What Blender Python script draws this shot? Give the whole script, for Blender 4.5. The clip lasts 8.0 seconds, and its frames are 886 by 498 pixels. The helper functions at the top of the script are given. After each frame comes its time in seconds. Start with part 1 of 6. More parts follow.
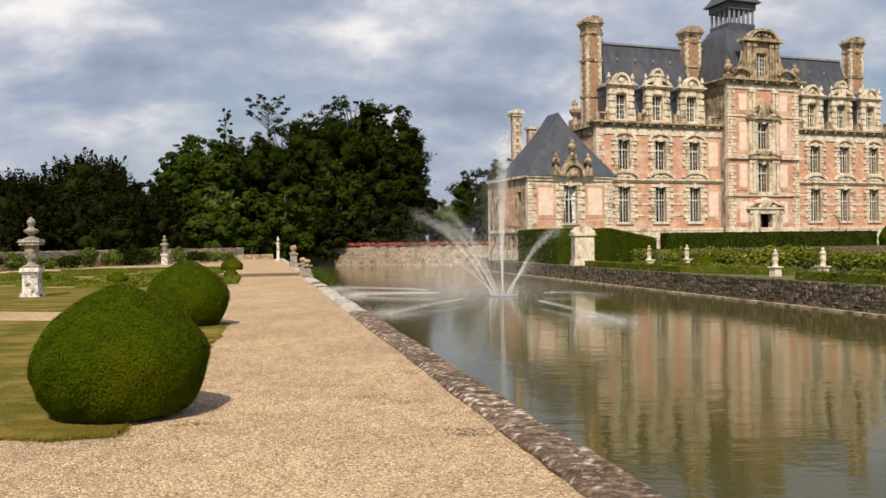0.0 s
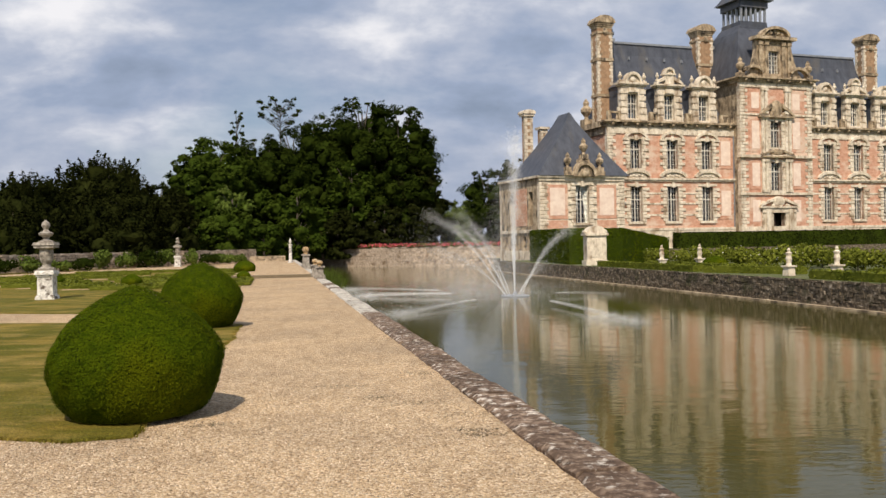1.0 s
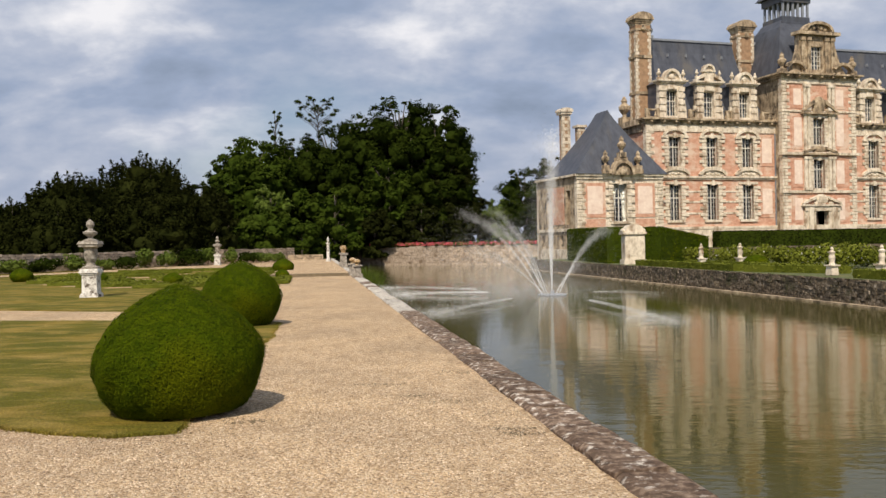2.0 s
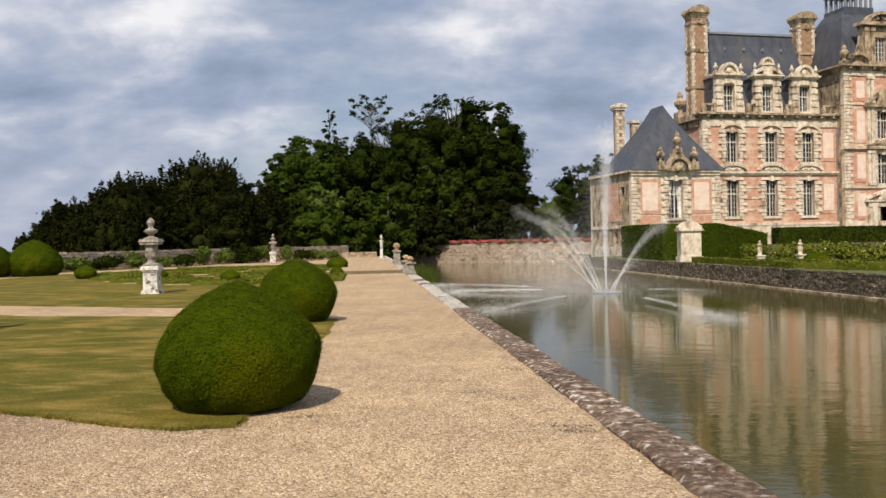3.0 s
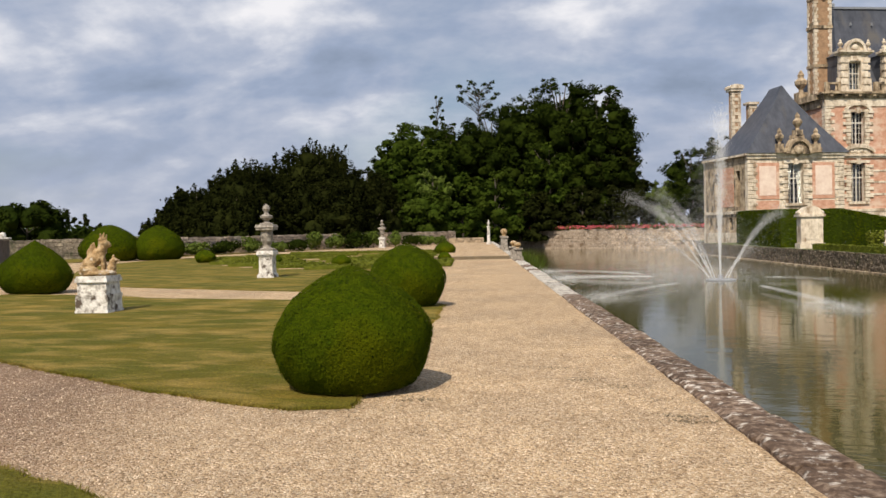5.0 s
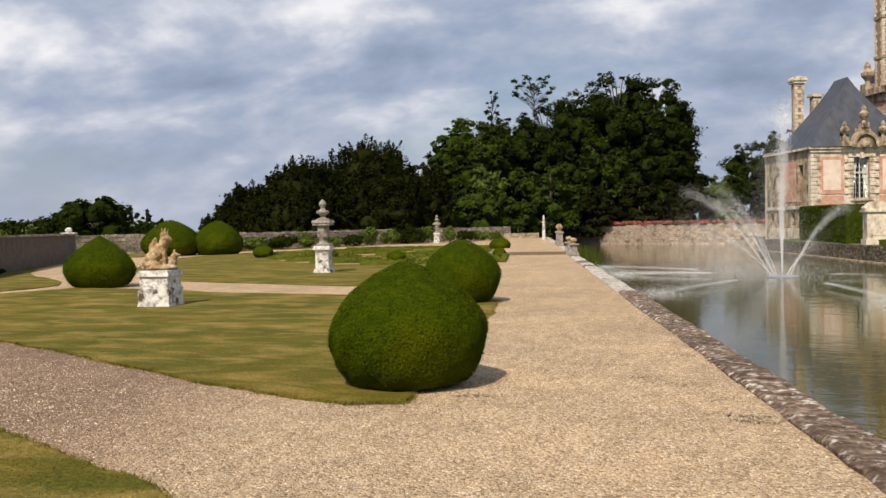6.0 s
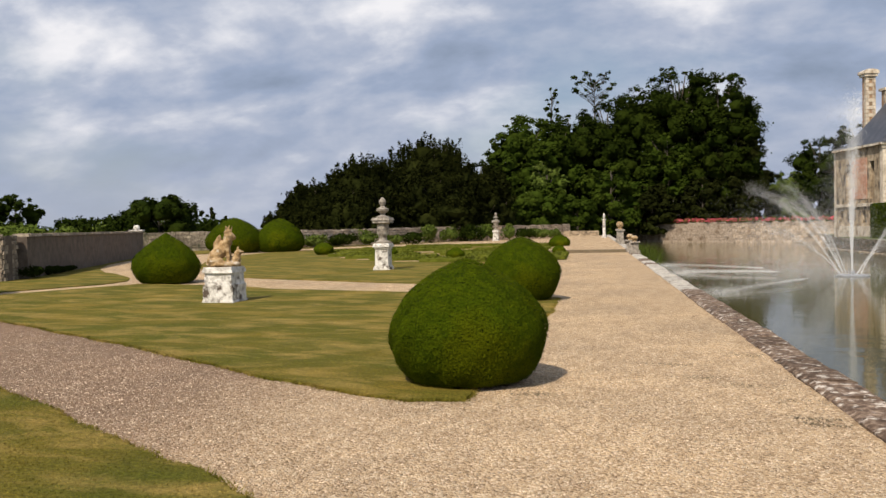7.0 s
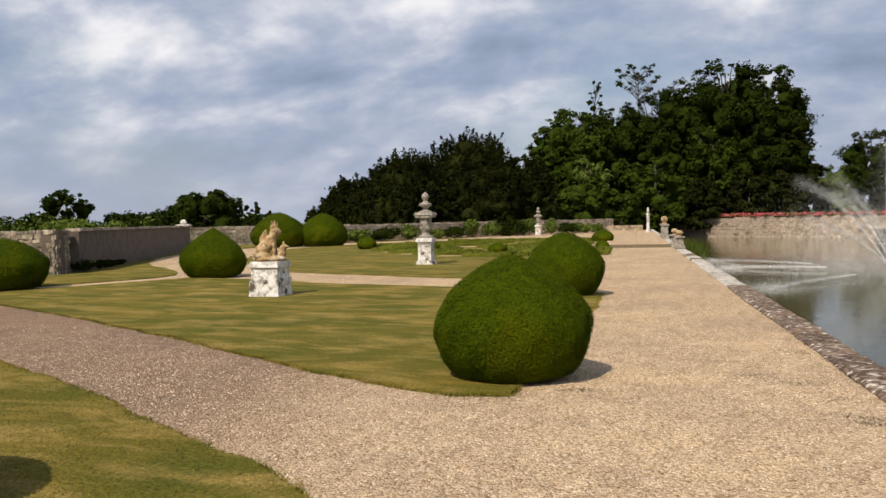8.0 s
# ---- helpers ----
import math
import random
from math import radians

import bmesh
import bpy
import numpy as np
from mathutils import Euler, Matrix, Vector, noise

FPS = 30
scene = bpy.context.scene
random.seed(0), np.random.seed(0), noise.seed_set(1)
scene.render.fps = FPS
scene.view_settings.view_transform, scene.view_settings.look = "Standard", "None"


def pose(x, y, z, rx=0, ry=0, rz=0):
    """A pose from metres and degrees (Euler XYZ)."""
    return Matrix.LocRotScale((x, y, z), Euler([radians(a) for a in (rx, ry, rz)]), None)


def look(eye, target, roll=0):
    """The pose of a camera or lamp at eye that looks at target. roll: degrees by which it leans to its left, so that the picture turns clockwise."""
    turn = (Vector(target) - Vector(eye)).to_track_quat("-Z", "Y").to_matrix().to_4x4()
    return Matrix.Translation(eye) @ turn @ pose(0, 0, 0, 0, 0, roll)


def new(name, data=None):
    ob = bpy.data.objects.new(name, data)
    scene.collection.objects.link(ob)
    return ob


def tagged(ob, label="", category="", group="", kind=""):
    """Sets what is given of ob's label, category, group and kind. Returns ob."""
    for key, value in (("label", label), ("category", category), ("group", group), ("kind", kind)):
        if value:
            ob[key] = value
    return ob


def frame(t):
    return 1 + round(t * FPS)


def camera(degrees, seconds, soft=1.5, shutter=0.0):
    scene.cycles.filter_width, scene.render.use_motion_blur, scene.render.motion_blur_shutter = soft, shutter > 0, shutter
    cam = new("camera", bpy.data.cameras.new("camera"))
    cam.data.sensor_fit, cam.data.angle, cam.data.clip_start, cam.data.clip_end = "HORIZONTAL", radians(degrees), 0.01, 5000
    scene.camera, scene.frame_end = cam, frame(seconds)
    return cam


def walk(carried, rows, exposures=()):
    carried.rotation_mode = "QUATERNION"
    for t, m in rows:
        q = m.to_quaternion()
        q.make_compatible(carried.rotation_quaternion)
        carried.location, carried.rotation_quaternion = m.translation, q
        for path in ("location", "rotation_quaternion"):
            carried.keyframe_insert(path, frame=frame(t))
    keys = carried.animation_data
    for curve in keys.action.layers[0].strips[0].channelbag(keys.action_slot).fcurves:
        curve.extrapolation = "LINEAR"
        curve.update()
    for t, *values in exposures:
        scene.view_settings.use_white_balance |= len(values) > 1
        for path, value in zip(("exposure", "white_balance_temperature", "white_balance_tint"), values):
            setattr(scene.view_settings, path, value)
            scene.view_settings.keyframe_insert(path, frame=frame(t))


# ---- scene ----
cam = camera(54.0, 8.0)
PATH = [
    (0, (0.011, 0.392, 1.765), (0.024, 2.392, 1.751), -0.8),
    (0.5, (0.004, 0.392, 1.765), (0.01, 2.392, 1.754), -1.0),
    (1, (0.005, 0.364, 1.767), (-0.009, 2.364, 1.755), -1.1),
    (1.5, (0.0, 0.34, 1.775), (-0.049, 2.34, 1.762), -1.1),
    (3, (-0.028, 0.298, 1.77), (-0.247, 2.286, 1.753), -1.2),
    (3.5, (-0.043, 0.262, 1.776), (-0.322, 2.242, 1.753), -1.3),
    (4, (-0.052, 0.256, 1.777), (-0.392, 2.227, 1.747), -1.3),
    (4.5, (-0.06, 0.273, 1.772), (-0.461, 2.232, 1.734), -1.2),
    (6, (-0.091, 0.33, 1.773), (-0.673, 2.242, 1.72), -1.1),
    (6.5, (-0.097, 0.333, 1.77), (-0.743, 2.225, 1.718), -1.1),
    (7, (-0.109, 0.336, 1.772), (-0.819, 2.205, 1.716), -1.1),
    (7.5, (-0.116, 0.278, 1.78), (-0.886, 2.122, 1.718), -1.1),
    (8, (-0.122, 0.276, 1.787), (-0.921, 2.108, 1.72), -1.1),
]
LOOK = [(0, -0.02, 6880, 12), (0.12, -0.02, 6880, 12), (0.3, -0.06, 6600, 12), (8, -0.06, 6600, 12)]    # stops, kelvin, tint
walk(cam, [(t, look(eye, target, roll)) for t, eye, target, roll in PATH], LOOK)

# ---- world and sun ----
SUN_AZ, SUN_EL = radians(263.0), radians(48.5)      # where the sun stands
TO_SUN = Vector((math.cos(SUN_AZ) * math.cos(SUN_EL), math.sin(SUN_AZ) * math.cos(SUN_EL), math.sin(SUN_EL)))
world = bpy.data.worlds.new("sky")
scene.world = world
world.use_nodes = True
wt = world.node_tree
wt.nodes.clear()


def wnode(kind, **inputs):
    n = wt.nodes.new(kind)
    for k, v in inputs.items():
        n.inputs[k.replace("_", " ")].default_value = v
    return n


def wlink(a, b):
    wt.links.new(a, b)


w_out = wnode("ShaderNodeOutputWorld")
w_bg = wnode("ShaderNodeBackground", Strength=1.0)
sky = wnode("ShaderNodeTexSky")
sky.sky_type, sky.sun_disc = "NISHITA", False
sky.sun_elevation, sky.sun_rotation = SUN_EL, math.atan2(TO_SUN.x, TO_SUN.y)
sky.air_density, sky.dust_density, sky.ozone_density = 1.0, 1.2, 1.5
sky_dim = wnode("ShaderNodeMixRGB")
sky_dim.blend_type = "MULTIPLY"
sky_dim.inputs[0].default_value = 1.0
sky_dim.inputs[2].default_value = (0.088, 0.088, 0.088, 1)
wlink(sky.outputs[0], sky_dim.inputs[1])
w_tc = wnode("ShaderNodeTexCoord")
w_sep = wnode("ShaderNodeSeparateXYZ")
wlink(w_tc.outputs["Generated"], w_sep.inputs[0])


def wmath(op, a, b=None, clamp=False):
    n = wt.nodes.new("ShaderNodeMath")
    n.operation, n.use_clamp = op, clamp
    for i, v in enumerate((a, b)):
        if v is None:
            continue
        if isinstance(v, (int, float)):
            n.inputs[i].default_value = v
        else:
            wlink(v, n.inputs[i])
    return n.outputs[0]


# cloud deck: drawn in the flat plane of its base, so that it closes up towards the horizon
w_low = wmath("ADD", wmath("ABSOLUTE", w_sep.outputs[2]), 0.42)
w_flat = wnode("ShaderNodeCombineXYZ")
wlink(wmath("DIVIDE", w_sep.outputs[0], w_low), w_flat.inputs[0])
wlink(wmath("DIVIDE", w_sep.outputs[1], w_low), w_flat.inputs[1])
w_map = wnode("ShaderNodeMapping")
w_map.inputs["Location"].default_value = (3.1, 0.9, 0.0)
w_map.inputs["Rotation"].default_value = (0.0, 0.0, radians(-14))
w_map.inputs["Scale"].default_value = (0.8, 1.0, 1.0)
wlink(w_flat.outputs[0], w_map.inputs[0])
n_big = wnode("ShaderNodeTexNoise", Scale=1.3, Detail=8.0, Roughness=0.5, Distortion=0.1)
n_mid = wnode("ShaderNodeTexNoise", Scale=4.6, Detail=12.0, Roughness=0.53, Distortion=0.1)
wlink(w_map.outputs[0], n_big.inputs["Vector"])
wlink(w_map.outputs[0], n_mid.inputs["Vector"])
cover = wnode("ShaderNodeValToRGB")
cover.color_ramp.elements[0].position, cover.color_ramp.elements[1].position = 0.34, 0.50
wlink(n_big.outputs[0], cover.inputs[0])
shade = wnode("ShaderNodeValToRGB")
cr = shade.color_ramp
cr.elements[0].position, cr.elements[0].color = 0.30, (0.27, 0.34, 0.46, 1)
cr.elements[1].position, cr.elements[1].color = 0.69, (0.92, 0.93, 0.96, 1)
for at, tint in ((0.43, (0.35, 0.43, 0.58, 1)), (0.53, (0.49, 0.55, 0.67, 1)), (0.60, (0.68, 0.72, 0.80, 1))):
    cr.elements.new(at).color = tint
wlink(n_mid.outputs[0], shade.inputs[0])
w_mix = wnode("ShaderNodeMixRGB")
wlink(cover.outputs[0], w_mix.inputs[0])
wlink(sky_dim.outputs[0], w_mix.inputs[1])
wlink(shade.outputs[0], w_mix.inputs[2])
haze = wnode("ShaderNodeMapRange")
haze.inputs["From Min"].default_value, haze.inputs["From Max"].default_value = 0.0, 0.15
haze.inputs["To Min"].default_value, haze.inputs["To Max"].default_value = 0.85, 0.0
wlink(w_sep.outputs[2], haze.inputs[0])
w_hz = wnode("ShaderNodeMixRGB")
w_hz.inputs[2].default_value = (0.43, 0.485, 0.60, 1)
wlink(haze.outputs[0], w_hz.inputs[0])
wlink(w_mix.outputs[0], w_hz.inputs[1])
wlink(w_hz.outputs[0], w_bg.inputs[0])
wlink(w_bg.outputs[0], w_out.inputs[0])

sun_data = bpy.data.lights.new("sun", "SUN")
sun_data.energy, sun_data.angle, sun_data.color = 4.9, radians(0.8), (1.0, 0.89, 0.73)
sun_ob = new("sun", sun_data)
sun_ob.matrix_world = look(TO_SUN * 200, (0, 0, 0))

# ---- materials ----
def material(name, low, high, scale=3.0, rough=0.8, bump=0.0, bump_scale=40.0, mid=None, stain=None, stain_scale=0.4, stain_at=0.55, metal=0.0, spread=(0.3, 0.7), stretch=(1, 1, 1), per_object=0.0, per_island=0.0, specular=0.5, placed=False):
    """Two scales of colour (grain and stains) and fine relief, in metres of the object."""
    m = bpy.data.materials.new(name)
    m.use_nodes = True
    nt = m.node_tree
    b = nt.nodes["Principled BSDF"]
    b.inputs["Roughness"].default_value, b.inputs["Metallic"].default_value = rough, metal
    b.inputs["Specular IOR Level"].default_value = specular
    tc = nt.nodes.new("ShaderNodeTexCoord")
    mp = nt.nodes.new("ShaderNodeMapping")
    mp.inputs["Scale"].default_value = stretch
    at = nt.nodes.new("ShaderNodeNewGeometry").outputs["Position"] if placed else tc.outputs["Object"]
    nt.links.new(at, mp.inputs[0])
    n1 = nt.nodes.new("ShaderNodeTexNoise")
    n1.inputs["Scale"].default_value, n1.inputs["Detail"].default_value, n1.inputs["Roughness"].default_value = scale, 6, 0.65
    nt.links.new(mp.outputs[0], n1.inputs["Vector"])
    ramp = nt.nodes.new("ShaderNodeValToRGB")
    ramp.color_ramp.elements[0].position, ramp.color_ramp.elements[1].position = spread
    ramp.color_ramp.elements[0].color, ramp.color_ramp.elements[1].color = (*low, 1), (*high, 1)
    if mid:
        ramp.color_ramp.elements.new(sum(spread) / 2).color = (*mid, 1)
    nt.links.new(n1.outputs[0], ramp.inputs[0])
    colour = ramp.outputs[0]
    if stain:
        n2 = nt.nodes.new("ShaderNodeTexNoise")
        n2.inputs["Scale"].default_value, n2.inputs["Detail"].default_value, n2.inputs["Roughness"].default_value = stain_scale, 5, 0.6
        nt.links.new(mp.outputs[0], n2.inputs["Vector"])
        r2 = nt.nodes.new("ShaderNodeValToRGB")
        r2.color_ramp.elements[0].position, r2.color_ramp.elements[1].position = stain_at, stain_at + 0.12
        nt.links.new(n2.outputs[0], r2.inputs[0])
        mx = nt.nodes.new("ShaderNodeMixRGB")
        mx.inputs[2].default_value = (*stain, 1)
        nt.links.new(r2.outputs[0], mx.inputs[0])
        nt.links.new(colour, mx.inputs[1])
        colour = mx.outputs[0]
    for amount, kind, socket in ((per_object, "ShaderNodeObjectInfo", "Random"), (per_island, "ShaderNodeNewGeometry", "Random Per Island")):
        if amount:
            oi = nt.nodes.new(kind)
            mr = nt.nodes.new("ShaderNodeMapRange")
            mr.inputs["To Min"].default_value, mr.inputs["To Max"].default_value = 1 - amount, 1 + amount
            nt.links.new(oi.outputs[socket], mr.inputs[0])
            hs = nt.nodes.new("ShaderNodeHueSaturation")
            nt.links.new(mr.outputs[0], hs.inputs["Value"])
            nt.links.new(colour, hs.inputs["Color"])
            colour = hs.outputs[0]
    nt.links.new(colour, b.inputs["Base Color"])
    if bump:
        n3 = nt.nodes.new("ShaderNodeTexNoise")
        n3.inputs["Scale"].default_value, n3.inputs["Detail"].default_value = bump_scale, 4
        nt.links.new(at, n3.inputs["Vector"])
        bp = nt.nodes.new("ShaderNodeBump")
        bp.inputs["Strength"].default_value, bp.inputs["Distance"].default_value = 0.8, bump
        nt.links.new(n3.outputs[0], bp.inputs["Height"])
        nt.links.new(bp.outputs[0], b.inputs["Normal"])
    return m


def gravel_material():
    """Small stones of mixed tints, with broad worn and damp patches."""
    m = bpy.data.materials.new("gravel")
    m.use_nodes = True
    nt = m.node_tree
    b = nt.nodes["Principled BSDF"]
    b.inputs["Roughness"].default_value, b.inputs["Specular IOR Level"].default_value = 0.9, 0.2
    tc = nt.nodes.new("ShaderNodeTexCoord")
    vo = nt.nodes.new("ShaderNodeTexVoronoi")
    vo.inputs["Scale"].default_value = 47.0
    nt.links.new(tc.outputs["Object"], vo.inputs["Vector"])
    sp = nt.nodes.new("ShaderNodeSeparateColor")
    nt.links.new(vo.outputs["Color"], sp.inputs[0])
    ramp = nt.nodes.new("ShaderNodeValToRGB")
    ramp.color_ramp.elements[0].color, ramp.color_ramp.elements[0].position = (0.26, 0.18, 0.11, 1), 0.0
    ramp.color_ramp.elements[1].color, ramp.color_ramp.elements[1].position = (0.80, 0.68, 0.52, 1), 1.0
    ramp.color_ramp.elements.new(0.35).color = (0.535, 0.395, 0.25, 1)
    ramp.color_ramp.elements.new(0.75).color = (0.635, 0.49, 0.325, 1)
    nt.links.new(sp.outputs[0], ramp.inputs[0])
    n2 = nt.nodes.new("ShaderNodeTexNoise")
    n2.inputs["Scale"].default_value, n2.inputs["Detail"].default_value = 0.45, 6
    nt.links.new(tc.outputs["Object"], n2.inputs["Vector"])
    r2 = nt.nodes.new("ShaderNodeValToRGB")
    r2.color_ramp.elements[0].position, r2.color_ramp.elements[1].position = 0.35, 0.68
    r2.color_ramp.elements[0].color, r2.color_ramp.elements[1].color = (1.08, 1.04, 0.98, 1), (0.84, 0.82, 0.80, 1)
    nt.links.new(n2.outputs[0], r2.inputs[0])
    mx = nt.nodes.new("ShaderNodeMixRGB")
    mx.blend_type = "MULTIPLY"
    mx.inputs[0].default_value = 1.0
    nt.links.new(ramp.outputs[0], mx.inputs[1])
    nt.links.new(r2.outputs[0], mx.inputs[2])
    # dirtier, browner gravel where the path turns off between the lawns
    se = nt.nodes.new("ShaderNodeSeparateXYZ")
    nt.links.new(tc.outputs["Object"], se.inputs[0])
    wob = nt.nodes.new("ShaderNodeMath")
    wob.operation = "MULTIPLY_ADD"
    nt.links.new(n2.outputs[0], wob.inputs[0])
    wob.inputs[1].default_value = 4.0
    across = nt.nodes.new("ShaderNodeMath")
    across.operation = "MULTIPLY_ADD"
    across.inputs[1].default_value = 0.2017
    nt.links.new(se.outputs[1], across.inputs[0])
    nt.links.new(se.outputs[0], across.inputs[2])
    nt.links.new(across.outputs[0], wob.inputs[2])
    mr = nt.nodes.new("ShaderNodeMapRange")
    mr.interpolation_type = "SMOOTHSTEP"
    mr.inputs["From Min"].default_value, mr.inputs["From Max"].default_value = 0.4, -3.2
    mr.inputs["To Min"].default_value, mr.inputs["To Max"].default_value = 0.0, 1.0
    nt.links.new(wob.outputs[0], mr.inputs[0])
    m3 = nt.nodes.new("ShaderNodeMixRGB")
    m3.blend_type = "MULTIPLY"
    m3.inputs[2].default_value = (0.47, 0.43, 0.45, 1)
    ry = nt.nodes.new("ShaderNodeMapRange")
    ry.interpolation_type = "SMOOTHSTEP"
    ry.inputs["From Min"].default_value, ry.inputs["From Max"].default_value = 19.0, 13.0
    nt.links.new(se.outputs[1], ry.inputs[0])
    both = nt.nodes.new("ShaderNodeMath")
    both.operation = "MULTIPLY"
    nt.links.new(mr.outputs[0], both.inputs[0])
    nt.links.new(ry.outputs[0], both.inputs[1])
    nt.links.new(both.outputs[0], m3.inputs[0])
    nt.links.new(mx.outputs[0], m3.inputs[1])
    # dust and scuffs a few hand-widths across
    n4 = nt.nodes.new("ShaderNodeTexNoise")
    n4.inputs["Scale"].default_value, n4.inputs["Detail"].default_value, n4.inputs["Roughness"].default_value = 3.2, 8, 0.7
    mp4 = nt.nodes.new("ShaderNodeMapping")
    mp4.inputs["Scale"].default_value = (1.0, 0.55, 1.0)
    nt.links.new(tc.outputs["Object"], mp4.inputs[0])
    nt.links.new(mp4.outputs[0], n4.inputs["Vector"])
    r4 = nt.nodes.new("ShaderNodeValToRGB")
    r4.color_ramp.elements[0].position, r4.color_ramp.elements[1].position = 0.32, 0.62
    r4.color_ramp.elements[0].color, r4.color_ramp.elements[1].color = (0.72, 0.70, 0.68, 1), (0.99, 0.985, 0.97, 1)
    nt.links.new(n4.outputs[0], r4.inputs[0])
    m4 = nt.nodes.new("ShaderNodeMixRGB")
    m4.blend_type = "MULTIPLY"
    m4.inputs[0].default_value = 1.0
    nt.links.new(m3.outputs[0], m4.inputs[1])
    nt.links.new(r4.outputs[0], m4.inputs[2])
    nt.links.new(m4.outputs[0], b.inputs["Base Color"])
    n3 = nt.nodes.new("ShaderNodeTexNoise")
    n3.inputs["Scale"].default_value, n3.inputs["Detail"].default_value = 60.0, 3
    nt.links.new(tc.outputs["Object"], n3.inputs["Vector"])
    ad = nt.nodes.new("ShaderNodeMath")
    ad.operation = "SUBTRACT"
    nt.links.new(n3.outputs[0], ad.inputs[0])
    nt.links.new(vo.outputs["Distance"], ad.inputs[1])
    bp = nt.nodes.new("ShaderNodeBump")
    bp.inputs["Strength"].default_value, bp.inputs["Distance"].default_value = 1.0, 0.017
    nt.links.new(ad.outputs[0], bp.inputs["Height"])
    nt.links.new(bp.outputs[0], b.inputs["Normal"])
    return m


def turf_material(name, lift, island=0.0):
    """Mown grass: green and olive at large, straw streaks drawn along the mower's lines, fine grain."""
    m = bpy.data.materials.new(name)
    m.use_nodes = True
    nt = m.node_tree
    b = nt.nodes["Principled BSDF"]
    b.inputs["Roughness"].default_value, b.inputs["Specular IOR Level"].default_value = 0.9, 0.08
    tc = nt.nodes.new("ShaderNodeTexCoord")

    def layer(scale, stretch, detail, lo, hi, turn=0.0, distort=0.0):
        mp = nt.nodes.new("ShaderNodeMapping")
        mp.inputs["Scale"].default_value, mp.inputs["Rotation"].default_value = stretch, (0, 0, radians(turn))
        nt.links.new(tc.outputs["Object"], mp.inputs[0])
        nz = nt.nodes.new("ShaderNodeTexNoise")
        nz.inputs["Scale"].default_value, nz.inputs["Detail"].default_value = scale, detail
        nz.inputs["Roughness"].default_value, nz.inputs["Distortion"].default_value = 0.62, distort
        nt.links.new(mp.outputs[0], nz.inputs["Vector"])
        rp = nt.nodes.new("ShaderNodeMapRange")
        rp.inputs["From Min"].default_value, rp.inputs["From Max"].default_value = lo, hi
        nt.links.new(nz.outputs[0], rp.inputs[0])
        return rp.outputs[0], nz.outputs[0]

    def mix(fac, c1, c2, blend="MIX"):
        mx = nt.nodes.new("ShaderNodeMixRGB")
        mx.blend_type = blend
        for k, v in enumerate((fac, c1, c2)):
            if isinstance(v, (int, float)):
                mx.inputs[k].default_value = v
            elif isinstance(v, tuple):
                mx.inputs[k].default_value = (*[q * lift for q in v], 1) if blend == "MIX" else (*v, 1)
            else:
                nt.links.new(v, mx.inputs[k])
        return mx.outputs[0]
    broad, _ = layer(0.42, (1, 1, 1), 5, 0.36, 0.66)
    mown, _ = layer(0.9, (0.42, 1.4, 1), 6, 0.40, 0.66, 30, 0.4)
    dry, _ = layer(1.5, (0.5, 1.15, 1), 8, 0.47, 0.76, 26, 0.5)
    fine, raw = layer(26.0, (1, 1, 1), 6, 0.30, 0.72)
    c = mix(broad, (0.078, 0.082, 0.012), (0.200, 0.146, 0.026))
    c = mix(mown, c, (0.088, 0.094, 0.013))
    c = mix(dry, c, (0.345, 0.242, 0.076))
    grain = mix(fine, (0.55, 0.55, 0.55), (1.35, 1.35, 1.35), "MIX")
    gm = nt.nodes.new("ShaderNodeMixRGB")
    gm.blend_type = "MULTIPLY"
    gm.inputs[0].default_value = 1.0
    nt.links.new(c, gm.inputs[1])
    nt.links.new(grain, gm.inputs[2])
    c = gm.outputs[0]
    if island:
        ge = nt.nodes.new("ShaderNodeNewGeometry")
        mr = nt.nodes.new("ShaderNodeMapRange")
        mr.inputs["To Min"].default_value, mr.inputs["To Max"].default_value = 1 - island, 1 + island
        nt.links.new(ge.outputs["Random Per Island"], mr.inputs[0])
        hs = nt.nodes.new("ShaderNodeHueSaturation")
        nt.links.new(mr.outputs[0], hs.inputs["Value"])
        nt.links.new(c, hs.inputs["Color"])
        c = hs.outputs[0]
    nt.links.new(c, b.inputs["Base Color"])
    bp = nt.nodes.new("ShaderNodeBump")
    bp.inputs["Strength"].default_value, bp.inputs["Distance"].default_value = 0.9, 0.03
    nt.links.new(raw, bp.inputs["Height"])
    nt.links.new(bp.outputs[0], b.inputs["Normal"])
    return m


M_GRAVEL = gravel_material()
M_PEBBLE = material("loose_pebble", (0.17, 0.12, 0.08), (0.70, 0.57, 0.42), scale=9, rough=0.9, per_island=0.5, specular=0.2)
M_LAWN = turf_material("mown_lawn", 1.02)
M_BLADE = turf_material("grass_blade", 1.18, 0.25)
M_FIELD = material("rough_grass", (0.05, 0.07, 0.018), (0.13, 0.14, 0.045), scale=3, rough=0.95, bump=0.03, bump_scale=30, stain=(0.17, 0.15, 0.06), stain_scale=0.2)
M_KERB = material("lichened_kerb_stone", (0.045, 0.032, 0.025), (0.34, 0.26, 0.195), scale=11, rough=0.95, bump=0.04, bump_scale=22, mid=(0.135, 0.092, 0.066), stain=(0.62, 0.57, 0.50), stain_scale=9, stain_at=0.55, specular=0.15, per_object=0.2, placed=True)
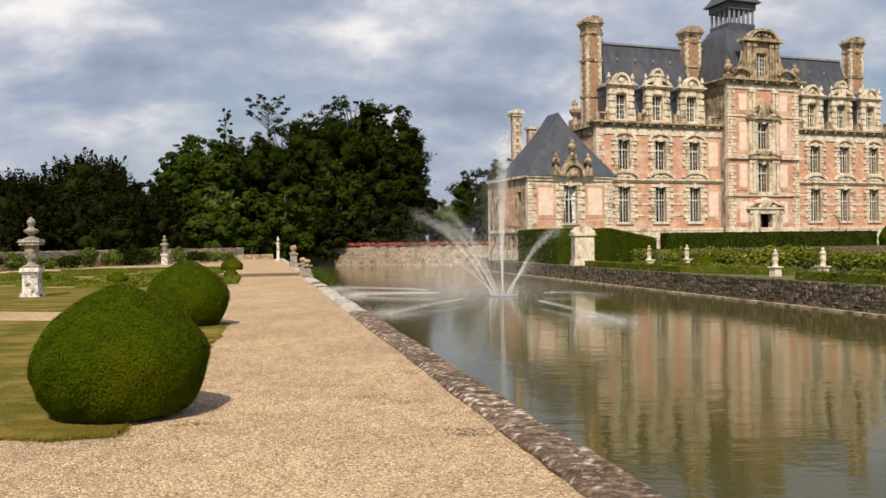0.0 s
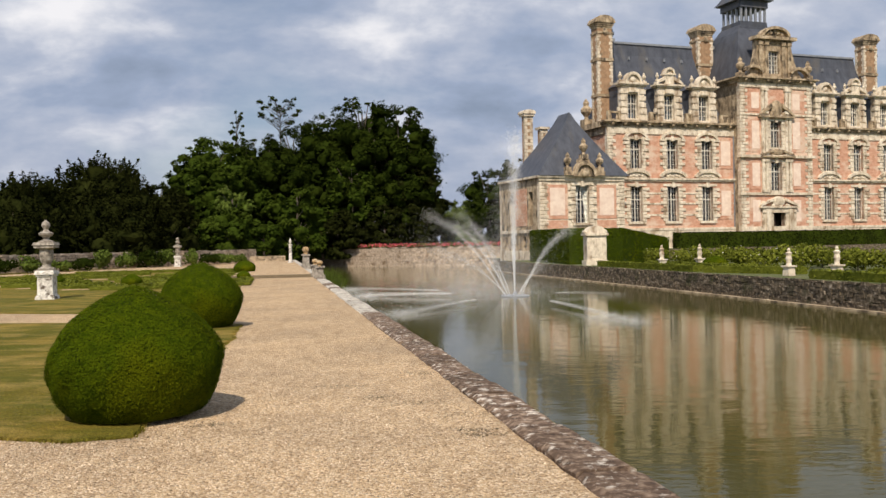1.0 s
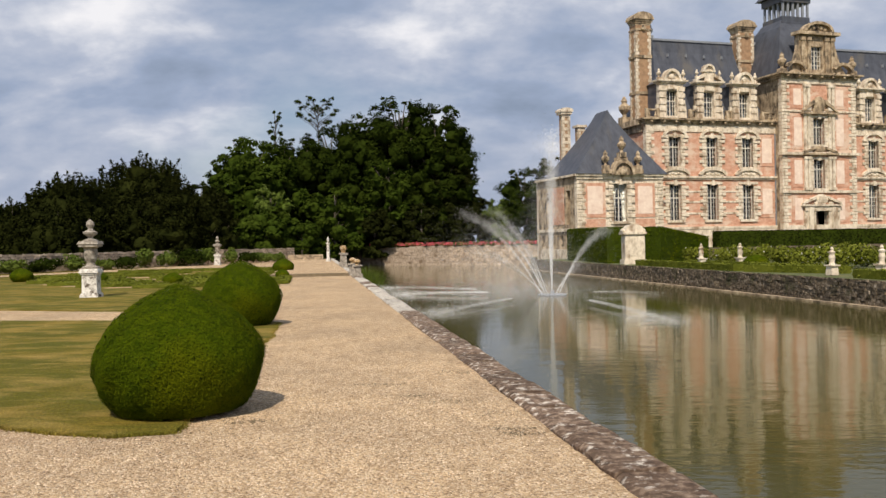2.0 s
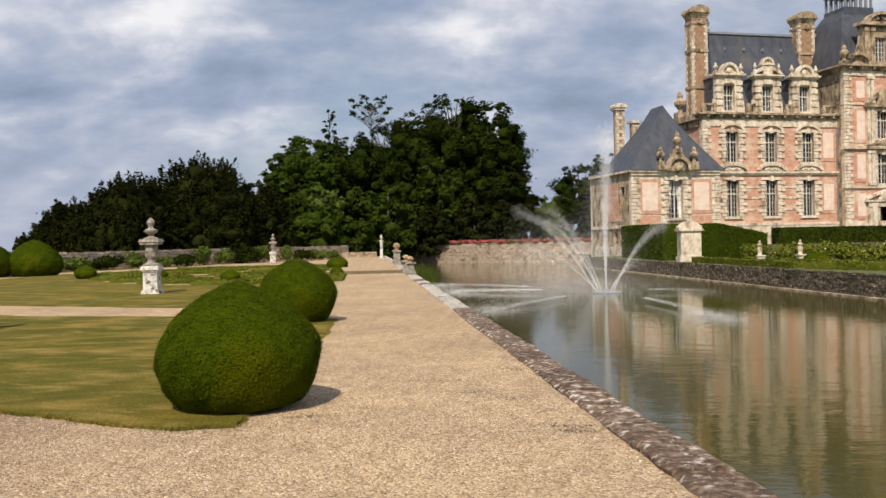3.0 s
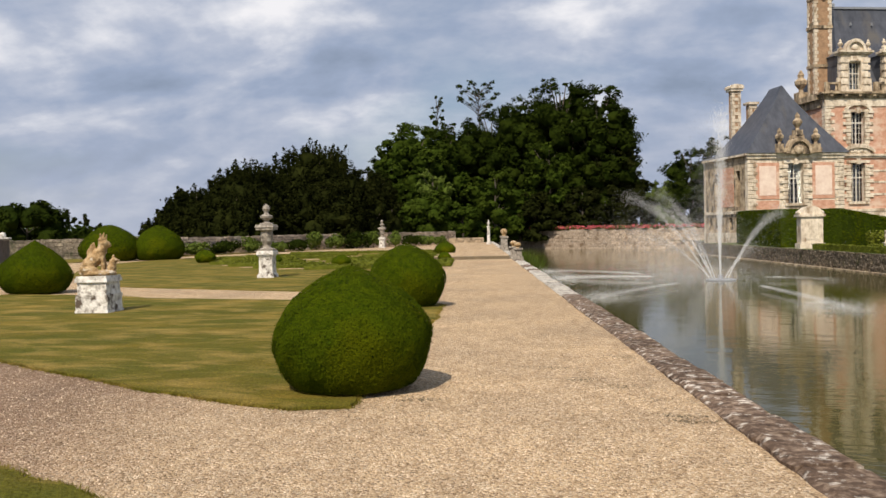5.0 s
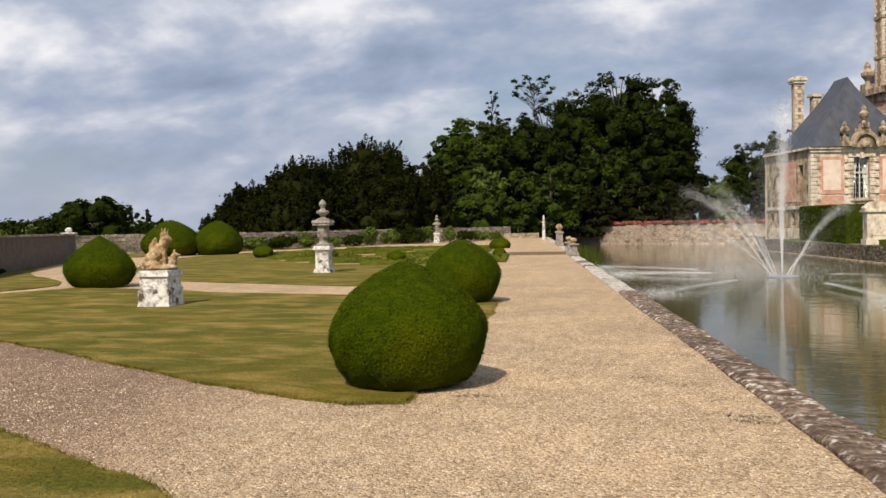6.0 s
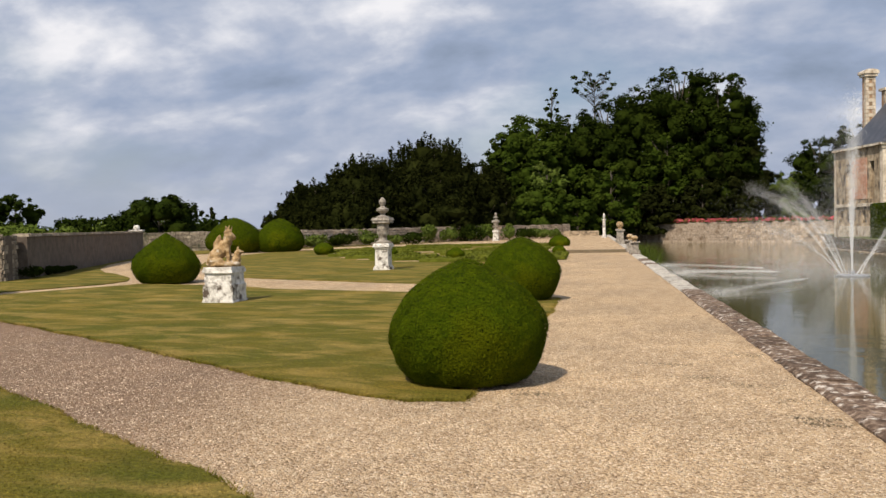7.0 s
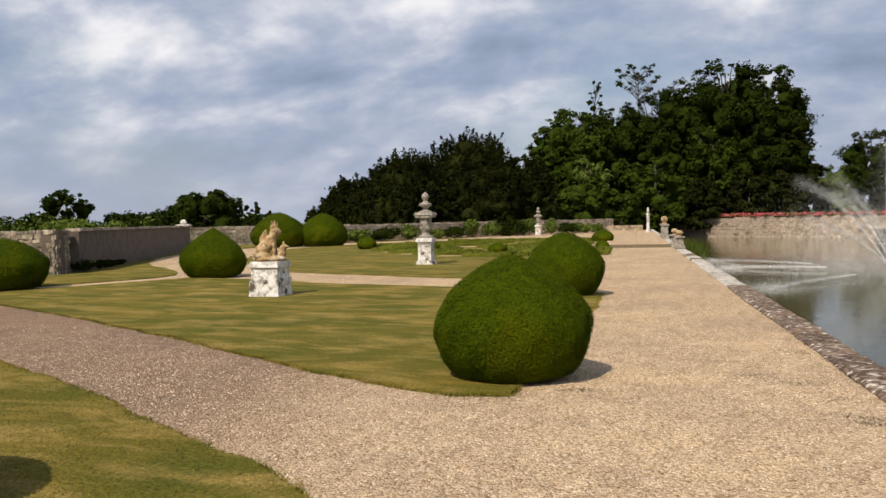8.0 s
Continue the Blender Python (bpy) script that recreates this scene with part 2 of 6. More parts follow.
M_KERB_WHITE = material("white_lichened_kerb_stone", (0.13, 0.11, 0.09), (0.66, 0.63, 0.57), scale=14, rough=0.9, bump=0.02, bump_scale=30, mid=(0.5, 0.47, 0.41), stain=(0.13, 0.105, 0.085), stain_scale=6, stain_at=0.53, per_object=0.15, placed=True)
M_RUBBLE = material("rubble_stone", (0.12, 0.10, 0.075), (0.42, 0.36, 0.27), scale=5, rough=0.95, bump=0.03, bump_scale=18, mid=(0.24, 0.20, 0.15), stain=(0.10, 0.10, 0.06), stain_scale=1.2, per_island=0.35)
M_MOAT_STONE = material("dark_lichened_rubble", (0.045, 0.035, 0.022), (0.46, 0.40, 0.32), scale=7, rough=0.95, bump=0.04, bump_scale=16, mid=(0.15, 0.115, 0.075), spread=(0.36, 0.72), stain=(0.05, 0.05, 0.02), stain_scale=1.3, stain_at=0.55, per_island=0.35)
M_RUBBLE_PALE = material("pale_rubble_stone", (0.24, 0.18, 0.13), (0.58, 0.48, 0.38), scale=4, rough=0.95, bump=0.03, bump_scale=18, stain=(0.20, 0.14, 0.09), stain_scale=1.0, per_island=0.3)
M_STONE = material("cream_limestone", (0.33, 0.26, 0.185), (0.83, 0.755, 0.635), scale=2.6, rough=0.85, bump=0.03, bump_scale=9, mid=(0.65, 0.57, 0.45), spread=(0.30, 0.66), stain=(0.30, 0.22, 0.145), stain_scale=1.3, stain_at=0.525, stretch=(1, 1, 0.55), placed=True)
# weathered stonework; on the low pavilion's side wall it also stands in for shade
M_STONE_OLD_SHADED = material("weathered_and_shaded_limestone", (0.08, 0.06, 0.04), (0.64, 0.53, 0.38), scale=2.0, rough=0.9, bump=0.04, bump_scale=8, mid=(0.34, 0.26, 0.17), stain=(0.065, 0.05, 0.035), stain_scale=1.2, stain_at=0.54, stretch=(1, 1, 0.6), placed=True)
M_BRICK = material("pink_brick", (0.42, 0.19, 0.11), (0.66, 0.41, 0.30), scale=2.2, rough=0.9, bump=0.008, bump_scale=14, stain=(0.64, 0.48, 0.37), stain_scale=0.5, stain_at=0.50, stretch=(1, 1, 1.6))
M_PANEL = material("pale_rendered_panel", (0.66, 0.50, 0.41), (0.84, 0.71, 0.60), scale=1.5, rough=0.9, bump=0.004)
M_BRICK_OLD = material("sooty_brick", (0.23, 0.145, 0.085), (0.44, 0.28, 0.165), scale=2.5, rough=0.95, bump=0.02, bump_scale=10, stain=(0.19, 0.15, 0.10), stain_scale=0.9)
M_SLATE = material("slate_roofing", (0.036, 0.041, 0.054), (0.085, 0.094, 0.118), scale=1.6, rough=0.5, bump=0.012, bump_scale=9, stain=(0.10, 0.095, 0.09), stain_scale=0.45, stain_at=0.57, stretch=(1, 1, 0.35))
M_LEAD = material("grey_lead", (0.17, 0.185, 0.21), (0.27, 0.29, 0.32), scale=2, rough=0.4)
M_FRAME = material("window_paint", (0.52, 0.49, 0.43), (0.70, 0.67, 0.60), scale=6, rough=0.6)
# near black: the darkness of unlit rooms put into the colour
M_DARK = material("unlit_room_black", (0.008, 0.007, 0.006), (0.02, 0.017, 0.014), scale=1, rough=0.9)
M_WOOD_DARK = material("dark_stained_door", (0.05, 0.03, 0.02), (0.09, 0.055, 0.035), scale=6, rough=0.6)
M_CURTAIN = material("white_curtain", (0.68, 0.66, 0.62), (0.82, 0.80, 0.76), scale=3, rough=0.9)
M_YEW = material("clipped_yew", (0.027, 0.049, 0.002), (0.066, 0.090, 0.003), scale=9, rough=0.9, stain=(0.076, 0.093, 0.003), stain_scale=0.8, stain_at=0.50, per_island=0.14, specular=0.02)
# darker than the clipped leaves: shade between them put into the core's colour
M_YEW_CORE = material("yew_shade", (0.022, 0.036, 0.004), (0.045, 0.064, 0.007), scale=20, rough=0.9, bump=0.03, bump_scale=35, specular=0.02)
M_LEAF = material("tree_leaf", (0.008, 0.016, 0.002), (0.024, 0.035, 0.004), scale=0.22, rough=0.85, per_island=0.15, specular=0.02)
M_LEAF_MID = material("mid_green_leaf", (0.015, 0.030, 0.003), (0.046, 0.067, 0.008), scale=0.4, rough=0.85, per_island=0.18, specular=0.02)
M_LEAF_PALE = material("pale_leaf", (0.044, 0.072, 0.010), (0.105, 0.138, 0.028), scale=0.6, rough=0.85, per_island=0.2, specular=0.02)
# dark needles of the yews, and leaves of broad-leaved trees painted as in shadow
M_LEAF_DARK = material("dark_needle_and_shaded_leaf", (0.008, 0.011, 0.003), (0.022, 0.026, 0.006), scale=0.5, rough=0.95, per_island=0.3, specular=0.0)
M_BOX = material("box_hedge_leaf", (0.065, 0.084, 0.008), (0.16, 0.175, 0.024), scale=2.0, rough=0.75, per_island=0.35, specular=0.05)
M_ROSE = material("red_rose", (0.42, 0.025, 0.05), (0.68, 0.13, 0.17), scale=1.5, rough=0.7, per_island=0.35)
M_BARK = material("bark", (0.05, 0.04, 0.03), (0.13, 0.11, 0.085), scale=4, rough=0.95, bump=0.02, bump_scale=8, stretch=(1, 1, 0.3))
M_SPRAY = bpy.data.materials.new("water_spray")
M_SPRAY.use_nodes = True
g = M_SPRAY.node_tree.nodes["Principled BSDF"]
g.inputs["Base Color"].default_value, g.inputs["Roughness"].default_value, g.inputs["Alpha"].default_value = (0.9, 0.92, 0.93, 1), 0.5, 0.42
M_MIST = M_SPRAY.copy()
M_MIST.name = "water_mist"
M_MIST.node_tree.nodes["Principled BSDF"].inputs["Alpha"].default_value = 0.09
M_MOSS = material("mossy_stone_ornament", (0.10, 0.07, 0.035), (0.55, 0.42, 0.25), scale=8, rough=0.95, bump=0.03, bump_scale=25, mid=(0.34, 0.22, 0.10), stain=(0.62, 0.57, 0.48), stain_scale=5, stain_at=0.56)
M_WHITE_STONE = material("white_lichened_pedestal", (0.20, 0.175, 0.145), (0.84, 0.82, 0.78), scale=6, rough=0.9, bump=0.03, bump_scale=22, mid=(0.68, 0.66, 0.61), stain=(0.10, 0.075, 0.055), stain_scale=4.5, stain_at=0.525)
M_URN = material("grey_lichened_stone", (0.07, 0.058, 0.045), (0.46, 0.43, 0.37), scale=8, rough=0.9, bump=0.015, bump_scale=25, mid=(0.28, 0.25, 0.21), stain=(0.12, 0.10, 0.08), stain_scale=7, stain_at=0.58)
M_SOIL = material("brown_soil", (0.10, 0.08, 0.05), (0.22, 0.17, 0.105), scale=8, rough=0.95, bump=0.02)
M_WALL_RENDER = material("old_wall_render", (0.070, 0.054, 0.042), (0.15, 0.12, 0.094), scale=2.5, rough=0.95, bump=0.015, bump_scale=14, stain=(0.12, 0.10, 0.085), stain_scale=0.7)
M_GLASS = bpy.data.materials.new("window_glass")
M_GLASS.use_nodes = True
g = M_GLASS.node_tree.nodes["Principled BSDF"]
g.inputs["Base Color"].default_value, g.inputs["Roughness"].default_value = (0.85, 0.9, 0.9, 1), 0.03
g.inputs["Transmission Weight"].default_value, g.inputs["IOR"].default_value = 1.0, 1.45

# murky green moat water with small ripples
M_WATER = bpy.data.materials.new("moat_water")
M_WATER.use_nodes = True
nt = M_WATER.node_tree
g = nt.nodes["Principled BSDF"]
g.inputs["Base Color"].default_value, g.inputs["Roughness"].default_value, g.inputs["IOR"].default_value = (0.060, 0.054, 0.010, 1), 0.045, 1.33
g.inputs["Specular IOR Level"].default_value = 0.42
g.inputs["Specular Tint"].default_value = (0.97, 0.95, 0.80, 1)
tc = nt.nodes.new("ShaderNodeTexCoord")
heights = []
for sc, stretch, amt in ((1.1, (0.7, 1.3, 1), 0.8), (5.0, (0.7, 1.4, 1), 0.30), (0.25, (1, 1, 1), 1.0)):
    mp = nt.nodes.new("ShaderNodeMapping")
    mp.inputs["Scale"].default_value = stretch
    nz = nt.nodes.new("ShaderNodeTexNoise")
    nz.inputs["Scale"].default_value, nz.inputs["Detail"].default_value = sc, 3
    nt.links.new(tc.outputs["Object"], mp.inputs[0])
    nt.links.new(mp.outputs[0], nz.inputs["Vector"])
    ml = nt.nodes.new("ShaderNodeMath")
    ml.operation = "MULTIPLY"
    ml.inputs[1].default_value = amt
    nt.links.new(nz.outputs[0], ml.inputs[0])
    heights.append(ml.outputs[0])
add = heights[0]
for h in heights[1:]:
    ad = nt.nodes.new("ShaderNodeMath")
    nt.links.new(add, ad.inputs[0])
    nt.links.new(h, ad.inputs[1])
    add = ad.outputs[0]
bp = nt.nodes.new("ShaderNodeBump")
bp.inputs["Strength"].default_value, bp.inputs["Distance"].default_value = 0.5, 0.018
nt.links.new(add, bp.inputs["Height"])
nt.links.new(bp.outputs[0], g.inputs["Normal"])

# ---- mesh helpers ----
def part(name, bm, mat, parent=None, label="", smooth=False):
    """Links a bmesh as one mesh object, under a thing or a part where one is given."""
    me = bpy.data.meshes.new(name)
    bm.to_mesh(me)
    bm.free()
    me.materials.append(mat)
    if smooth:
        me.polygons.foreach_set("use_smooth", [True] * len(me.polygons))
    ob = new(name, me)
    if parent:
        ob.parent = parent
    if label:
        ob["label"] = label
    return ob


def from_arrays(name, verts, faces, mat, parent=None, label="", smooth=False):
    me = bpy.data.meshes.new(name)
    me.from_pydata(verts, [], faces)
    me.materials.append(mat)
    if smooth:
        me.polygons.foreach_set("use_smooth", [True] * len(me.polygons))
    ob = new(name, me)
    if parent:
        ob.parent = parent
    if label:
        ob["label"] = label
    return ob


def empty(name, m, label, category, group="", kind=""):
    ob = new(name)
    ob.matrix_basis = m
    return tagged(ob, label, category, group, kind)


def box(bm, x0, x1, y0, y1, z0, z1, taper=0.0):
    """An axis-aligned block; taper draws its top in."""
    t = taper
    v = [bm.verts.new(p) for p in ((x0, y0, z0), (x1, y0, z0), (x1, y1, z0), (x0, y1, z0), (x0 + t, y0 + t, z1), (x1 - t, y0 + t, z1), (x1 - t, y1 - t, z1), (x0 + t, y1 - t, z1))]
    for f in ((0, 3, 2, 1), (4, 5, 6, 7), (0, 1, 5, 4), (1, 2, 6, 5), (2, 3, 7, 6), (3, 0, 4, 7)):
        bm.faces.new([v[i] for i in f])
    return v


def lathe(bm, profile, n=16, x=0.0, y=0.0, sides_turn=0.0):
    """A turned solid from (radius, z) rows, bottom to top."""
    rings = []
    for r, z in profile:
        rings.append([bm.verts.new((x + r * math.cos(2 * math.pi * k / n + sides_turn), y + r * math.sin(2 * math.pi * k / n + sides_turn), z)) for k in range(n)])
    for a, b in zip(rings, rings[1:]):
        for k in range(n):
            bm.faces.new((a[k], a[(k + 1) % n], b[(k + 1) % n], b[k]))
    bm.faces.new(rings[-1])
    bm.faces.new(rings[0][::-1])


def ball(bm, x, y, z, rx, ry, rz, seg=10):
    m = Matrix.Translation((x, y, z)) @ Matrix.Diagonal((rx, ry, rz, 1))
    bmesh.ops.create_uvsphere(bm, u_segments=seg, v_segments=max(6, seg * 2 // 3), radius=1.0, matrix=m)


def prism(bm, outline, y0, y1):
    """An outline in x and z, drawn out from y0 to y1."""
    a = [bm.verts.new((x, y0, z)) for x, z in outline]
    b = [bm.verts.new((x, y1, z)) for x, z in outline]
    n = len(outline)
    bm.faces.new(a)
    bm.faces.new(b[::-1])
    for k in range(n):
        bm.faces.new((a[k], b[k], b[(k + 1) % n], a[(k + 1) % n]))


def slab(bm, outline, z0, z1):
    """An outline in x and y, raised from z0 to z1."""
    a = [bm.verts.new((x, y, z1)) for x, y in outline]
    b = [bm.verts.new((x, y, z0)) for x, y in outline]
    n = len(outline)
    bm.faces.new(a)
    bm.faces.new(b[::-1])
    for k in range(n):
        bm.faces.new((a[k], b[k], b[(k + 1) % n], a[(k + 1) % n]))
    bmesh.ops.recalc_face_normals(bm, faces=bm.faces[:])


def arc(cx, cz, rx, rz, a0, a1, n):
    return [(cx + rx * math.cos(radians(a0 + (a1 - a0) * k / n)), cz + rz * math.sin(radians(a0 + (a1 - a0) * k / n))) for k in range(n + 1)]


def leaves(points, normals, size, rng, tilt=0.6, long=1.6):
    """A small pointed leaf (two triangles) at every point, turned at random about its normal."""
    n = len(points)
    nr = normals + rng.normal(0, tilt, (n, 3))
    nr /= np.linalg.norm(nr, axis=1, keepdims=True) + 1e-9
    ref = rng.normal(0, 1, (n, 3))
    t1 = np.cross(nr, ref)
    t1 /= np.linalg.norm(t1, axis=1, keepdims=True) + 1e-9
    t2 = np.cross(nr, t1)
    s = size * rng.uniform(0.6, 1.3, (n, 1))
    v = np.stack([points - t1 * s * long / 2, points + t2 * s / 2, points + t1 * s * long / 2 + nr * s * 0.25, points - t2 * s / 2], axis=1).reshape(-1, 3)
    f = np.arange(4 * n).reshape(n, 4)
    return v, f


# the garden frame: u runs along the moat's kerb, v across the moat
G_ANGLE = radians(11.4)
G_O = Vector((2.79, 0.0, 0.0))
G_U, G_V = Vector((-math.sin(G_ANGLE), math.cos(G_ANGLE), 0)), Vector((math.cos(G_ANGLE), math.sin(G_ANGLE), 0))
G = Matrix.Translation(G_O) @ Matrix.Rotation(G_ANGLE, 4, "Z")      # local x = v, local y = u


def guv(v, u, z=0.0):
    return G @ Vector((v, u, z))

# ---- ground, paths, moat ----
MOAT = [(0.0, -60.0), (18.5, -60.0), (18.5, 83.0), (22.9, 83.0), (21.4, 93.0), (22.5, 100.0), (0.0, 122.0)]       # v, u
WATER_Z = -1.0
bm = bmesh.new()
outer = [bm.verts.new(p) for p in ((-1500, -600, 0), (1500, -600, 0), (1500, 2400, 0), (-1500, 2400, 0))]
inner = [bm.verts.new(guv(v, u)) for v, u in MOAT]
loops = [bm.edges.new((r[i], r[(i + 1) % len(r)])) for r in (outer, inner) for i in range(len(r))]
bmesh.ops.triangle_fill(bm, use_beauty=True, edges=loops)
bmesh.ops.recalc_face_normals(bm, faces=bm.faces[:])
tagged(part("ground", bm, M_FIELD), "flat rough grass land reaching the horizon", "ground", kind="structure")

bm = bmesh.new()
slab(bm, [tuple(guv(v, u))[:2] for v, u in ((-0.1, -60), (18.6, -60), (18.6, 82.9), (24.0, 82.9), (24.0, 101), (0, 123), (-0.1, 123))], WATER_Z - 0.6, WATER_Z)
tagged(part("water", bm, M_WATER), "murky green moat water with small ripples", "water", kind="structure")


def ragged(points, step, amount, rng):
    """An outline with its long sides cut up and made uneven."""
    out = []
    n = len(points)
    for k in range(n):
        a, b = Vector(points[k]), Vector(points[(k + 1) % n])
        cuts = max(1, int((b - a).length / step))
        side = Vector((-(b - a).y, (b - a).x)).normalized()
        for j in range(cuts):
            p = a.lerp(b, j / cuts)
            w = noise.noise((p.x * 0.9, p.y * 0.9, 3.1)) * amount * 1.5 + noise.noise((p.x * 4, p.y * 4, 7.7)) * amount
            out.append(tuple(p + side * w))
    return out


rng = np.random.default_rng(5)
bm = bmesh.new()
slab(bm, [(-52, 12), (-52, 96), (-30, 104), tuple(guv(-0.45, 100))[:2], tuple(guv(-0.45, -40))[:2], (-40, -40)], -0.2, 0.004)
tagged(part("gravel_path", bm, M_GRAVEL), "pale ochre gravel garden path beside the moat", "path", kind="structure")


def smooth_outline(points, rounds=2):
    for _ in range(rounds):
        out = []
        n = len(points)
        for k in range(n):
            a, b = Vector(points[k]), Vector(points[(k + 1) % n])
            out += [tuple(a.lerp(b, 0.25)), tuple(a.lerp(b, 0.75))]
        points = out
    return points


LAWNS = {
    "lawn_near": ([(-2.55, 4.55), (-4.04, 5.5), (-5.46, 6.2), (-7.66, 7.34), (-10.1, 8.42), (-14.5, 10.6), (-24, 14.6), (-30, 10), (-30, -30), (-0.9, -30), (-1.6, 3.5)], 0),
    "lawn_statue": ([(-3.02, 8.5), (-3.55, 8.27), (-4.31, 8.53), (-5.63, 9.08), (-7.17, 9.86), (-9.62, 11.12), (-13.68, 13.03), (-17.68, 14.65), (-20.6, 16.2), (-20.9, 17.6), (-20.2, 20.29), (-19.4, 23.3), (-15.17, 22.8), (-13.55, 21.85), (-9.17, 21.2), (-5.4, 20.7), (-4.75, 20.0), (-3.9, 15.0)], 0),
    "lawn_parterre": ([(-5.9, 23.6), (-10.38, 24.44), (-16.5, 26.2), (-19.0, 27.4), (-22.0, 30.2), (-25.8, 35.0), (-29.8, 41.5), (-32.6, 48), (-33.6, 55), (-32.5, 61), (-28.0, 69.5), (-22.0, 74.5), (-15.8, 72), (-12.4, 53.3), (-9.4, 39.5), (-7.1, 29)], 1),
    "lawn_wall": ([(-24.6, 17.6), (-21.9, 18.4), (-21.3, 20.6), (-20.5, 23.9), (-22.8, 26.8), (-28.2, 30.9), (-33.4, 37.6), (-36.6, 44), (-38.3, 52), (-36.6, 62), (-33.5, 70), (-31.5, 84), (-26.4, 98), (-44, 98), (-52, 60), (-42, 46), (-30, 22)], 1),
}
RIMS = {}
for name, (points, rounds) in LAWNS.items():
    bm = bmesh.new()
    rim = ragged(smooth_outline(points, rounds), 0.16 if name in ("lawn_near", "lawn_statue") else 0.9, 0.06, rng)
    RIMS[name] = rim
    slab(bm, rim, -0.1, 0.035)
    tagged(part(name, bm, M_LAWN), "mown lawn with dry yellow patches", "lawn", kind="structure")

# thin gravel walk left of the statue lawn and the raised path past the steps
STEP_U = 51.5
bm = bmesh.new()
slab(bm, [tuple(guv(v, u))[:2] for v, u in ((-5.0, STEP_U), (-0.55, STEP_U), (-0.55, 104), (-5.0, 104))], -0.1, 0.17)
tagged(part("raised_path", bm, M_GRAVEL), "raised gravel terrace path behind a dark brown step", "path", kind="structure")
# the step has the brown soil colour, darker than the gravel
bm = bmesh.new()
box(bm, -5.05, -0.6, STEP_U - 0.35, STEP_U - 0.002, -0.1, 0.175)
ob = part("stone_step", bm, M_SOIL)
ob.matrix_basis = G
tagged(ob, "low dark brown step across the path", "step", kind="structure")


# kerb of single stones along the moat
def kerb_stone(length, seed):
    r = random.Random(seed)
    bm = bmesh.new()
    xs, ys = [0, 0.06, 0.26, 0.45, 0.5], [0, length * 0.3, length * 0.65, length]
    grid = [[bm.verts.new((x + r.uniform(-0.012, 0.012), y - (0 if 0 < j < 3 else 0.0), 0.06 - (0.035 if i in (0, 4) else 0) + r.uniform(-0.012, 0.012))) for j, y in enumerate(ys)] for i, x in enumerate(xs)]
    low = {}
    for i in range(4):
        for j in range(3):
            bm.faces.new((grid[i][j], grid[i + 1][j], grid[i + 1][j + 1], grid[i][j + 1]))
    ring = [grid[i][0] for i in range(5)] + [grid[4][j] for j in (1, 2, 3)] + [grid[i][3] for i in (3, 2, 1, 0)] + [grid[0][j] for j in (2, 1)]
    low = [bm.verts.new((v.co.x, v.co.y, -0.3)) for v in ring]
    for k in range(len(ring)):
        bm.faces.new((ring[k], low[k], low[(k + 1) % len(ring)], ring[(k + 1) % len(ring)]))
    bmesh.ops.recalc_face_normals(bm, faces=bm.faces[:])
    return bm


# retaining walls of the moat: a core with rubble stones standing proud
def rubble_wall(name, label, p0, p1, height, z0, mat, stone, thick=0.5, face=1.0, rows_max=300, core=None, seed=1, top_rough=0.0, singles=(0, 0)):
    """A wall from p0 to p1 (world x, y) with uneven stones on the side that lies to the right of its run (face=1)."""
    p0, p1 = Vector((*p0, 0)), Vector((*p1, 0))
    run = p1 - p0
    L = run.length
    ob = empty(name, Matrix.Translation(p0) @ Matrix.Rotation(math.atan2(run.y, run.x), 4, "Z"), label, "wall", kind="structure")
    bm = bmesh.new()
    box(bm, 0, L, 0 if face > 0 else -thick, thick if face > 0 else 0, z0, z0 + height)
    part("wall_core", bm, core or mat, ob)
    r = random.Random(seed)
    bm = bmesh.new()
    z, made = z0, 0
    while z < z0 + height - 0.02:
        h = stone * r.uniform(0.45, 0.8)
        h = min(h, z0 + height - z)
        x = -r.uniform(0, stone)
        while x < L:
            w = stone * r.uniform(0.7, 1.9)
            a, b = max(x, 0), min(x + w, L)
            if b - a > 0.05:
                d = r.uniform(0.02, 0.09) * (stone / 0.4) ** 0.5
                lift = r.uniform(0, top_rough) if z + h >= z0 + height - 0.03 else 0
                g_ = 0.012 * stone / 0.3
                y0, y1 = (-d, 0.06) if face > 0 else (-0.06, d)
                own = singles[0] < a < singles[1] and made < 300
                made += own
                target = bmesh.new() if own else bm
                vs = box(target, a + g_, b - g_, y0, y1, z + g_, z + h - g_ + lift)
                fr = (0, 1, 4, 5) if face > 0 else (2, 3, 6, 7)
                for k in fr:
                    vs[k].co += Vector((r.uniform(-0.14, 0.14) * stone, 0, r.uniform(-0.14, 0.14) * stone))
                if own:
                    part("stone", target, mat, ob)
            x += w
        z += h
    part("stones", bm, mat, ob)["kind"] = "stuff"
    return ob


bank0, bank1 = guv(18.5, -40), guv(18.5, 100)
rubble_wall("moat_wall_garden", "dark lichened rubble retaining wall rising from the moat", guv(18.5, 83)[:2], guv(18.5, -10)[:2], 1.06, -1.06, M_MOAT_STONE, 0.24, face=1.0, seed=3, top_rough=0.06, singles=(41, 64))
bm = bmesh.new()
box(bm, 18.15, 18.52, -10, 83, -1.3, -0.93)
ob = part("moat_ledge", bm, M_STONE_OLD_SHADED)
ob.matrix_basis = G
tagged(ob, "stone footing ledge at the waterline", "ledge", kind="structure")
bm = bmesh.new()
box(bm, -0.45, -0.02, -40, 121, -1.4, -0.02)
ob = part("moat_wall_path", bm, M_RUBBLE)
ob.matrix_basis = G
tagged(ob, "rubble retaining wall under the kerb", "wall", kind="structure")
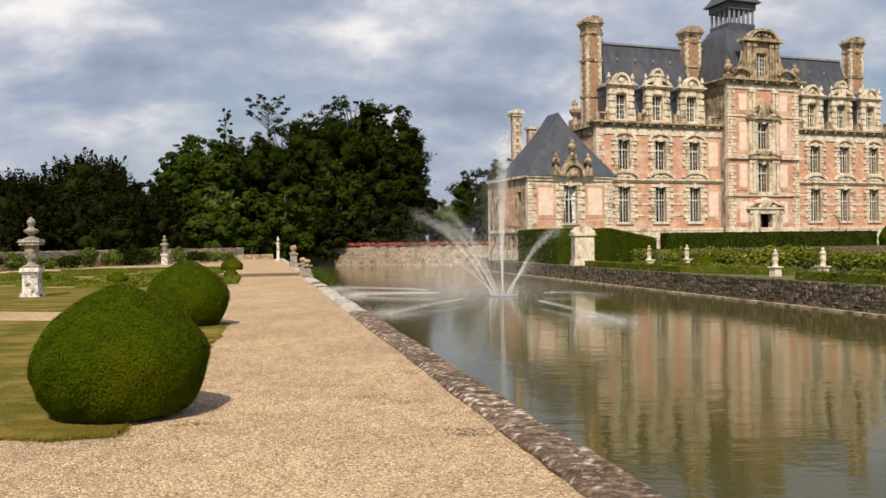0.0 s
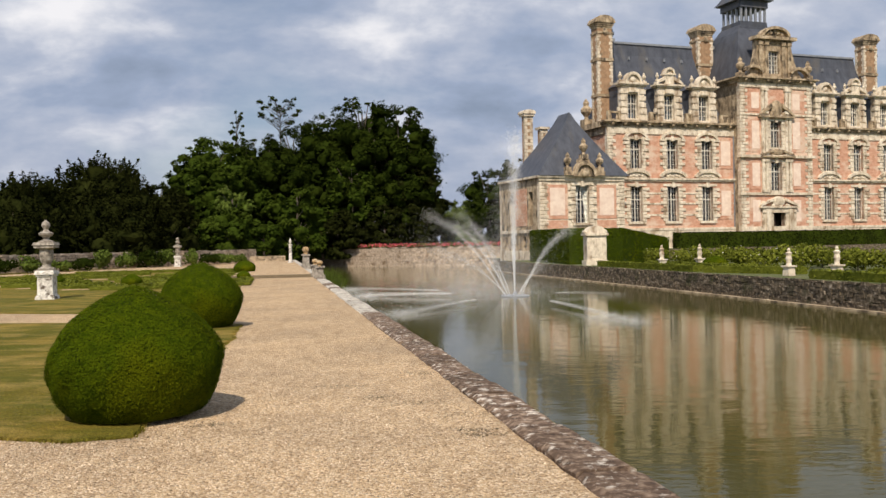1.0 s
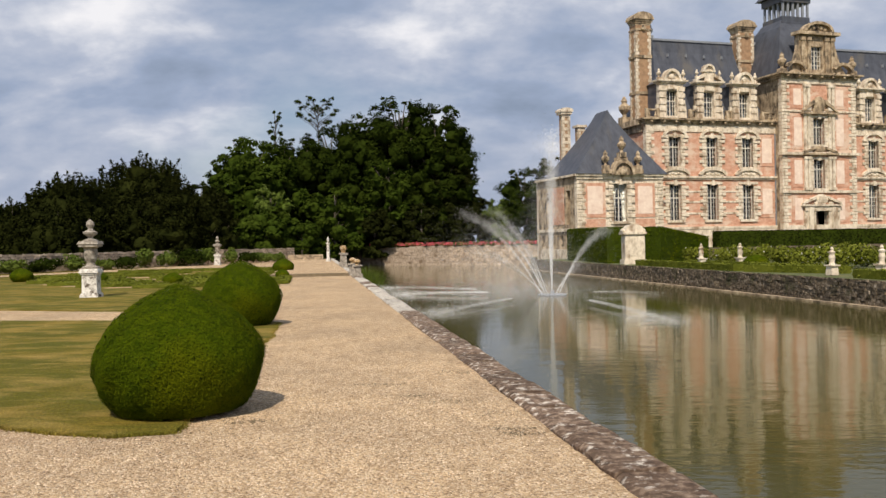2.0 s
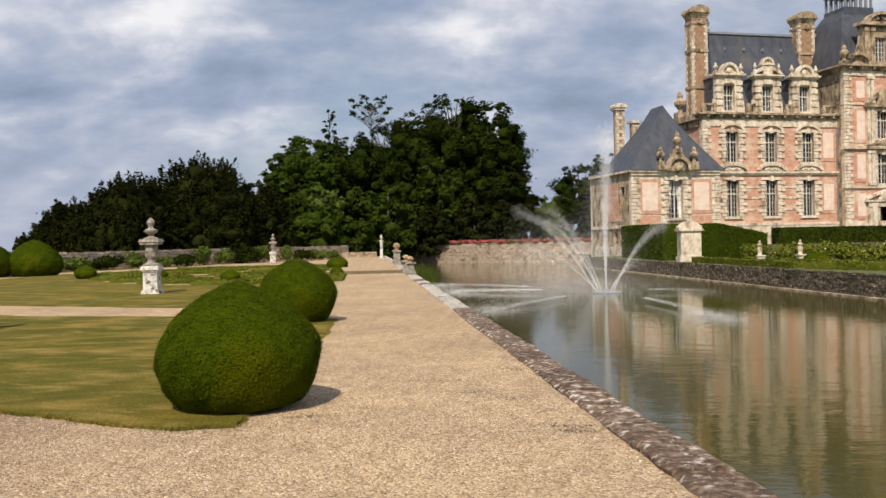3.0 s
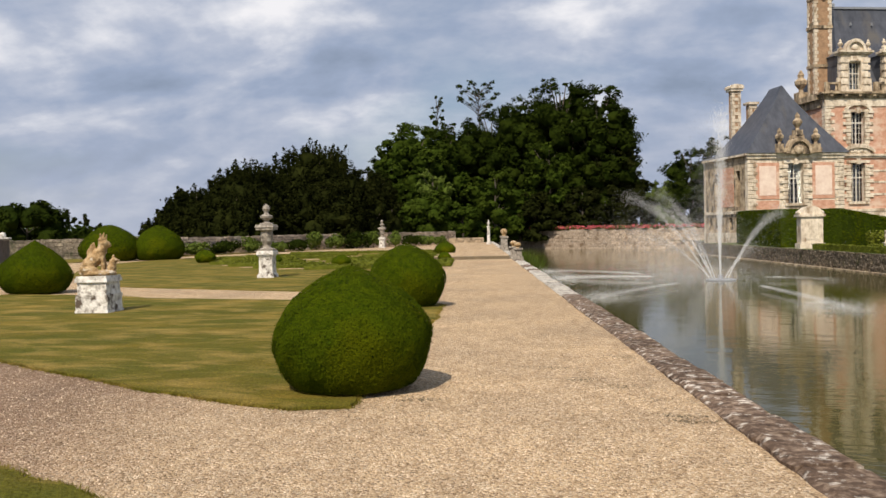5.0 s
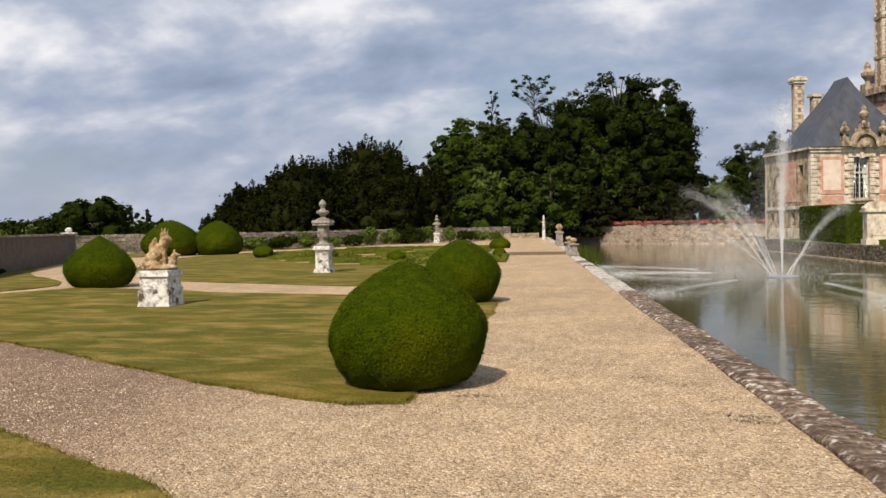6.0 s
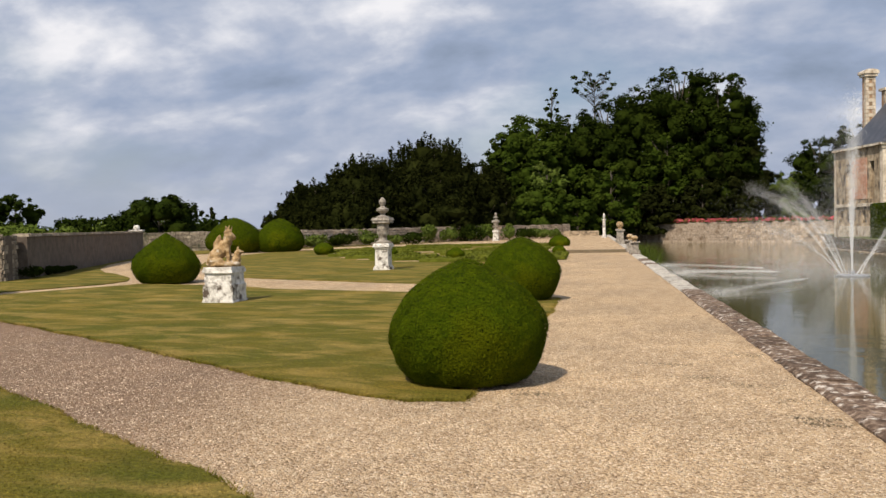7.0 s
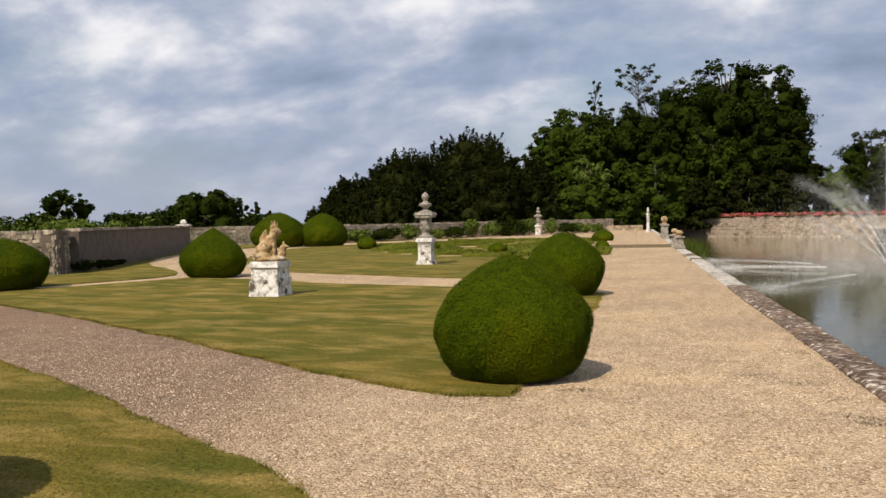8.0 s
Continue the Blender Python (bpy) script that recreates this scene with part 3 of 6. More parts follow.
rubble_wall("moat_wall_return", "dark lichened rubble retaining wall beside the pavilion", guv(23.2, 83)[:2], guv(18.5, 83)[:2], 1.06, -1.06, M_MOAT_STONE, 0.24, face=1.0, seed=13)
ROSE0, ROSE1 = guv(-1.0, 121.5), guv(24.5, 98.5)
rubble_wall("rose_wall", "pale rubble stone wall across the end of the moat", ROSE0[:2], ROSE1[:2], 2.6, -1.3, M_RUBBLE_PALE, 0.48, thick=1.2, face=1.0, seed=8, top_rough=0.2, singles=(0, 20))

kerb = empty("kerb", G, "low lichen-covered stone kerb along the moat edge", "kerb", kind="structure")
shapes = [part("stone", kerb_stone(1.0, k), M_KERB, kerb) for k in range(5)]
rk = random.Random(4)
u, k = -8.0, 0
pool = list(shapes)
while u < 51.0:
    length = rk.uniform(0.75, 1.25)
    if pool:
        ob = pool.pop()
    else:
        ob = rk.choice(shapes).copy()
        scene.collection.objects.link(ob)
    ob.matrix_basis = Matrix.Translation((-0.5 + rk.uniform(-0.015, 0.015), u, rk.uniform(-0.02, 0.01))) @ Matrix.Rotation(radians(rk.uniform(-0.7, 0.7)), 4, "Z") @ Matrix.Diagonal((rk.uniform(0.97, 1.04), length - 0.012, 1, 1))
    if 22.0 < u < 47.0 and rk.random() < (0.85 if u < 34 else 0.5):
        ob.material_slots[0].link = "OBJECT"
        ob.material_slots[0].material = M_KERB_WHITE
    u += length
bm = bmesh.new()
box(bm, -0.5, 0.0, 51.0, 121, -0.3, 0.10)
ob = part("far_kerb", bm, M_KERB_WHITE)
ob.matrix_basis = G
tagged(ob, "pale stone kerb along the raised path", "kerb", kind="structure")


def inside(poly, x, y):
    ok = np.zeros(len(x), bool)
    n = len(poly)
    for k in range(n):
        (x0, y0), (x1, y1) = poly[k], poly[(k + 1) % n]
        hit = ((y0 > y) != (y1 > y)) & (x < (x1 - x0) * (y - y0) / (y1 - y0 + 1e-12) + x0)
        ok ^= hit
    return ok


# loose pebbles on the near gravel and blades on the near lawns
def scatter_pebbles(n, rg):
    v = rg.uniform(-14.0, -0.55, n * 2)
    u = 2.5 + rg.beta(1.0, 1.8, n * 2) * 13
    x = G_O.x + v * G_V.x + u * G_U.x
    y = v * G_V.y + u * G_U.y
    keep = np.ones(len(x), bool)
    for name in ("lawn_statue", "lawn_near"):
        keep &= ~inside(LAWNS[name][0], x, y)
    x, y = x[keep][:n], y[keep][:n]
    n = len(x)
    s = rg.uniform(0.005, 0.012, (n, 1))
    base = np.array([(1, 0, 0), (0, 1, 0), (-1, 0, 0), (0, -1, 0), (0, 0, 0.75)], float)
    ang = rg.uniform(0, 6.28, n)
    c, sn = np.cos(ang)[:, None], np.sin(ang)[:, None]
    bx, by = base[None, :, 0] * rg.uniform(0.8, 1.5, (n, 1)), base[None, :, 1]
    px = (bx * c - by * sn) * s + x[:, None]
    py = (bx * sn + by * c) * s + y[:, None]
    pz = base[None, :, 2] * s + 0.003
    verts = np.stack([px, py, pz], axis=2).reshape(-1, 3)
    q = np.array([(0, 1, 4), (1, 2, 4), (2, 3, 4), (3, 0, 4)])
    faces = (np.arange(n)[:, None, None] * 5 + q[None]).reshape(-1, 3)
    return verts, faces


pv, pf = scatter_pebbles(52000, np.random.default_rng(9))
tagged(from_arrays("pebbles", pv.tolist(), pf.tolist(), M_PEBBLE), "loose ochre pebbles on the gravel path", "gravel", kind="stuff")


def scatter_blades(poly, n, lo, hi, rg, size=0.012, near=(0.0, 0.0)):
    x, y = rg.uniform(lo[0], hi[0], n * 3), rg.uniform(lo[1], hi[1], n * 3)
    d = np.hypot(x - near[0], y - near[1])
    keep = inside(poly, x, y) & (rg.uniform(0, 1, n * 3) < np.clip(9.0 / d, 0, 1) ** 2)
    x, y = x[keep][:n], y[keep][:n]
    n = len(x)
    a, h = rg.uniform(0, 6.28, n), size * rg.uniform(0.5, 1.4, n)
    lean = rg.normal(0, 0.45, (n, 2)) * h[:, None]
    w = 0.004 + 0.004 * rg.uniform(0, 1, n)
    v = np.zeros((n, 3, 3))
    v[:, 0] = np.stack([x + w * np.cos(a), y + w * np.sin(a), np.full(n, 0.03)], 1)
    v[:, 1] = np.stack([x - w * np.cos(a), y - w * np.sin(a), np.full(n, 0.03)], 1)
    v[:, 2] = np.stack([x + lean[:, 0], y + lean[:, 1], 0.03 + h], 1)
    return v.reshape(-1, 3), np.arange(3 * n).reshape(n, 3)


rg = np.random.default_rng(12)
for name, lo, hi, n in (("lawn_statue", (-20, 8), (-2.6, 20), 110000), ("lawn_near", (-12, 4), (-1.5, 10), 70000)):
    bv, bf = scatter_blades(LAWNS[name][0], n, lo, hi, rg)
    tagged(from_arrays("grass", bv.tolist(), bf.tolist(), M_BLADE), "short dry mown grass blades", "grass", kind="stuff")

# longer tufts hang over the lawns' cut edges
def edge_tufts(rim, per_metre, rg, size):
    a = np.array(rim)
    b = np.roll(a, -1, axis=0)
    L = np.linalg.norm(b - a, axis=1)
    near = np.hypot(a[:, 0], a[:, 1]) < 24
    out = []
    for p0, p1, l, ok in zip(a, b, L, near):
        if ok:
            n = max(1, int(l * per_metre))
            t = rg.uniform(0, 1, (n, 1))
            out.append(p0 + (p1 - p0) * t)
    p = np.concatenate(out) + rg.normal(0, 0.03, (sum(len(o) for o in out), 2))
    n = len(p)
    ang, h = rg.uniform(0, 6.28, n), size * rg.uniform(0.4, 1.3, n)
    lean = rg.normal(0, 0.7, (n, 2)) * h[:, None]
    w = 0.005 + 0.004 * rg.uniform(0, 1, n)
    v = np.zeros((n, 3, 3))
    v[:, 0] = np.stack([p[:, 0] + w * np.cos(ang), p[:, 1] + w * np.sin(ang), np.full(n, 0.01)], 1)
    v[:, 1] = np.stack([p[:, 0] - w * np.cos(ang), p[:, 1] - w * np.sin(ang), np.full(n, 0.01)], 1)
    v[:, 2] = np.stack([p[:, 0] + lean[:, 0], p[:, 1] + lean[:, 1], 0.02 + h], 1)
    return v.reshape(-1, 3), np.arange(3 * n).reshape(n, 3)


for name in ("lawn_statue", "lawn_near"):
    bv, bf = edge_tufts(RIMS[name], 420, np.random.default_rng(33), 0.026)
    tagged(from_arrays("edge_grass", bv.tolist(), bf.tolist(), M_BLADE), "longer grass tufts along the lawn's edge", "grass", kind="stuff")

# dark weeds and grit along the worn line of the path
rg = np.random.default_rng(21)
clumps = [((-0.30, 10.0), 0.30), ((-0.9, 10.4), 0.2), ((0.05, 9.3), 0.35), ((0.2, 8.55), 0.16), ((0.28, 8.35), 0.14), ((-1.3, 11.2), 0.3), ((-0.5, 12.2), 0.25), ((-3.1, 8.2), 0.5), ((-2.4, 9.0), 0.2)]
pts = np.concatenate([np.array([c[0], c[1], 0.008]) + rg.normal(0, 1, (90, 3)) * np.array([r_ * 0.7, r_ * 0.34, 0.002]) for c, r_ in clumps])
lv, lf = leaves(pts, np.tile(np.array([0.0, 0.0, 1.0]), (len(pts), 1)), 0.016, rg, tilt=0.5)
tagged(from_arrays("weeds", lv.tolist(), lf.tolist(), M_SOIL), "thin dark weeds and grit on the gravel", "weeds", kind="stuff")

# ---- chateau: local x along the front, y back from it, z up ----
CH = Matrix.Translation((16.7, 91.0, 0.0)) @ Matrix.Rotation(radians(20), 4, "Z")
BASE, PLINTH, STRING, CORNICE = 0.0, 3.0, 8.0, 13.7
chateau = empty("chateau", CH, "brick and cream stone chateau with slate roofs and tall chimneys", "chateau")


def pierced(name, x0, x1, z0, z1, y0, y1, holes, mat, parent, along="x"):
    """A thick wall with real openings (x0, x1, z0, z1); along y it is turned a quarter."""
    xs = sorted({x0, x1, *[h[0] for h in holes], *[h[1] for h in holes]})
    zs = sorted({z0, z1, *[h[2] for h in holes], *[h[3] for h in holes]})
    bm = bmesh.new()
    for a, b in zip(xs, xs[1:]):
        for c, d in zip(zs, zs[1:]):
            mx, mz = (a + b) / 2, (c + d) / 2
            if not any(h[0] < mx < h[1] and h[2] < mz < h[3] for h in holes):
                if along == "x":
                    box(bm, a, b, y0, y1, c, d)
                else:
                    box(bm, y0, y1, a, b, c, d)
    bmesh.ops.remove_doubles(bm, verts=bm.verts[:], dist=0.001)
    return part(name, bm, mat, parent)


QUOIN = {}


def quoins(parent, x, z0, z1, y, wide=0.95, slim=0.6, h=0.36, side=1, proud=0.07, deep=0.5):
    """Alternating long and short corner blocks from x towards side, each a stone of its own."""
    k, z = 0, z0
    while z < z1 - 0.1:
        w = wide if k % 2 else slim
        key = (w, side, proud, deep)
        if key not in QUOIN:
            bm = bmesh.new()
            a, b = sorted((-side * 0.05, side * w))
            box(bm, a, b, -proud, deep, 0.02, h - 0.02)
            bmesh.ops.bevel(bm, geom=[e for e in bm.edges if e.verts[0].co.y < 0 and e.verts[1].co.y < 0], offset=0.03, segments=1, affect="EDGES")
            me = bpy.data.meshes.new("quoin_stone")
            bm.to_mesh(me)
            bm.free()
            me.materials.append(M_STONE)
            QUOIN[key] = me
        ob = new("quoin_stone", QUOIN[key])
        ob.parent = parent
        ob.location = (x, y, z)
        z += h
        k += 1


def window(parent, xc, z0, z1, w, y, arched=False, rows=6, cols=4, ears=True, curtain=False):
    """A tall mullioned window with its rusticated stone surround; y is the wall's face."""
    bm = bmesh.new()
    box(bm, xc - w / 2 - 0.5, xc + w / 2 + 0.5, y - 0.1, y + 0.3, z1, z1 + 0.26)
    box(bm, xc - 0.2, xc + 0.2, y - 0.22, y + 0.2, z1 - 0.12, z1 + 0.42, 0.04)
    if arched:                                 # segmental hood
        outer = arc(xc, z1 + 0.05, w / 2 + 0.75, 0.85, 0, 180, 12)
        inner = arc(xc, z1 + 0.05, w / 2 + 0.45, 0.60, 180, 0, 12)
        for k in range(12):
            prism(bm, [outer[k], outer[k + 1], inner[11 - k], inner[12 - k]], y - 0.24, y + 0.1)
        for s in (-1, 1):
            box(bm, xc + s * (w / 2 + 0.6) - 0.28, xc + s * (w / 2 + 0.6) + 0.28, y - 0.24, y + 0.1, z1 - 0.12, z1 + 0.1)
    bmesh.ops.recalc_face_normals(bm, faces=bm.faces[:])
    win = part("window", bm, M_STONE, parent)
    bm = bmesh.new()
    box(bm, xc - w / 2 - 0.35, xc + w / 2 + 0.35, y - 0.18, y + 0.3, z0 - 0.24, z0)
    part("sill", bm, M_STONE, win)
    k, z = 0, z0
    while z < z1 - 0.2:                        # rusticated jamb blocks
        for s in (-1, 1):
            key = ("jamb", s, k % 2)
            if key not in QUOIN:
                bm = bmesh.new()
                ww = 0.86 if k % 2 else 0.52
                box(bm, *sorted((0.0, s * ww)), -(0.13 if k % 2 else 0.08), 0.3, 0.02, 0.34)
                bmesh.ops.bevel(bm, geom=[e for e in bm.edges if e.verts[0].co.y < 0 and e.verts[1].co.y < 0], offset=0.03, segments=1, affect="EDGES")
                me = bpy.data.meshes.new("jamb_stone")
                bm.to_mesh(me)
                bm.free()
                me.materials.append(M_STONE)
                QUOIN[key] = me
            ob = new("jamb_stone", QUOIN[key])
            ob.parent = win
            ob.location = (xc + s * w / 2, y, z)
        z += 0.36
        k += 1
    fy = y + 0.36
    bm = bmesh.new()
    for i in range(cols + 1):
        x = xc - w / 2 + w * i / cols
        t = 0.035 if i in (0, cols) else (0.05 if i == cols // 2 else 0.014)
        box(bm, x - t, x + t, fy - 0.04, fy + 0.03, z0, z1)
    for j in range(rows + 1):
        z = z0 + (z1 - z0) * j / rows
        t = 0.035 if j in (0, rows) else (0.06 if j == round(rows * 0.68) else 0.014)
        box(bm, xc - w / 2, xc + w / 2, fy - 0.035, fy + 0.025, z - t, z + t)
    part("window_frame", bm, M_FRAME, win)
    bm = bmesh.new()
    box(bm, xc - w / 2 + 0.01, xc + w / 2 - 0.01, fy + 0.035, fy + 0.05, z0 + 0.01, z1 - 0.01)
    part("pane", bm, M_GLASS, win).visible_shadow = False
    if curtain:
        for s in (-1, 1):
            bm = bmesh.new()
            top, n = [], 10
            for k in range(n + 1):
                f = k / n
                drop = 0.5 - 0.38 * math.sin(f * math.pi / 2) if f < 0.6 else 0.12 + 0.1 * (f - 0.6)
                wx = w / 2 * (1 - 0.75 * f ** 0.6)
                top.append((bm.verts.new((xc + s * w / 2, fy + 0.12, z1 - (z1 - z0) * f)), bm.verts.new((xc + s * (w / 2 - wx), fy + 0.12 + 0.04 * math.sin(k * 2), z1 - (z1 - z0) * f))))
            for a, b in zip(top, top[1:]):
                bm.faces.new((a[0], a[1], b[1], b[0]))
            part("curtain", bm, M_CURTAIN, win, "white drawn-back curtain")
    return win


def brick_panel(parent, x0, x1, z0, z1, y, pale=True):
    """A brick field with a pale panel set into it."""
    bm = bmesh.new()
    box(bm, x0, x1, y - 0.03, y + 0.1, z0, z1)
    p = part("brick_panel", bm, M_BRICK, parent)
    if pale:
        bm = bmesh.new()
        box(bm, x0 + 0.3, x1 - 0.3, y - 0.05, y + 0.08, z0 + 0.35, z1 - 0.3)
        part("inset", bm, M_PANEL, p, "pale pink rendered inset")


def cornice(bm, x0, x1, y, z, h=0.55, out=0.5, back=0.4):
    """A stepped cornice with modillions under it."""
    for k, (f, o) in enumerate(((0.0, 0.35), (0.45, 0.6), (0.7, 1.0))):
        top = (0.45, 0.7, 1.0)[k]
        box(bm, x0 - out * o, x1 + out * o, y - out * o, y + back, z + h * f, z + h * top - 0.004)
    x = x0 + 0.3
    while x < x1:
        box(bm, x, x + 0.28, y - out * 0.85, y + 0.05, z + h * 0.3, z + h * 0.69)
        x += 1.47


def balustrade(parent, x0, x1, y, z, h=0.95):
    bm = bmesh.new()
    box(bm, x0, x1, y - 0.14, y + 0.14, z, z + 0.16)
    box(bm, x0, x1, y - 0.16, y + 0.16, z + h - 0.16, z + h)
    for x in (x0 + 0.16, x1 - 0.16):
        box(bm, x - 0.16, x + 0.16, y - 0.17, y + 0.17, z, z + h + 0.05)
    n = max(1, int((x1 - x0 - 0.6) / 0.36))
    for k in range(n):
        lathe(bm, [(0.07, z + 0.15), (0.12, z + 0.32), (0.06, z + 0.55), (0.09, z + h - 0.16)], 6, x0 + 0.45 + (x1 - x0 - 0.9) * k / max(1, n - 1), y)
    part("balustrade", bm, M_STONE_OLD_SHADED, parent)


def finial(bm, x, y, z, h=1.0):
    box(bm, x - 0.17 * h, x + 0.17 * h, y - 0.17 * h, y + 0.17 * h, z, z + 0.22 * h)
    lathe(bm, [(0.10 * h, z + 0.2 * h), (0.07 * h, z + 0.32 * h), (0.2 * h, z + 0.5 * h), (0.22 * h, z + 0.62 * h), (0.1 * h, z + 0.74 * h), (0.12 * h, z + 0.84 * h), (0.03 * h, z + 1.0 * h)], 8, x, y)


def dormer(parent, xc, z, y, w=3.3, pediment="arch"):
    """A stone dormer standing over the cornice, with its window and ornament."""
    zt = z + 3.75
    bm = bmesh.new()
    ww, z0, z1 = 1.32, z + 0.35, z + 3.0
    for s in (-1, 1):
        a, b = sorted((xc + s * ww / 2, xc + s * (w / 2 - 0.25)))
        box(bm, a, b, y, y + 0.7, z, zt)
        for k in range(5):                    # rusticated pilaster blocks
            zz = z + 0.15 + k * 0.7
            a, b = sorted((xc + s * (ww / 2 + 0.12), xc + s * (w / 2 - 0.12)))
            box(bm, a, b, y - 0.1, y + 0.3, zz, zz + 0.46)
        # scroll at the foot
        box(bm, *sorted((xc + s * (w / 2 - 0.27), xc + s * (w / 2 + 0.18))), y + 0.05, y + 0.4, z, z + 1.5, 0.06)
    box(bm, xc - ww / 2, xc + ww / 2, y, y + 0.7, z, z0)
    box(bm, xc - ww / 2, xc + ww / 2, y, y + 0.7, z1, zt)
    box(bm, xc - 0.55, xc + 0.55, y - 0.12, y + 0.2, z1 + 0.12, zt - 0.12, 0.05)
    box(bm, xc - w / 2, xc + w / 2, y - 0.2, y + 0.8, zt, zt + 0.16)
    box(bm, xc - w / 2 - 0.15, xc + w / 2 + 0.15, y - 0.34, y + 0.85, zt + 0.16, zt + 0.34)
    zp = zt + 0.34
    if pediment == "arch":
        o, i = arc(xc, zp, 1.05, 1.15, 0, 180, 12), arc(xc, zp, 0.78, 0.86, 180, 0, 12)
        for k in range(12):
            prism(bm, [o[k], o[k + 1], i[11 - k], i[12 - k]], y - 0.28, y + 0.4)
        prism(bm, arc(xc, zp, 0.78, 0.86, 0, 180, 10), y - 0.02, y + 0.38)
        ball(bm, xc, y - 0.08, zp + 0.32, 0.36, 0.14, 0.3, 8)
        for s in (-1, 1):
            finial(bm, xc + s * (w / 2 - 0.2), y + 0.1, zp, 1.15)
    else:
        for s in (-1, 1):                     # broken pediment with a small arched crown
            prism(bm, [(xc + s * w * 0.5, zp), (xc + s * w * 0.5, zp + 0.2), (xc + s * 0.55, zp + 0.85), (xc + s * 0.55, zp + 0.45)][::s], y - 0.26, y + 0.4)
        box(bm, xc - 0.6, xc + 0.6, y - 0.1, y + 0.4, zp, zp + 1.0)
        box(bm, xc - 0.78, xc + 0.78, y - 0.2, y + 0.45, zp + 1.0, zp + 1.14)
        o, i = arc(xc, zp + 1.14, 0.7, 0.7, 0, 180, 10), arc(xc, zp + 1.14, 0.48, 0.48, 180, 0, 10)
        for k in range(10):
            prism(bm, [o[k], o[k + 1], i[9 - k], i[10 - k]], y - 0.22, y + 0.4)
        prism(bm, arc(xc, zp + 1.14, 0.48, 0.48, 0, 180, 10), y, y + 0.38)
        for s in (-1, 1):
            finial(bm, xc + s * (w / 2 - 0.25), y + 0.1, zp + 0.35, 0.9)
    bmesh.ops.recalc_face_normals(bm, faces=bm.faces[:])
    d = part("dormer", bm, M_STONE, parent)
    bm = bmesh.new()                          # slate cheeks and roof behind the stone front
    box(bm, xc - w / 2 + 0.35, xc - ww / 2 - 0.1, y + 0.7, y + 3.6, z, zt + 0.1)
    box(bm, xc + ww / 2 + 0.1, xc + w / 2 - 0.35, y + 0.7, y + 3.6, z, zt + 0.1)
    prism(bm, [(xc - w / 2 + 0.2, zt + 0.1), (xc, zt + 1.2), (xc + w / 2 - 0.2, zt + 0.1)], y + 0.5, y + 3.6)
    bmesh.ops.recalc_face_normals(bm, faces=bm.faces[:])
    part("dormer_roof", bm, M_SLATE, d)
    fy = y + 0.45
    bm = bmesh.new()
    for i in range(5):
        x = xc - ww / 2 + ww * i / 4
        t = 0.045 if i in (0, 2, 4) else 0.014
        box(bm, x - t, x + t, fy - 0.04, fy + 0.03, z0, z1)
    for j in range(6):
        zz = z0 + (z1 - z0) * j / 5
        t = 0.04 if j in (0, 5) else (0.05 if j == 3 else 0.014)
        box(bm, xc - ww / 2, xc + ww / 2, fy - 0.035, fy + 0.025, zz - t, zz + t)
    part("window_frame", bm, M_FRAME, d)
    bm = bmesh.new()
    box(bm, xc - ww / 2 + 0.01, xc + ww / 2 - 0.01, fy + 0.04, fy + 0.055, z0, z1)
    part("pane", bm, M_GLASS, d).visible_shadow = False


def hip_roof(name, x0, x1, y0, y1, z0, z1, rx0, rx1, ry, parent, ry1=None, bend=0.0):
    """A hipped slate roof with a ridge from rx0 to rx1; bend sweeps the eaves outward, or rounds it out where below zero."""
    ry1 = ry if ry1 is None else ry1
    bm = bmesh.new()
    rings = []
    n = 7
    for k in range(n + 1):
        f = k / n
        h = z0 + (z1 - z0) * f
        inn = 1 - (1 - f) ** (1 + bend)
        a = x0 + (rx0 - x0) * inn
        b = x1 + (rx1 - x1) * inn
        c = y0 + (ry - y0) * inn
        d = y1 + (ry1 - y1) * inn
        rings.append([bm.verts.new(p) for p in ((a, c, h), (b, c, h), (b, d, h), (a, d, h))])
    for p, q in zip(rings, rings[1:]):
        for k in range(4):
            bm.faces.new((p[k], p[(k + 1) % 4], q[(k + 1) % 4], q[k]))
    bm.faces.new(rings[0][::-1])
    bm.faces.new(rings[-1])
    bmesh.ops.remove_doubles(bm, verts=bm.verts[:], dist=0.001)
    return part(name, bm, M_SLATE, parent)


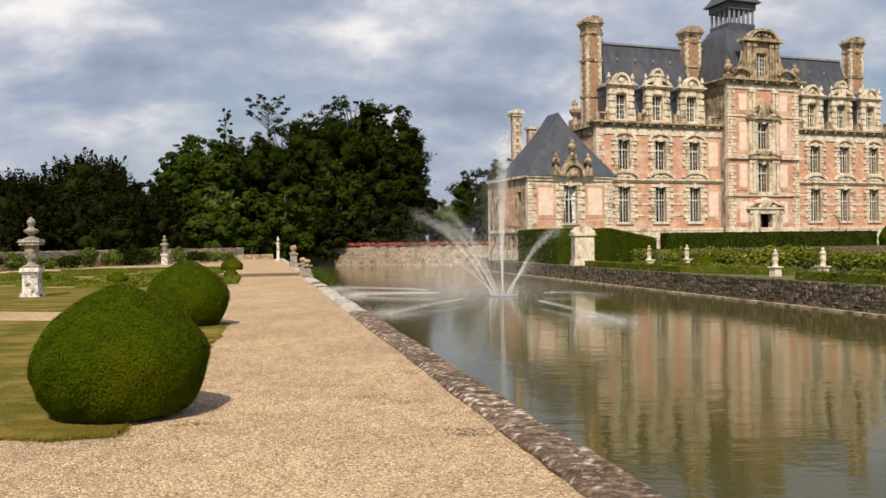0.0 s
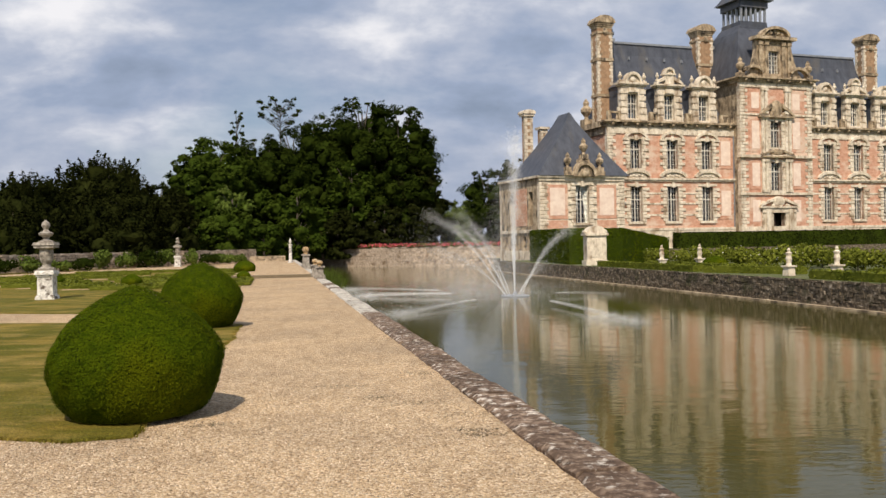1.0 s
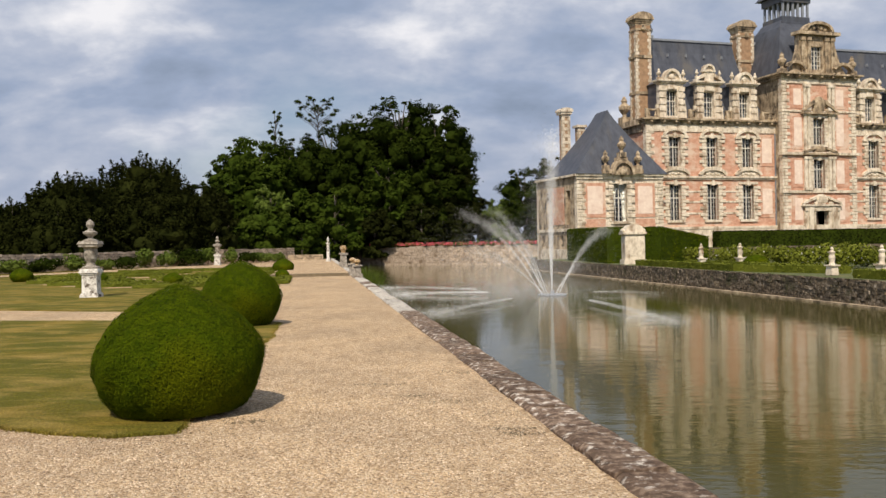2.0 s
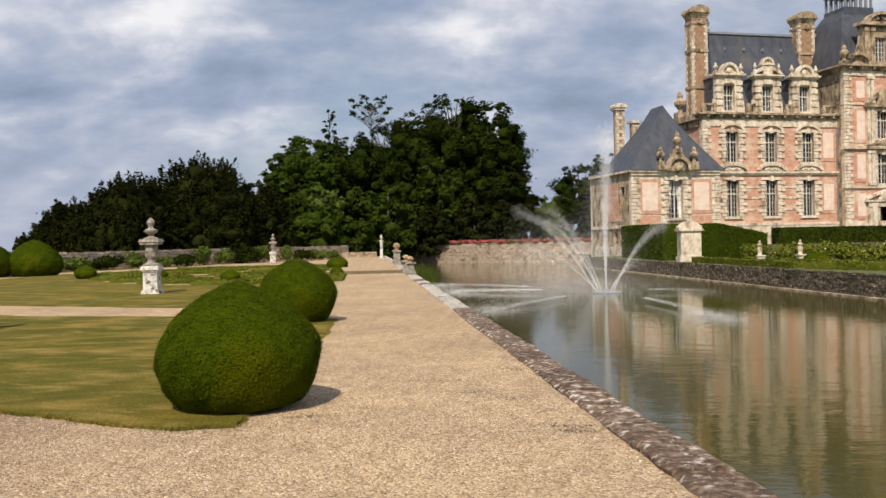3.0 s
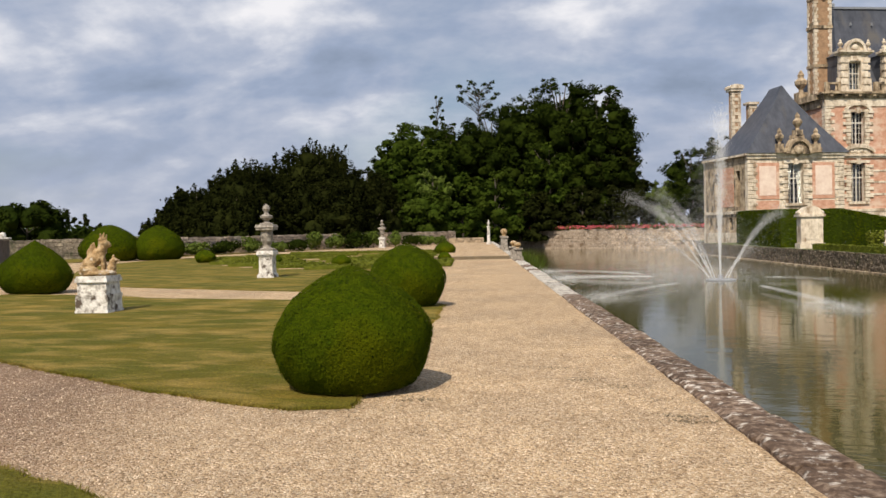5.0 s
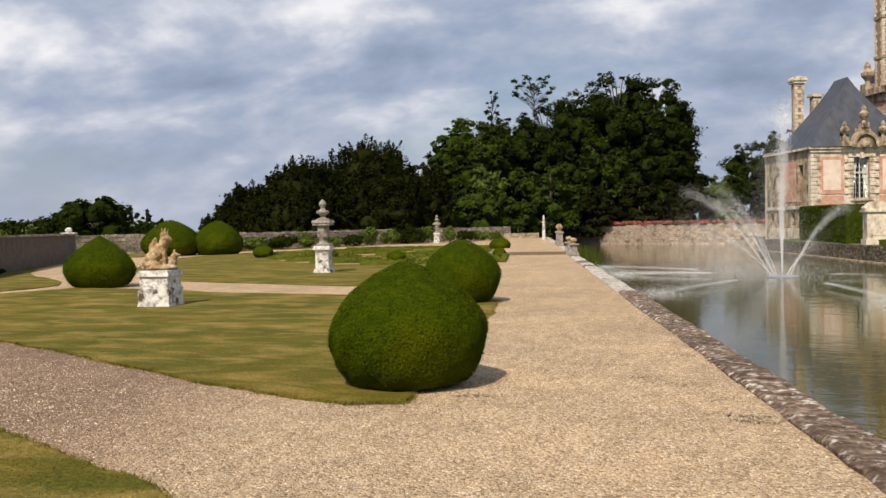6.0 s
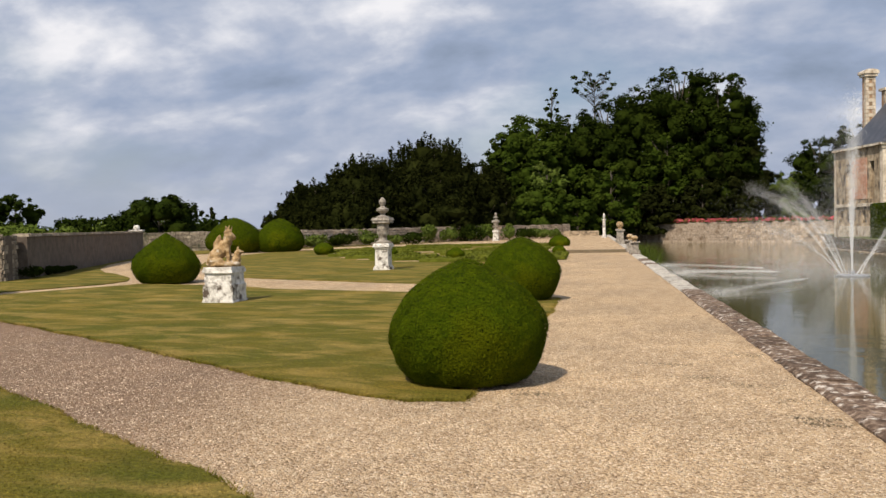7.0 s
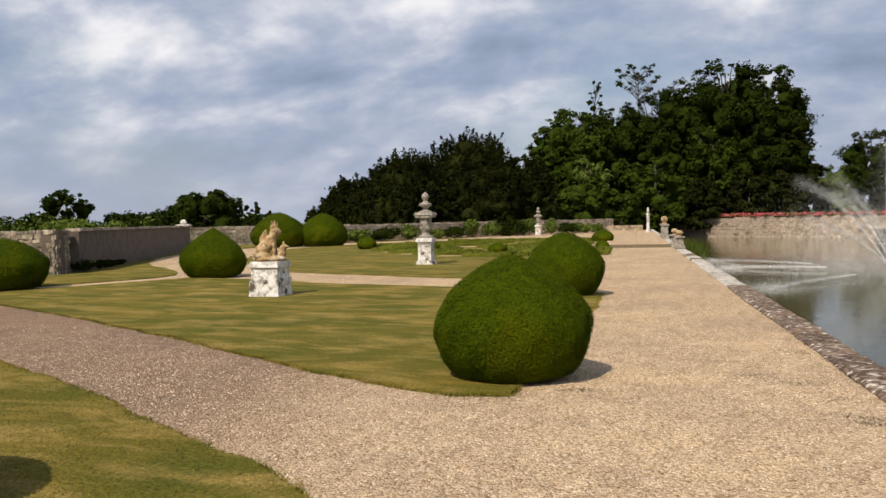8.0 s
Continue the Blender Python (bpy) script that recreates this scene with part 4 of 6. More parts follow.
def chimney(parent, x0, x1, y0, y1, z0, z1):
    """A tall brick stack with stone corner blocks, bands and a curved crown."""
    bm = bmesh.new()
    box(bm, x0, x1, y0, y1, z0, z1 - 1.3)
    ch = part("chimney", bm, M_BRICK_OLD, parent, "sooty brick chimney with stone corner blocks")
    bm = bmesh.new()
    for cx, sx in ((x0, 1), (x1, -1)):
        for cy, sy in ((y0, 1), (y1, -1)):
            z, k = z0, 0
            while z < z1 - 1.7:
                w, l = (0.36, 0.22) if k % 2 else (0.22, 0.36)
                box(bm, *sorted((cx - sx * 0.05, cx + sx * w)), *sorted((cy - sy * 0.05, cy + sy * l)), z + 0.02, z + 0.34)
                z += 0.36
                k += 1
    part("corner_stonework", bm, M_STONE, ch)["kind"] = "stuff"
    bm = bmesh.new()
    H = z1 - z0
    for zb in (z0 + H * 0.28, z0 + H * 0.60):
        box(bm, x0 - 0.12, x1 + 0.12, y0 - 0.12, y1 + 0.12, zb, zb + 0.3)
    box(bm, x0 - 0.08, x1 + 0.08, y0 - 0.08, y1 + 0.08, z1 - 1.9, z1 - 1.7)
    for k, o in enumerate((0.02, 0.1, 0.2, 0.32)):
        z = z1 - 1.35 + 0.2 * k
        box(bm, x0 - o, x1 + o, y0 - o, y1 + o, z, z + 0.196)
    # curved hoods on the crown's faces
    mx, my = (x0 + x1) / 2, (y0 + y1) / 2
    prism(bm, arc(mx, z1 - 0.56, (x1 - x0) / 2 + 0.28, 0.62, 0, 180, 10), y0 - 0.28, y1 + 0.28)
    box(bm, x0 + 0.1, x1 - 0.1, y0 - 0.3, y1 + 0.3, z1 - 0.56, z1 - 0.2)
    ball(bm, mx, y0 - 0.15, z1 - 1.65, 0.3, 0.16, 0.32, 8)
    bmesh.ops.recalc_face_normals(bm, faces=bm.faces[:])
    part("crown", bm, M_STONE_OLD_SHADED, ch)
    bm = bmesh.new()
    finial(bm, x1 + 0.35, (y0 + y1) / 2, z1 - 2.6, 1.6)
    part("finial", bm, M_LEAD, ch)


# main body walls with their openings, wing by wing
WIN_GF, WIN_1F, WW = (3.7, 7.45), (9.3, 12.4), 1.4
DEPTH = 11.0
for side, (x0, x1, xs) in {"left": (0.0, 16.0, (3.35, 7.85, 12.25)), "right": (25.3, 41.2, (28.95, 33.35, 37.8))}.items():
    holes = [(x - WW / 2, x + WW / 2, *h) for x in xs for h in (WIN_GF, WIN_1F)]
    pierced("wing_wall", x0, x1, BASE, CORNICE + 0.1, 0.0, 0.55, holes, M_BRICK, chateau)
    bm = bmesh.new()
    box(bm, x0 - 0.12, x1, -0.14, 0.5, BASE, PLINTH - 0.25)
    box(bm, x0 - 0.18, x1, -0.2, 0.5, PLINTH - 0.25, PLINTH)
    part("plinth", bm, M_STONE, chateau)
    bm = bmesh.new()
    box(bm, x0 - 0.1, x1, -0.16, 0.3, STRING - 0.05, STRING + 0.12)
    box(bm, x0 - 0.2, x1, -0.28, 0.3, STRING + 0.12, STRING + 0.3)
    edges = [x0 - 0.08] + [e for x in xs for e in (x - WW / 2 - 0.5, x + WW / 2 + 0.5)] + [x1]
    for a, b in zip(edges[::2], edges[1::2]):
        for z, h in ((6.6, 0.18), (5.5, 0.2), (4.3, 0.2)):
            box(bm, a, b, -0.05, 0.3, z, z + h)
    box(bm, x0 - 0.08, x1, -0.1, 0.3, 12.95, CORNICE)
    part("string_course", bm, M_STONE, chateau)
    bm = bmesh.new()
    cornice(bm, x0, x1, 0.0, CORNICE, 0.6, 0.55, 0.6)
    part("cornice", bm, M_STONE_OLD_SHADED, chateau)
    quoins(chateau, x0 if side == "left" else x1, PLINTH, 12.9, 0.0, side=1 if side == "left" else -1)
    for k, x in enumerate(xs):
        window(chateau, x, *WIN_GF, WW, 0.0, rows=8)
        bm = bmesh.new()                       # carved pediment between the storeys
        o, i = arc(x, STRING + 0.3, 1.75, 0.95, 12, 168, 12), arc(x, STRING + 0.3, 1.45, 0.62, 168, 12, 12)
        for j in range(12):
            prism(bm, [o[j], o[j + 1], i[11 - j], i[12 - j]], -0.3, 0.1)
        prism(bm, arc(x, STRING + 0.25, 1.45, 0.66, 0, 180, 10), -0.08, 0.1)
        for j in range(5):
            ball(bm, x - 0.7 + 0.35 * j, -0.12, STRING + 0.5 + 0.1 * (j % 2), 0.2, 0.12, 0.15, 6)
        bmesh.ops.recalc_face_normals(bm, faces=bm.faces[:])
        part("pediment", bm, M_STONE, chateau)
        window(chateau, x, *WIN_1F, WW, 0.0, arched=True, rows=6)
        dormer(chateau, x, CORNICE + 0.6, 0.35, pediment="crown" if k == 1 else "arch")
    if side == "left":
        brick_panel(chateau, 13.75, 15.6, 9.4, 12.7, -0.02)
        brick_panel(chateau, 13.75, 15.6, 3.9, 7.3, -0.02)
        bm = bmesh.new()
        box(bm, 15.68, 15.78, -0.12, -0.02, 2.0, 12.9)
        part("drainpipe", bm, M_LEAD, chateau)
    ends = [x0] + [e for x in xs for e in (x - 1.75, x + 1.75)] + [x1]
    for a, b in zip(ends[::2], ends[1::2]):
        if b - a > 0.6:
            balustrade(chateau, a, b, 0.0, CORNICE + 0.6)
    hip_roof("wing_roof", x0 + (2.5 if side == "left" else 0.4), x1 - (0.2 if side == "left" else 1.6), 0.9, DEPTH - 0.5, CORNICE + 0.4, 23.7, (x0 + 3.9) if side == "left" else x0 + 1, (x1 - 1.9) if side == "left" else x1 - 3.4, 5.0, chateau, ry1=6.0, bend=0.45)
    bm = bmesh.new()
    rx0, rx1 = ((x0 + 3.9), (x1 - 1.9)) if side == "left" else (x0 + 1, x1 - 3.4)
    box(bm, rx0, rx1, 4.85, 6.15, 23.6, 23.82)
    part("lead_ridge", bm, M_LEAD, chateau)
    for k in range(4):                        # small lead vents high on the slope
        bm = bmesh.new()
        xv = rx0 + 1.6 + 2.3 * k
        prism(bm, [(xv - 0.07, 21.8), (xv + 0.07, 21.8), (xv, 22.15)], 4.36, 4.7)
        part("roof_vent", bm, M_LEAD, chateau)
bm = bmesh.new()
finial(bm, 0.0, 4.4, CORNICE + 0.6, 2.9)
part("corner_finial", bm, M_STONE_OLD_SHADED, chateau)
# end walls, back wall and floor close the body
pierced("end_wall", 0.55, DEPTH, BASE, CORNICE + 0.1, 0.0, 0.55, [(4.6, 5.9, *WIN_1F)], M_BRICK, chateau, along="y")
quoins(chateau, 0.0, PLINTH, 12.9, DEPTH - 0.5)
bm = bmesh.new()
box(bm, -0.5, 0.1, 0.6, DEPTH, CORNICE, CORNICE + 0.6)
box(bm, -0.15, 0.1, 0.6, DEPTH, 12.95, CORNICE)
part("side_cornice", bm, M_STONE_OLD_SHADED, chateau)
for nm, (a, b, c, d) in {"end_wall": (40.65, 41.2, 0.55, DEPTH), "back_wall": (0, 41.2, DEPTH, DEPTH + 0.5)}.items():
    bm = bmesh.new()
    box(bm, a, b, c, d, BASE, CORNICE + 0.1)
    part(nm, bm, M_BRICK, chateau)
# unseen floors and partitions added, coloured black so the windows look into darkness
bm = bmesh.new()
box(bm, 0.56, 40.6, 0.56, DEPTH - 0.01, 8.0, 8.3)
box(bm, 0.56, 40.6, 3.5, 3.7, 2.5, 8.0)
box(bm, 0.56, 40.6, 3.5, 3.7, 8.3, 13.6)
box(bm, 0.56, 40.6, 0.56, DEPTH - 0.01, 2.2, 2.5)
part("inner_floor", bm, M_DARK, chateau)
for x0, x1, y0, y1, z0, z1 in ((0.75, 2.5, 3.0, 4.3, 13.9, 26.0), (14.85, 16.85, 4.8, 6.2, 14.5, 26.4), (38.3, 40.3, 3.8, 5.1, 13.9, 26.5)):
    chimney(chateau, x0, x1, y0, y1, z0, z1)

# the middle pavilion with its tall dormer and lantern
PY = -1.2
CX0, CX1, CXM = 15.8, 25.45, 20.55
holes = [(19.75, 21.25, 11.7, 14.6), (19.75, 21.25, 6.95, 10.1), (19.85, 21.55, 2.2, 4.5)]
pierced("pavilion_wall", CX0, CX1, BASE, 18.9, PY, PY + 0.55, holes, M_BRICK, chateau)
for x in (CX0, CX1 - 0.5):
    bm = bmesh.new()
    box(bm, x, x + 0.5, PY + 0.55, 9.0, BASE, 18.9)
    part("pavilion_side", bm, M_STONE_OLD_SHADED, chateau)
bm = bmesh.new()
box(bm, CX0, CX1, 8.5, 9.0, 13.6, 18.9)
part("pavilion_back", bm, M_BRICK, chateau)
# added black backing gives the middle windows their dark rooms
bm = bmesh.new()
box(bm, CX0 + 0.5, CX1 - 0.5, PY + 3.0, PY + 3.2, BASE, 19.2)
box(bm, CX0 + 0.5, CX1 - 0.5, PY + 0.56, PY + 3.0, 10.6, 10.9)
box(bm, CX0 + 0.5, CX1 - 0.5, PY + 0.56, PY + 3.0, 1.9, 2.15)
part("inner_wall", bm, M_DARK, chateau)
quoins(chateau, CX0, 2.2, 18.2, PY)
quoins(chateau, CX1, 2.2, 18.2, PY, side=-1)
bm = bmesh.new()
for z, o, h in ((10.55, 0.3, 0.3), (6.45, 0.2, 0.28), (18.25, 0.12, 0.5), (15.2, 0.12, 0.2), (2.1, 0.15, 0.9)):
    box(bm, CX0 - o, CX1 + o, PY - o, PY + 0.3, z, z + h)
part("string_course", bm, M_STONE, chateau)
bm = bmesh.new()
cornice(bm, CX0, CX1, PY, 18.75, 0.6, 0.65, 10.0)
part("cornice", bm, M_STONE_OLD_SHADED, chateau)
window(chateau, 20.5, 11.7, 14.6, 1.5, PY, rows=6)
window(chateau, 20.5, 6.95, 10.1, 1.5, PY, rows=6)
for z0, z1 in ((15.6, 18.0), (11.2, 14.9), (7.1, 10.3), (3.2, 6.2)):
    brick_panel(chateau, 16.95, 18.55, z0, z1, PY - 0.02)
    brick_panel(chateau, 22.5, 24.1, z0, z1, PY - 0.02)
for z0, z1 in ((6.75, 10.4), (10.9, 15.1), (15.4, 18.2)):
    for x in (18.65, 19.15, 21.85, 22.35):     # paired pilasters beside the middle windows
        bm = bmesh.new()
        box(bm, x - 0.17, x + 0.17, PY - 0.22, PY + 0.2, z0 + 0.3, z1 - 0.3)
        box(bm, x - 0.24, x + 0.24, PY - 0.3, PY + 0.2, z1 - 0.3, z1)
        box(bm, x - 0.24, x + 0.24, PY - 0.3, PY + 0.2, z0, z0 + 0.3)
        part("pilaster", bm, M_STONE, chateau)


def crest(parent, xc, z, y, w, h, mat):
    """A carved broken pediment with a cartouche."""
    bm = bmesh.new()
    for s in (-1, 1):
        prism(bm, [(xc + s * w, z), (xc + s * w, z + 0.2), (xc + s * w * 0.3, z + h * 0.75), (xc + s * w * 0.3, z + h * 0.5)][::s], y - 0.4, y + 0.1)
    box(bm, xc - w - 0.1, xc + w + 0.1, y - 0.45, y + 0.1, z - 0.18, z)
    ball(bm, xc, y - 0.15, z + h * 0.45, w * 0.36, 0.25, h * 0.5, 10)
    for k in range(7):
        ball(bm, xc + w * (-0.75 + 0.25 * k), y - 0.12, z + h * (0.3 + 0.22 * math.sin(k * 2.1)), w * 0.15, 0.18, h * 0.16, 6)
    bmesh.ops.recalc_face_normals(bm, faces=bm.faces[:])
    part("carved_crest", bm, mat, parent)


crest(chateau, 20.5, 15.15, PY, 2.3, 1.9, M_STONE_OLD_SHADED)
crest(chateau, 20.5, 10.75, PY, 2.2, 0.9, M_STONE_OLD_SHADED)
crest(chateau, 20.6, 5.2, PY, 2.5, 1.2, M_STONE)
bm = bmesh.new()                               # door case
for s in (-1, 1):
    a, b = sorted((20.7 + s * 0.85, 20.7 + s * 2.3))
    box(bm, a, b, PY - 0.2, PY + 0.5, 2.1, 4.9)
    a, b = sorted((20.7 + s * 1.25, 20.7 + s * 1.85))
    box(bm, a, b, PY - 0.36, PY + 0.3, 2.1, 4.9)
box(bm, 18.4, 23.0, PY - 0.3, PY + 0.5, 4.5, 5.05)
part("door_case", bm, M_STONE, chateau)
bm = bmesh.new()
box(bm, 19.87, 20.6, PY + 0.4, PY + 0.48, 2.2, 4.48)
part("door", bm, M_WOOD_DARK, chateau, "dark wooden door leaf standing half open")

bm = bmesh.new()                               # the big attic dormer
ax0, ax1 = 18.3, 23.0
holes_top = (19.75, 21.3, 19.9, 22.4)
for a, b, c, d in ((ax0, holes_top[0], 19.35, 23.6), (holes_top[1], ax1, 19.35, 23.6), (holes_top[0], holes_top[1], 19.35, 19.9), (holes_top[0], holes_top[1], 22.4, 23.6)):
    box(bm, a, b, PY + 0.2, PY + 0.9, c, d)
for x in (18.5, 19.3, 21.6, 22.4):
    box(bm, x, x + 0.4, PY, PY + 0.4, 19.35, 23.4)
    box(bm, x - 0.08, x + 0.48, PY - 0.08, PY + 0.4, 23.0, 23.4)
box(bm, ax0 - 0.4, ax1 + 0.4, PY - 0.3, PY + 1.0, 23.6, 23.95)
o = arc(20.6, 23.95, 1.9, 1.1, 0, 180, 14)
i = arc(20.6, 23.95, 1.6, 0.8, 180, 0, 14)
for k in range(14):
    prism(bm, [o[k], o[k + 1], i[13 - k], i[14 - k]], PY - 0.35, PY + 0.6)
prism(bm, arc(20.6, 23.95, 1.6, 0.8, 0, 180, 12), PY + 0.1, PY + 0.6)
for k in range(5):
    ball(bm, 19.6 + 0.5 * k, PY + 0.05, 24.25 + 0.12 * (2 - abs(k - 2)), 0.28, 0.2, 0.25, 6)
for s in (-1, 1):                              # side scrolls
    out = [(20.65 + s * (2.3 + 1.9 * f), 19.35 + 3.4 * (1 - f) ** 2.2) for f in [k / 8 for k in range(9)]] + [(20.65 + s * 2.3, 19.35)]
    prism(bm, out[::s], PY + 0.15, PY + 0.75)
    o2, i2 = arc(20.65 + s * 3.1, 19.4, 1.5, 1.3, 20, 150, 8), arc(20.65 + s * 3.1, 19.4, 1.2, 1.0, 150, 20, 8)
    for k in range(8):
        prism(bm, [o2[k], o2[k + 1], i2[7 - k], i2[8 - k]], PY - 0.3, PY + 0.3)
    finial(bm, 20.65 + s * 4.6, PY + 0.2, 19.35, 2.2)
bmesh.ops.recalc_face_normals(bm, faces=bm.faces[:])
attic = part("attic_dormer", bm, M_STONE_OLD_SHADED, chateau, "carved weathered stone attic dormer")
bm = bmesh.new()
for k in range(5):
    x = 19.75 + 1.55 * k / 4
    t = 0.06 if k in (0, 2, 4) else 0.025
    box(bm, x - t, x + t, PY + 0.5, PY + 0.56, 19.9, 22.4)
for k in range(6):
    box(bm, 19.75, 21.3, PY + 0.5, PY + 0.56, 19.9 + 0.5 * k - 0.03, 19.9 + 0.5 * k + 0.03)
part("window_frame", bm, M_FRAME, attic)
bm = bmesh.new()
box(bm, 19.76, 21.29, PY + 0.58, PY + 0.6, 19.9, 22.4)
part("pane", bm, M_GLASS, attic).visible_shadow = False
hip_roof("pavilion_roof", CX0 + 0.3, CX1 - 0.1, PY + 0.8, 6.6, 19.3, 26.0, 18.7, 22.8, 2.4, chateau, ry1=5.6, bend=-0.36)

LX, LY = 20.7, 4.0                             # lantern
bm = bmesh.new()
box(bm, LX - 2.1, LX + 2.1, LY - 1.95, LY + 1.95, 25.2, 25.8)
box(bm, LX - 1.85, LX + 1.85, LY - 1.7, LY + 1.7, 25.8, 26.5)
lantern = part("lantern", bm, M_SLATE, chateau, "slate and lead roof lantern with open posts")
for k in range(6):
    for s in (-1, 1):
        bm = bmesh.new()
        x = LX - 1.65 + 3.3 * k / 5
        box(bm, x - 0.11, x + 0.11, LY + s * 1.55 - 0.1, LY + s * 1.55 + 0.1, 26.5, 28.1)
        part("post", bm, M_LEAD, lantern)
for k in (1, 2, 3):
    for s in (-1, 1):
        bm = bmesh.new()
        y = LY - 1.55 + 3.1 * k / 4
        box(bm, LX + s * 1.65 - 0.1, LX + s * 1.65 + 0.1, y - 0.11, y + 0.11, 26.5, 28.1)
        part("post", bm, M_LEAD, lantern)
bm = bmesh.new()
box(bm, LX - 1.9, LX + 1.9, LY - 1.8, LY + 1.8, 28.1, 28.9)
part("lantern_frieze", bm, M_SLATE, lantern)
hip_roof("lantern_roof", LX - 2.4, LX + 2.4, LY - 2.3, LY + 2.3, 28.9, 31.6, LX - 1.2, LX + 1.2, LY - 0.6, lantern, ry1=LY + 0.6, bend=0.6)

# ---- low corner pavilion on the moat side ----
low = empty("corner_pavilion", CH, "low brick and stone pavilion with steep slate roof", "pavilion")
QX0, QX1, QY, QD = -9.0, 0.5, -2.2, 7.2
EAVE = 8.1
holes = [(-5.05, -3.55, 3.6, 7.35)]
pierced("front_wall", QX0, QX1, -1.2, EAVE, QY, QY + 0.5, holes, M_STONE, low)
# darker stone than the front: brick tone and the side's shade put into colour
pierced("side_wall", QY + 0.5, QD, -1.2, EAVE, QX0, QX0 + 0.5, [(QY + 1.6, QY + 2.5, 3.4, 6.8), (QY + 6.3, QY + 7.2, 3.4, 6.8)] + [(QY + 1.0 + 2.3 * k, QY + 1.8 + 2.3 * k, 1.2, 2.35) for k in range(4)], M_STONE_OLD_SHADED, low, along="y")
for nm, (a, b, c, d) in {"far_wall": (QX0, QX1, QD, QD + 0.5), "inner_side_wall": (QX1 - 0.5, QX1, QY + 0.5, 0.0)}.items():
    bm = bmesh.new()
    box(bm, a, b, c, d, -1.2, EAVE)
    part(nm, bm, M_STONE, low)
# black partitions added behind the openings, room shade held in their colour
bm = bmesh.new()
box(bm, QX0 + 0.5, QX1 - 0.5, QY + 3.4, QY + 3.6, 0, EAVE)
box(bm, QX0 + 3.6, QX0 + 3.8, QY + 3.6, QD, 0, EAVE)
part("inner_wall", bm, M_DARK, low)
window(low, -4.3, 3.6, 7.35, 1.5, QY, rows=8, curtain=True)
quoins(low, QX0, 3.0, EAVE - 0.2, QY)
quoins(low, QX1, 3.0, EAVE - 0.2, QY, side=-1)
for x0, x1 in ((-8.2, -5.95), (-2.65, -0.4)):
    brick_panel(low, x0, x1, 4.0, 7.4, QY - 0.02)
    brick_panel(low, x0, x1, 3.05, 3.85, QY - 0.02, pale=False)
bm = bmesh.new()
for y0, y1 in ((QY + 2.95, QY + 5.85),):
    box(bm, QX0 - 0.04, QX0 + 0.1, y0, y1, 3.4, 7.2)
part("side_brick", bm, M_BRICK, low)
bm = bmesh.new()
box(bm, QX0 - 0.12, QX1, QY - 0.12, QY + 0.3, 2.7, 3.0)
box(bm, QX0 - 0.12, QX0 + 0.3, QY, QD, 2.7, 3.0)
box(bm, QX0 - 0.3, QX1 + 0.2, QY - 0.3, QD + 0.3, EAVE, EAVE + 0.2)
box(bm, QX0 - 0.15, QX1, QY - 0.15, QY + 0.3, EAVE - 0.3, EAVE)
box(bm, QX0 - 0.25, QX0 + 0.4, QY - 0.2, QD, -1.2, 0.9)
part("band", bm, M_STONE, low)
hip_roof("pavilion_roof", QX0 - 0.3, QX1 + 0.4, QY - 0.4, 5.0, EAVE + 0.2, 15.0, -4.3, -4.2, 0.3, low, ry1=2.6, bend=0.14)
bm = bmesh.new()                               # gable ornament over the window
GY = QY - 0.35
o, i = arc(-4.2, EAVE + 0.1, 1.3, 1.5, 0, 180, 14), arc(-4.2, EAVE + 0.1, 0.98, 1.15, 180, 0, 14)
for k in range(14):
    prism(bm, [o[k], o[k + 1], i[13 - k], i[14 - k]], GY - 0.35, GY + 0.9)
prism(bm, arc(-4.2, EAVE + 0.1, 0.98, 1.15, 0, 180, 12), GY - 0.12, GY + 0.9)
ball(bm, -4.2, GY - 0.15, EAVE + 0.5, 0.5, 0.2, 0.45, 8)
box(bm, -4.2 - 0.55, -4.2 + 0.55, GY - 0.2, GY + 0.7, EAVE + 1.5, EAVE + 1.85, 0.05)
for s in (-1, 1):
    box(bm, *sorted((-4.2 + s * 1.25, -4.2 + s * 2.25)), GY - 0.25, GY + 0.7, EAVE + 0.2, EAVE + 0.62)
bmesh.ops.recalc_face_normals(bm, faces=bm.faces[:])
gable = part("gable_ornament", bm, M_STONE_OLD_SHADED, low)
for x, z, h in ((-4.2, EAVE + 1.85, 2.1), (-6.0, EAVE + 0.6, 1.9), (-2.4, EAVE + 0.6, 1.9)):
    bm = bmesh.new()
    finial(bm, x, GY + 0.1, z, h)
    part("finial", bm, M_STONE_OLD_SHADED, gable)
bm = bmesh.new()
box(bm, QX0 - 0.1, QX1, 4.8, QD + 0.5, EAVE + 0.2, EAVE + 0.4)
part("lead_flat", bm, M_LEAD, low)
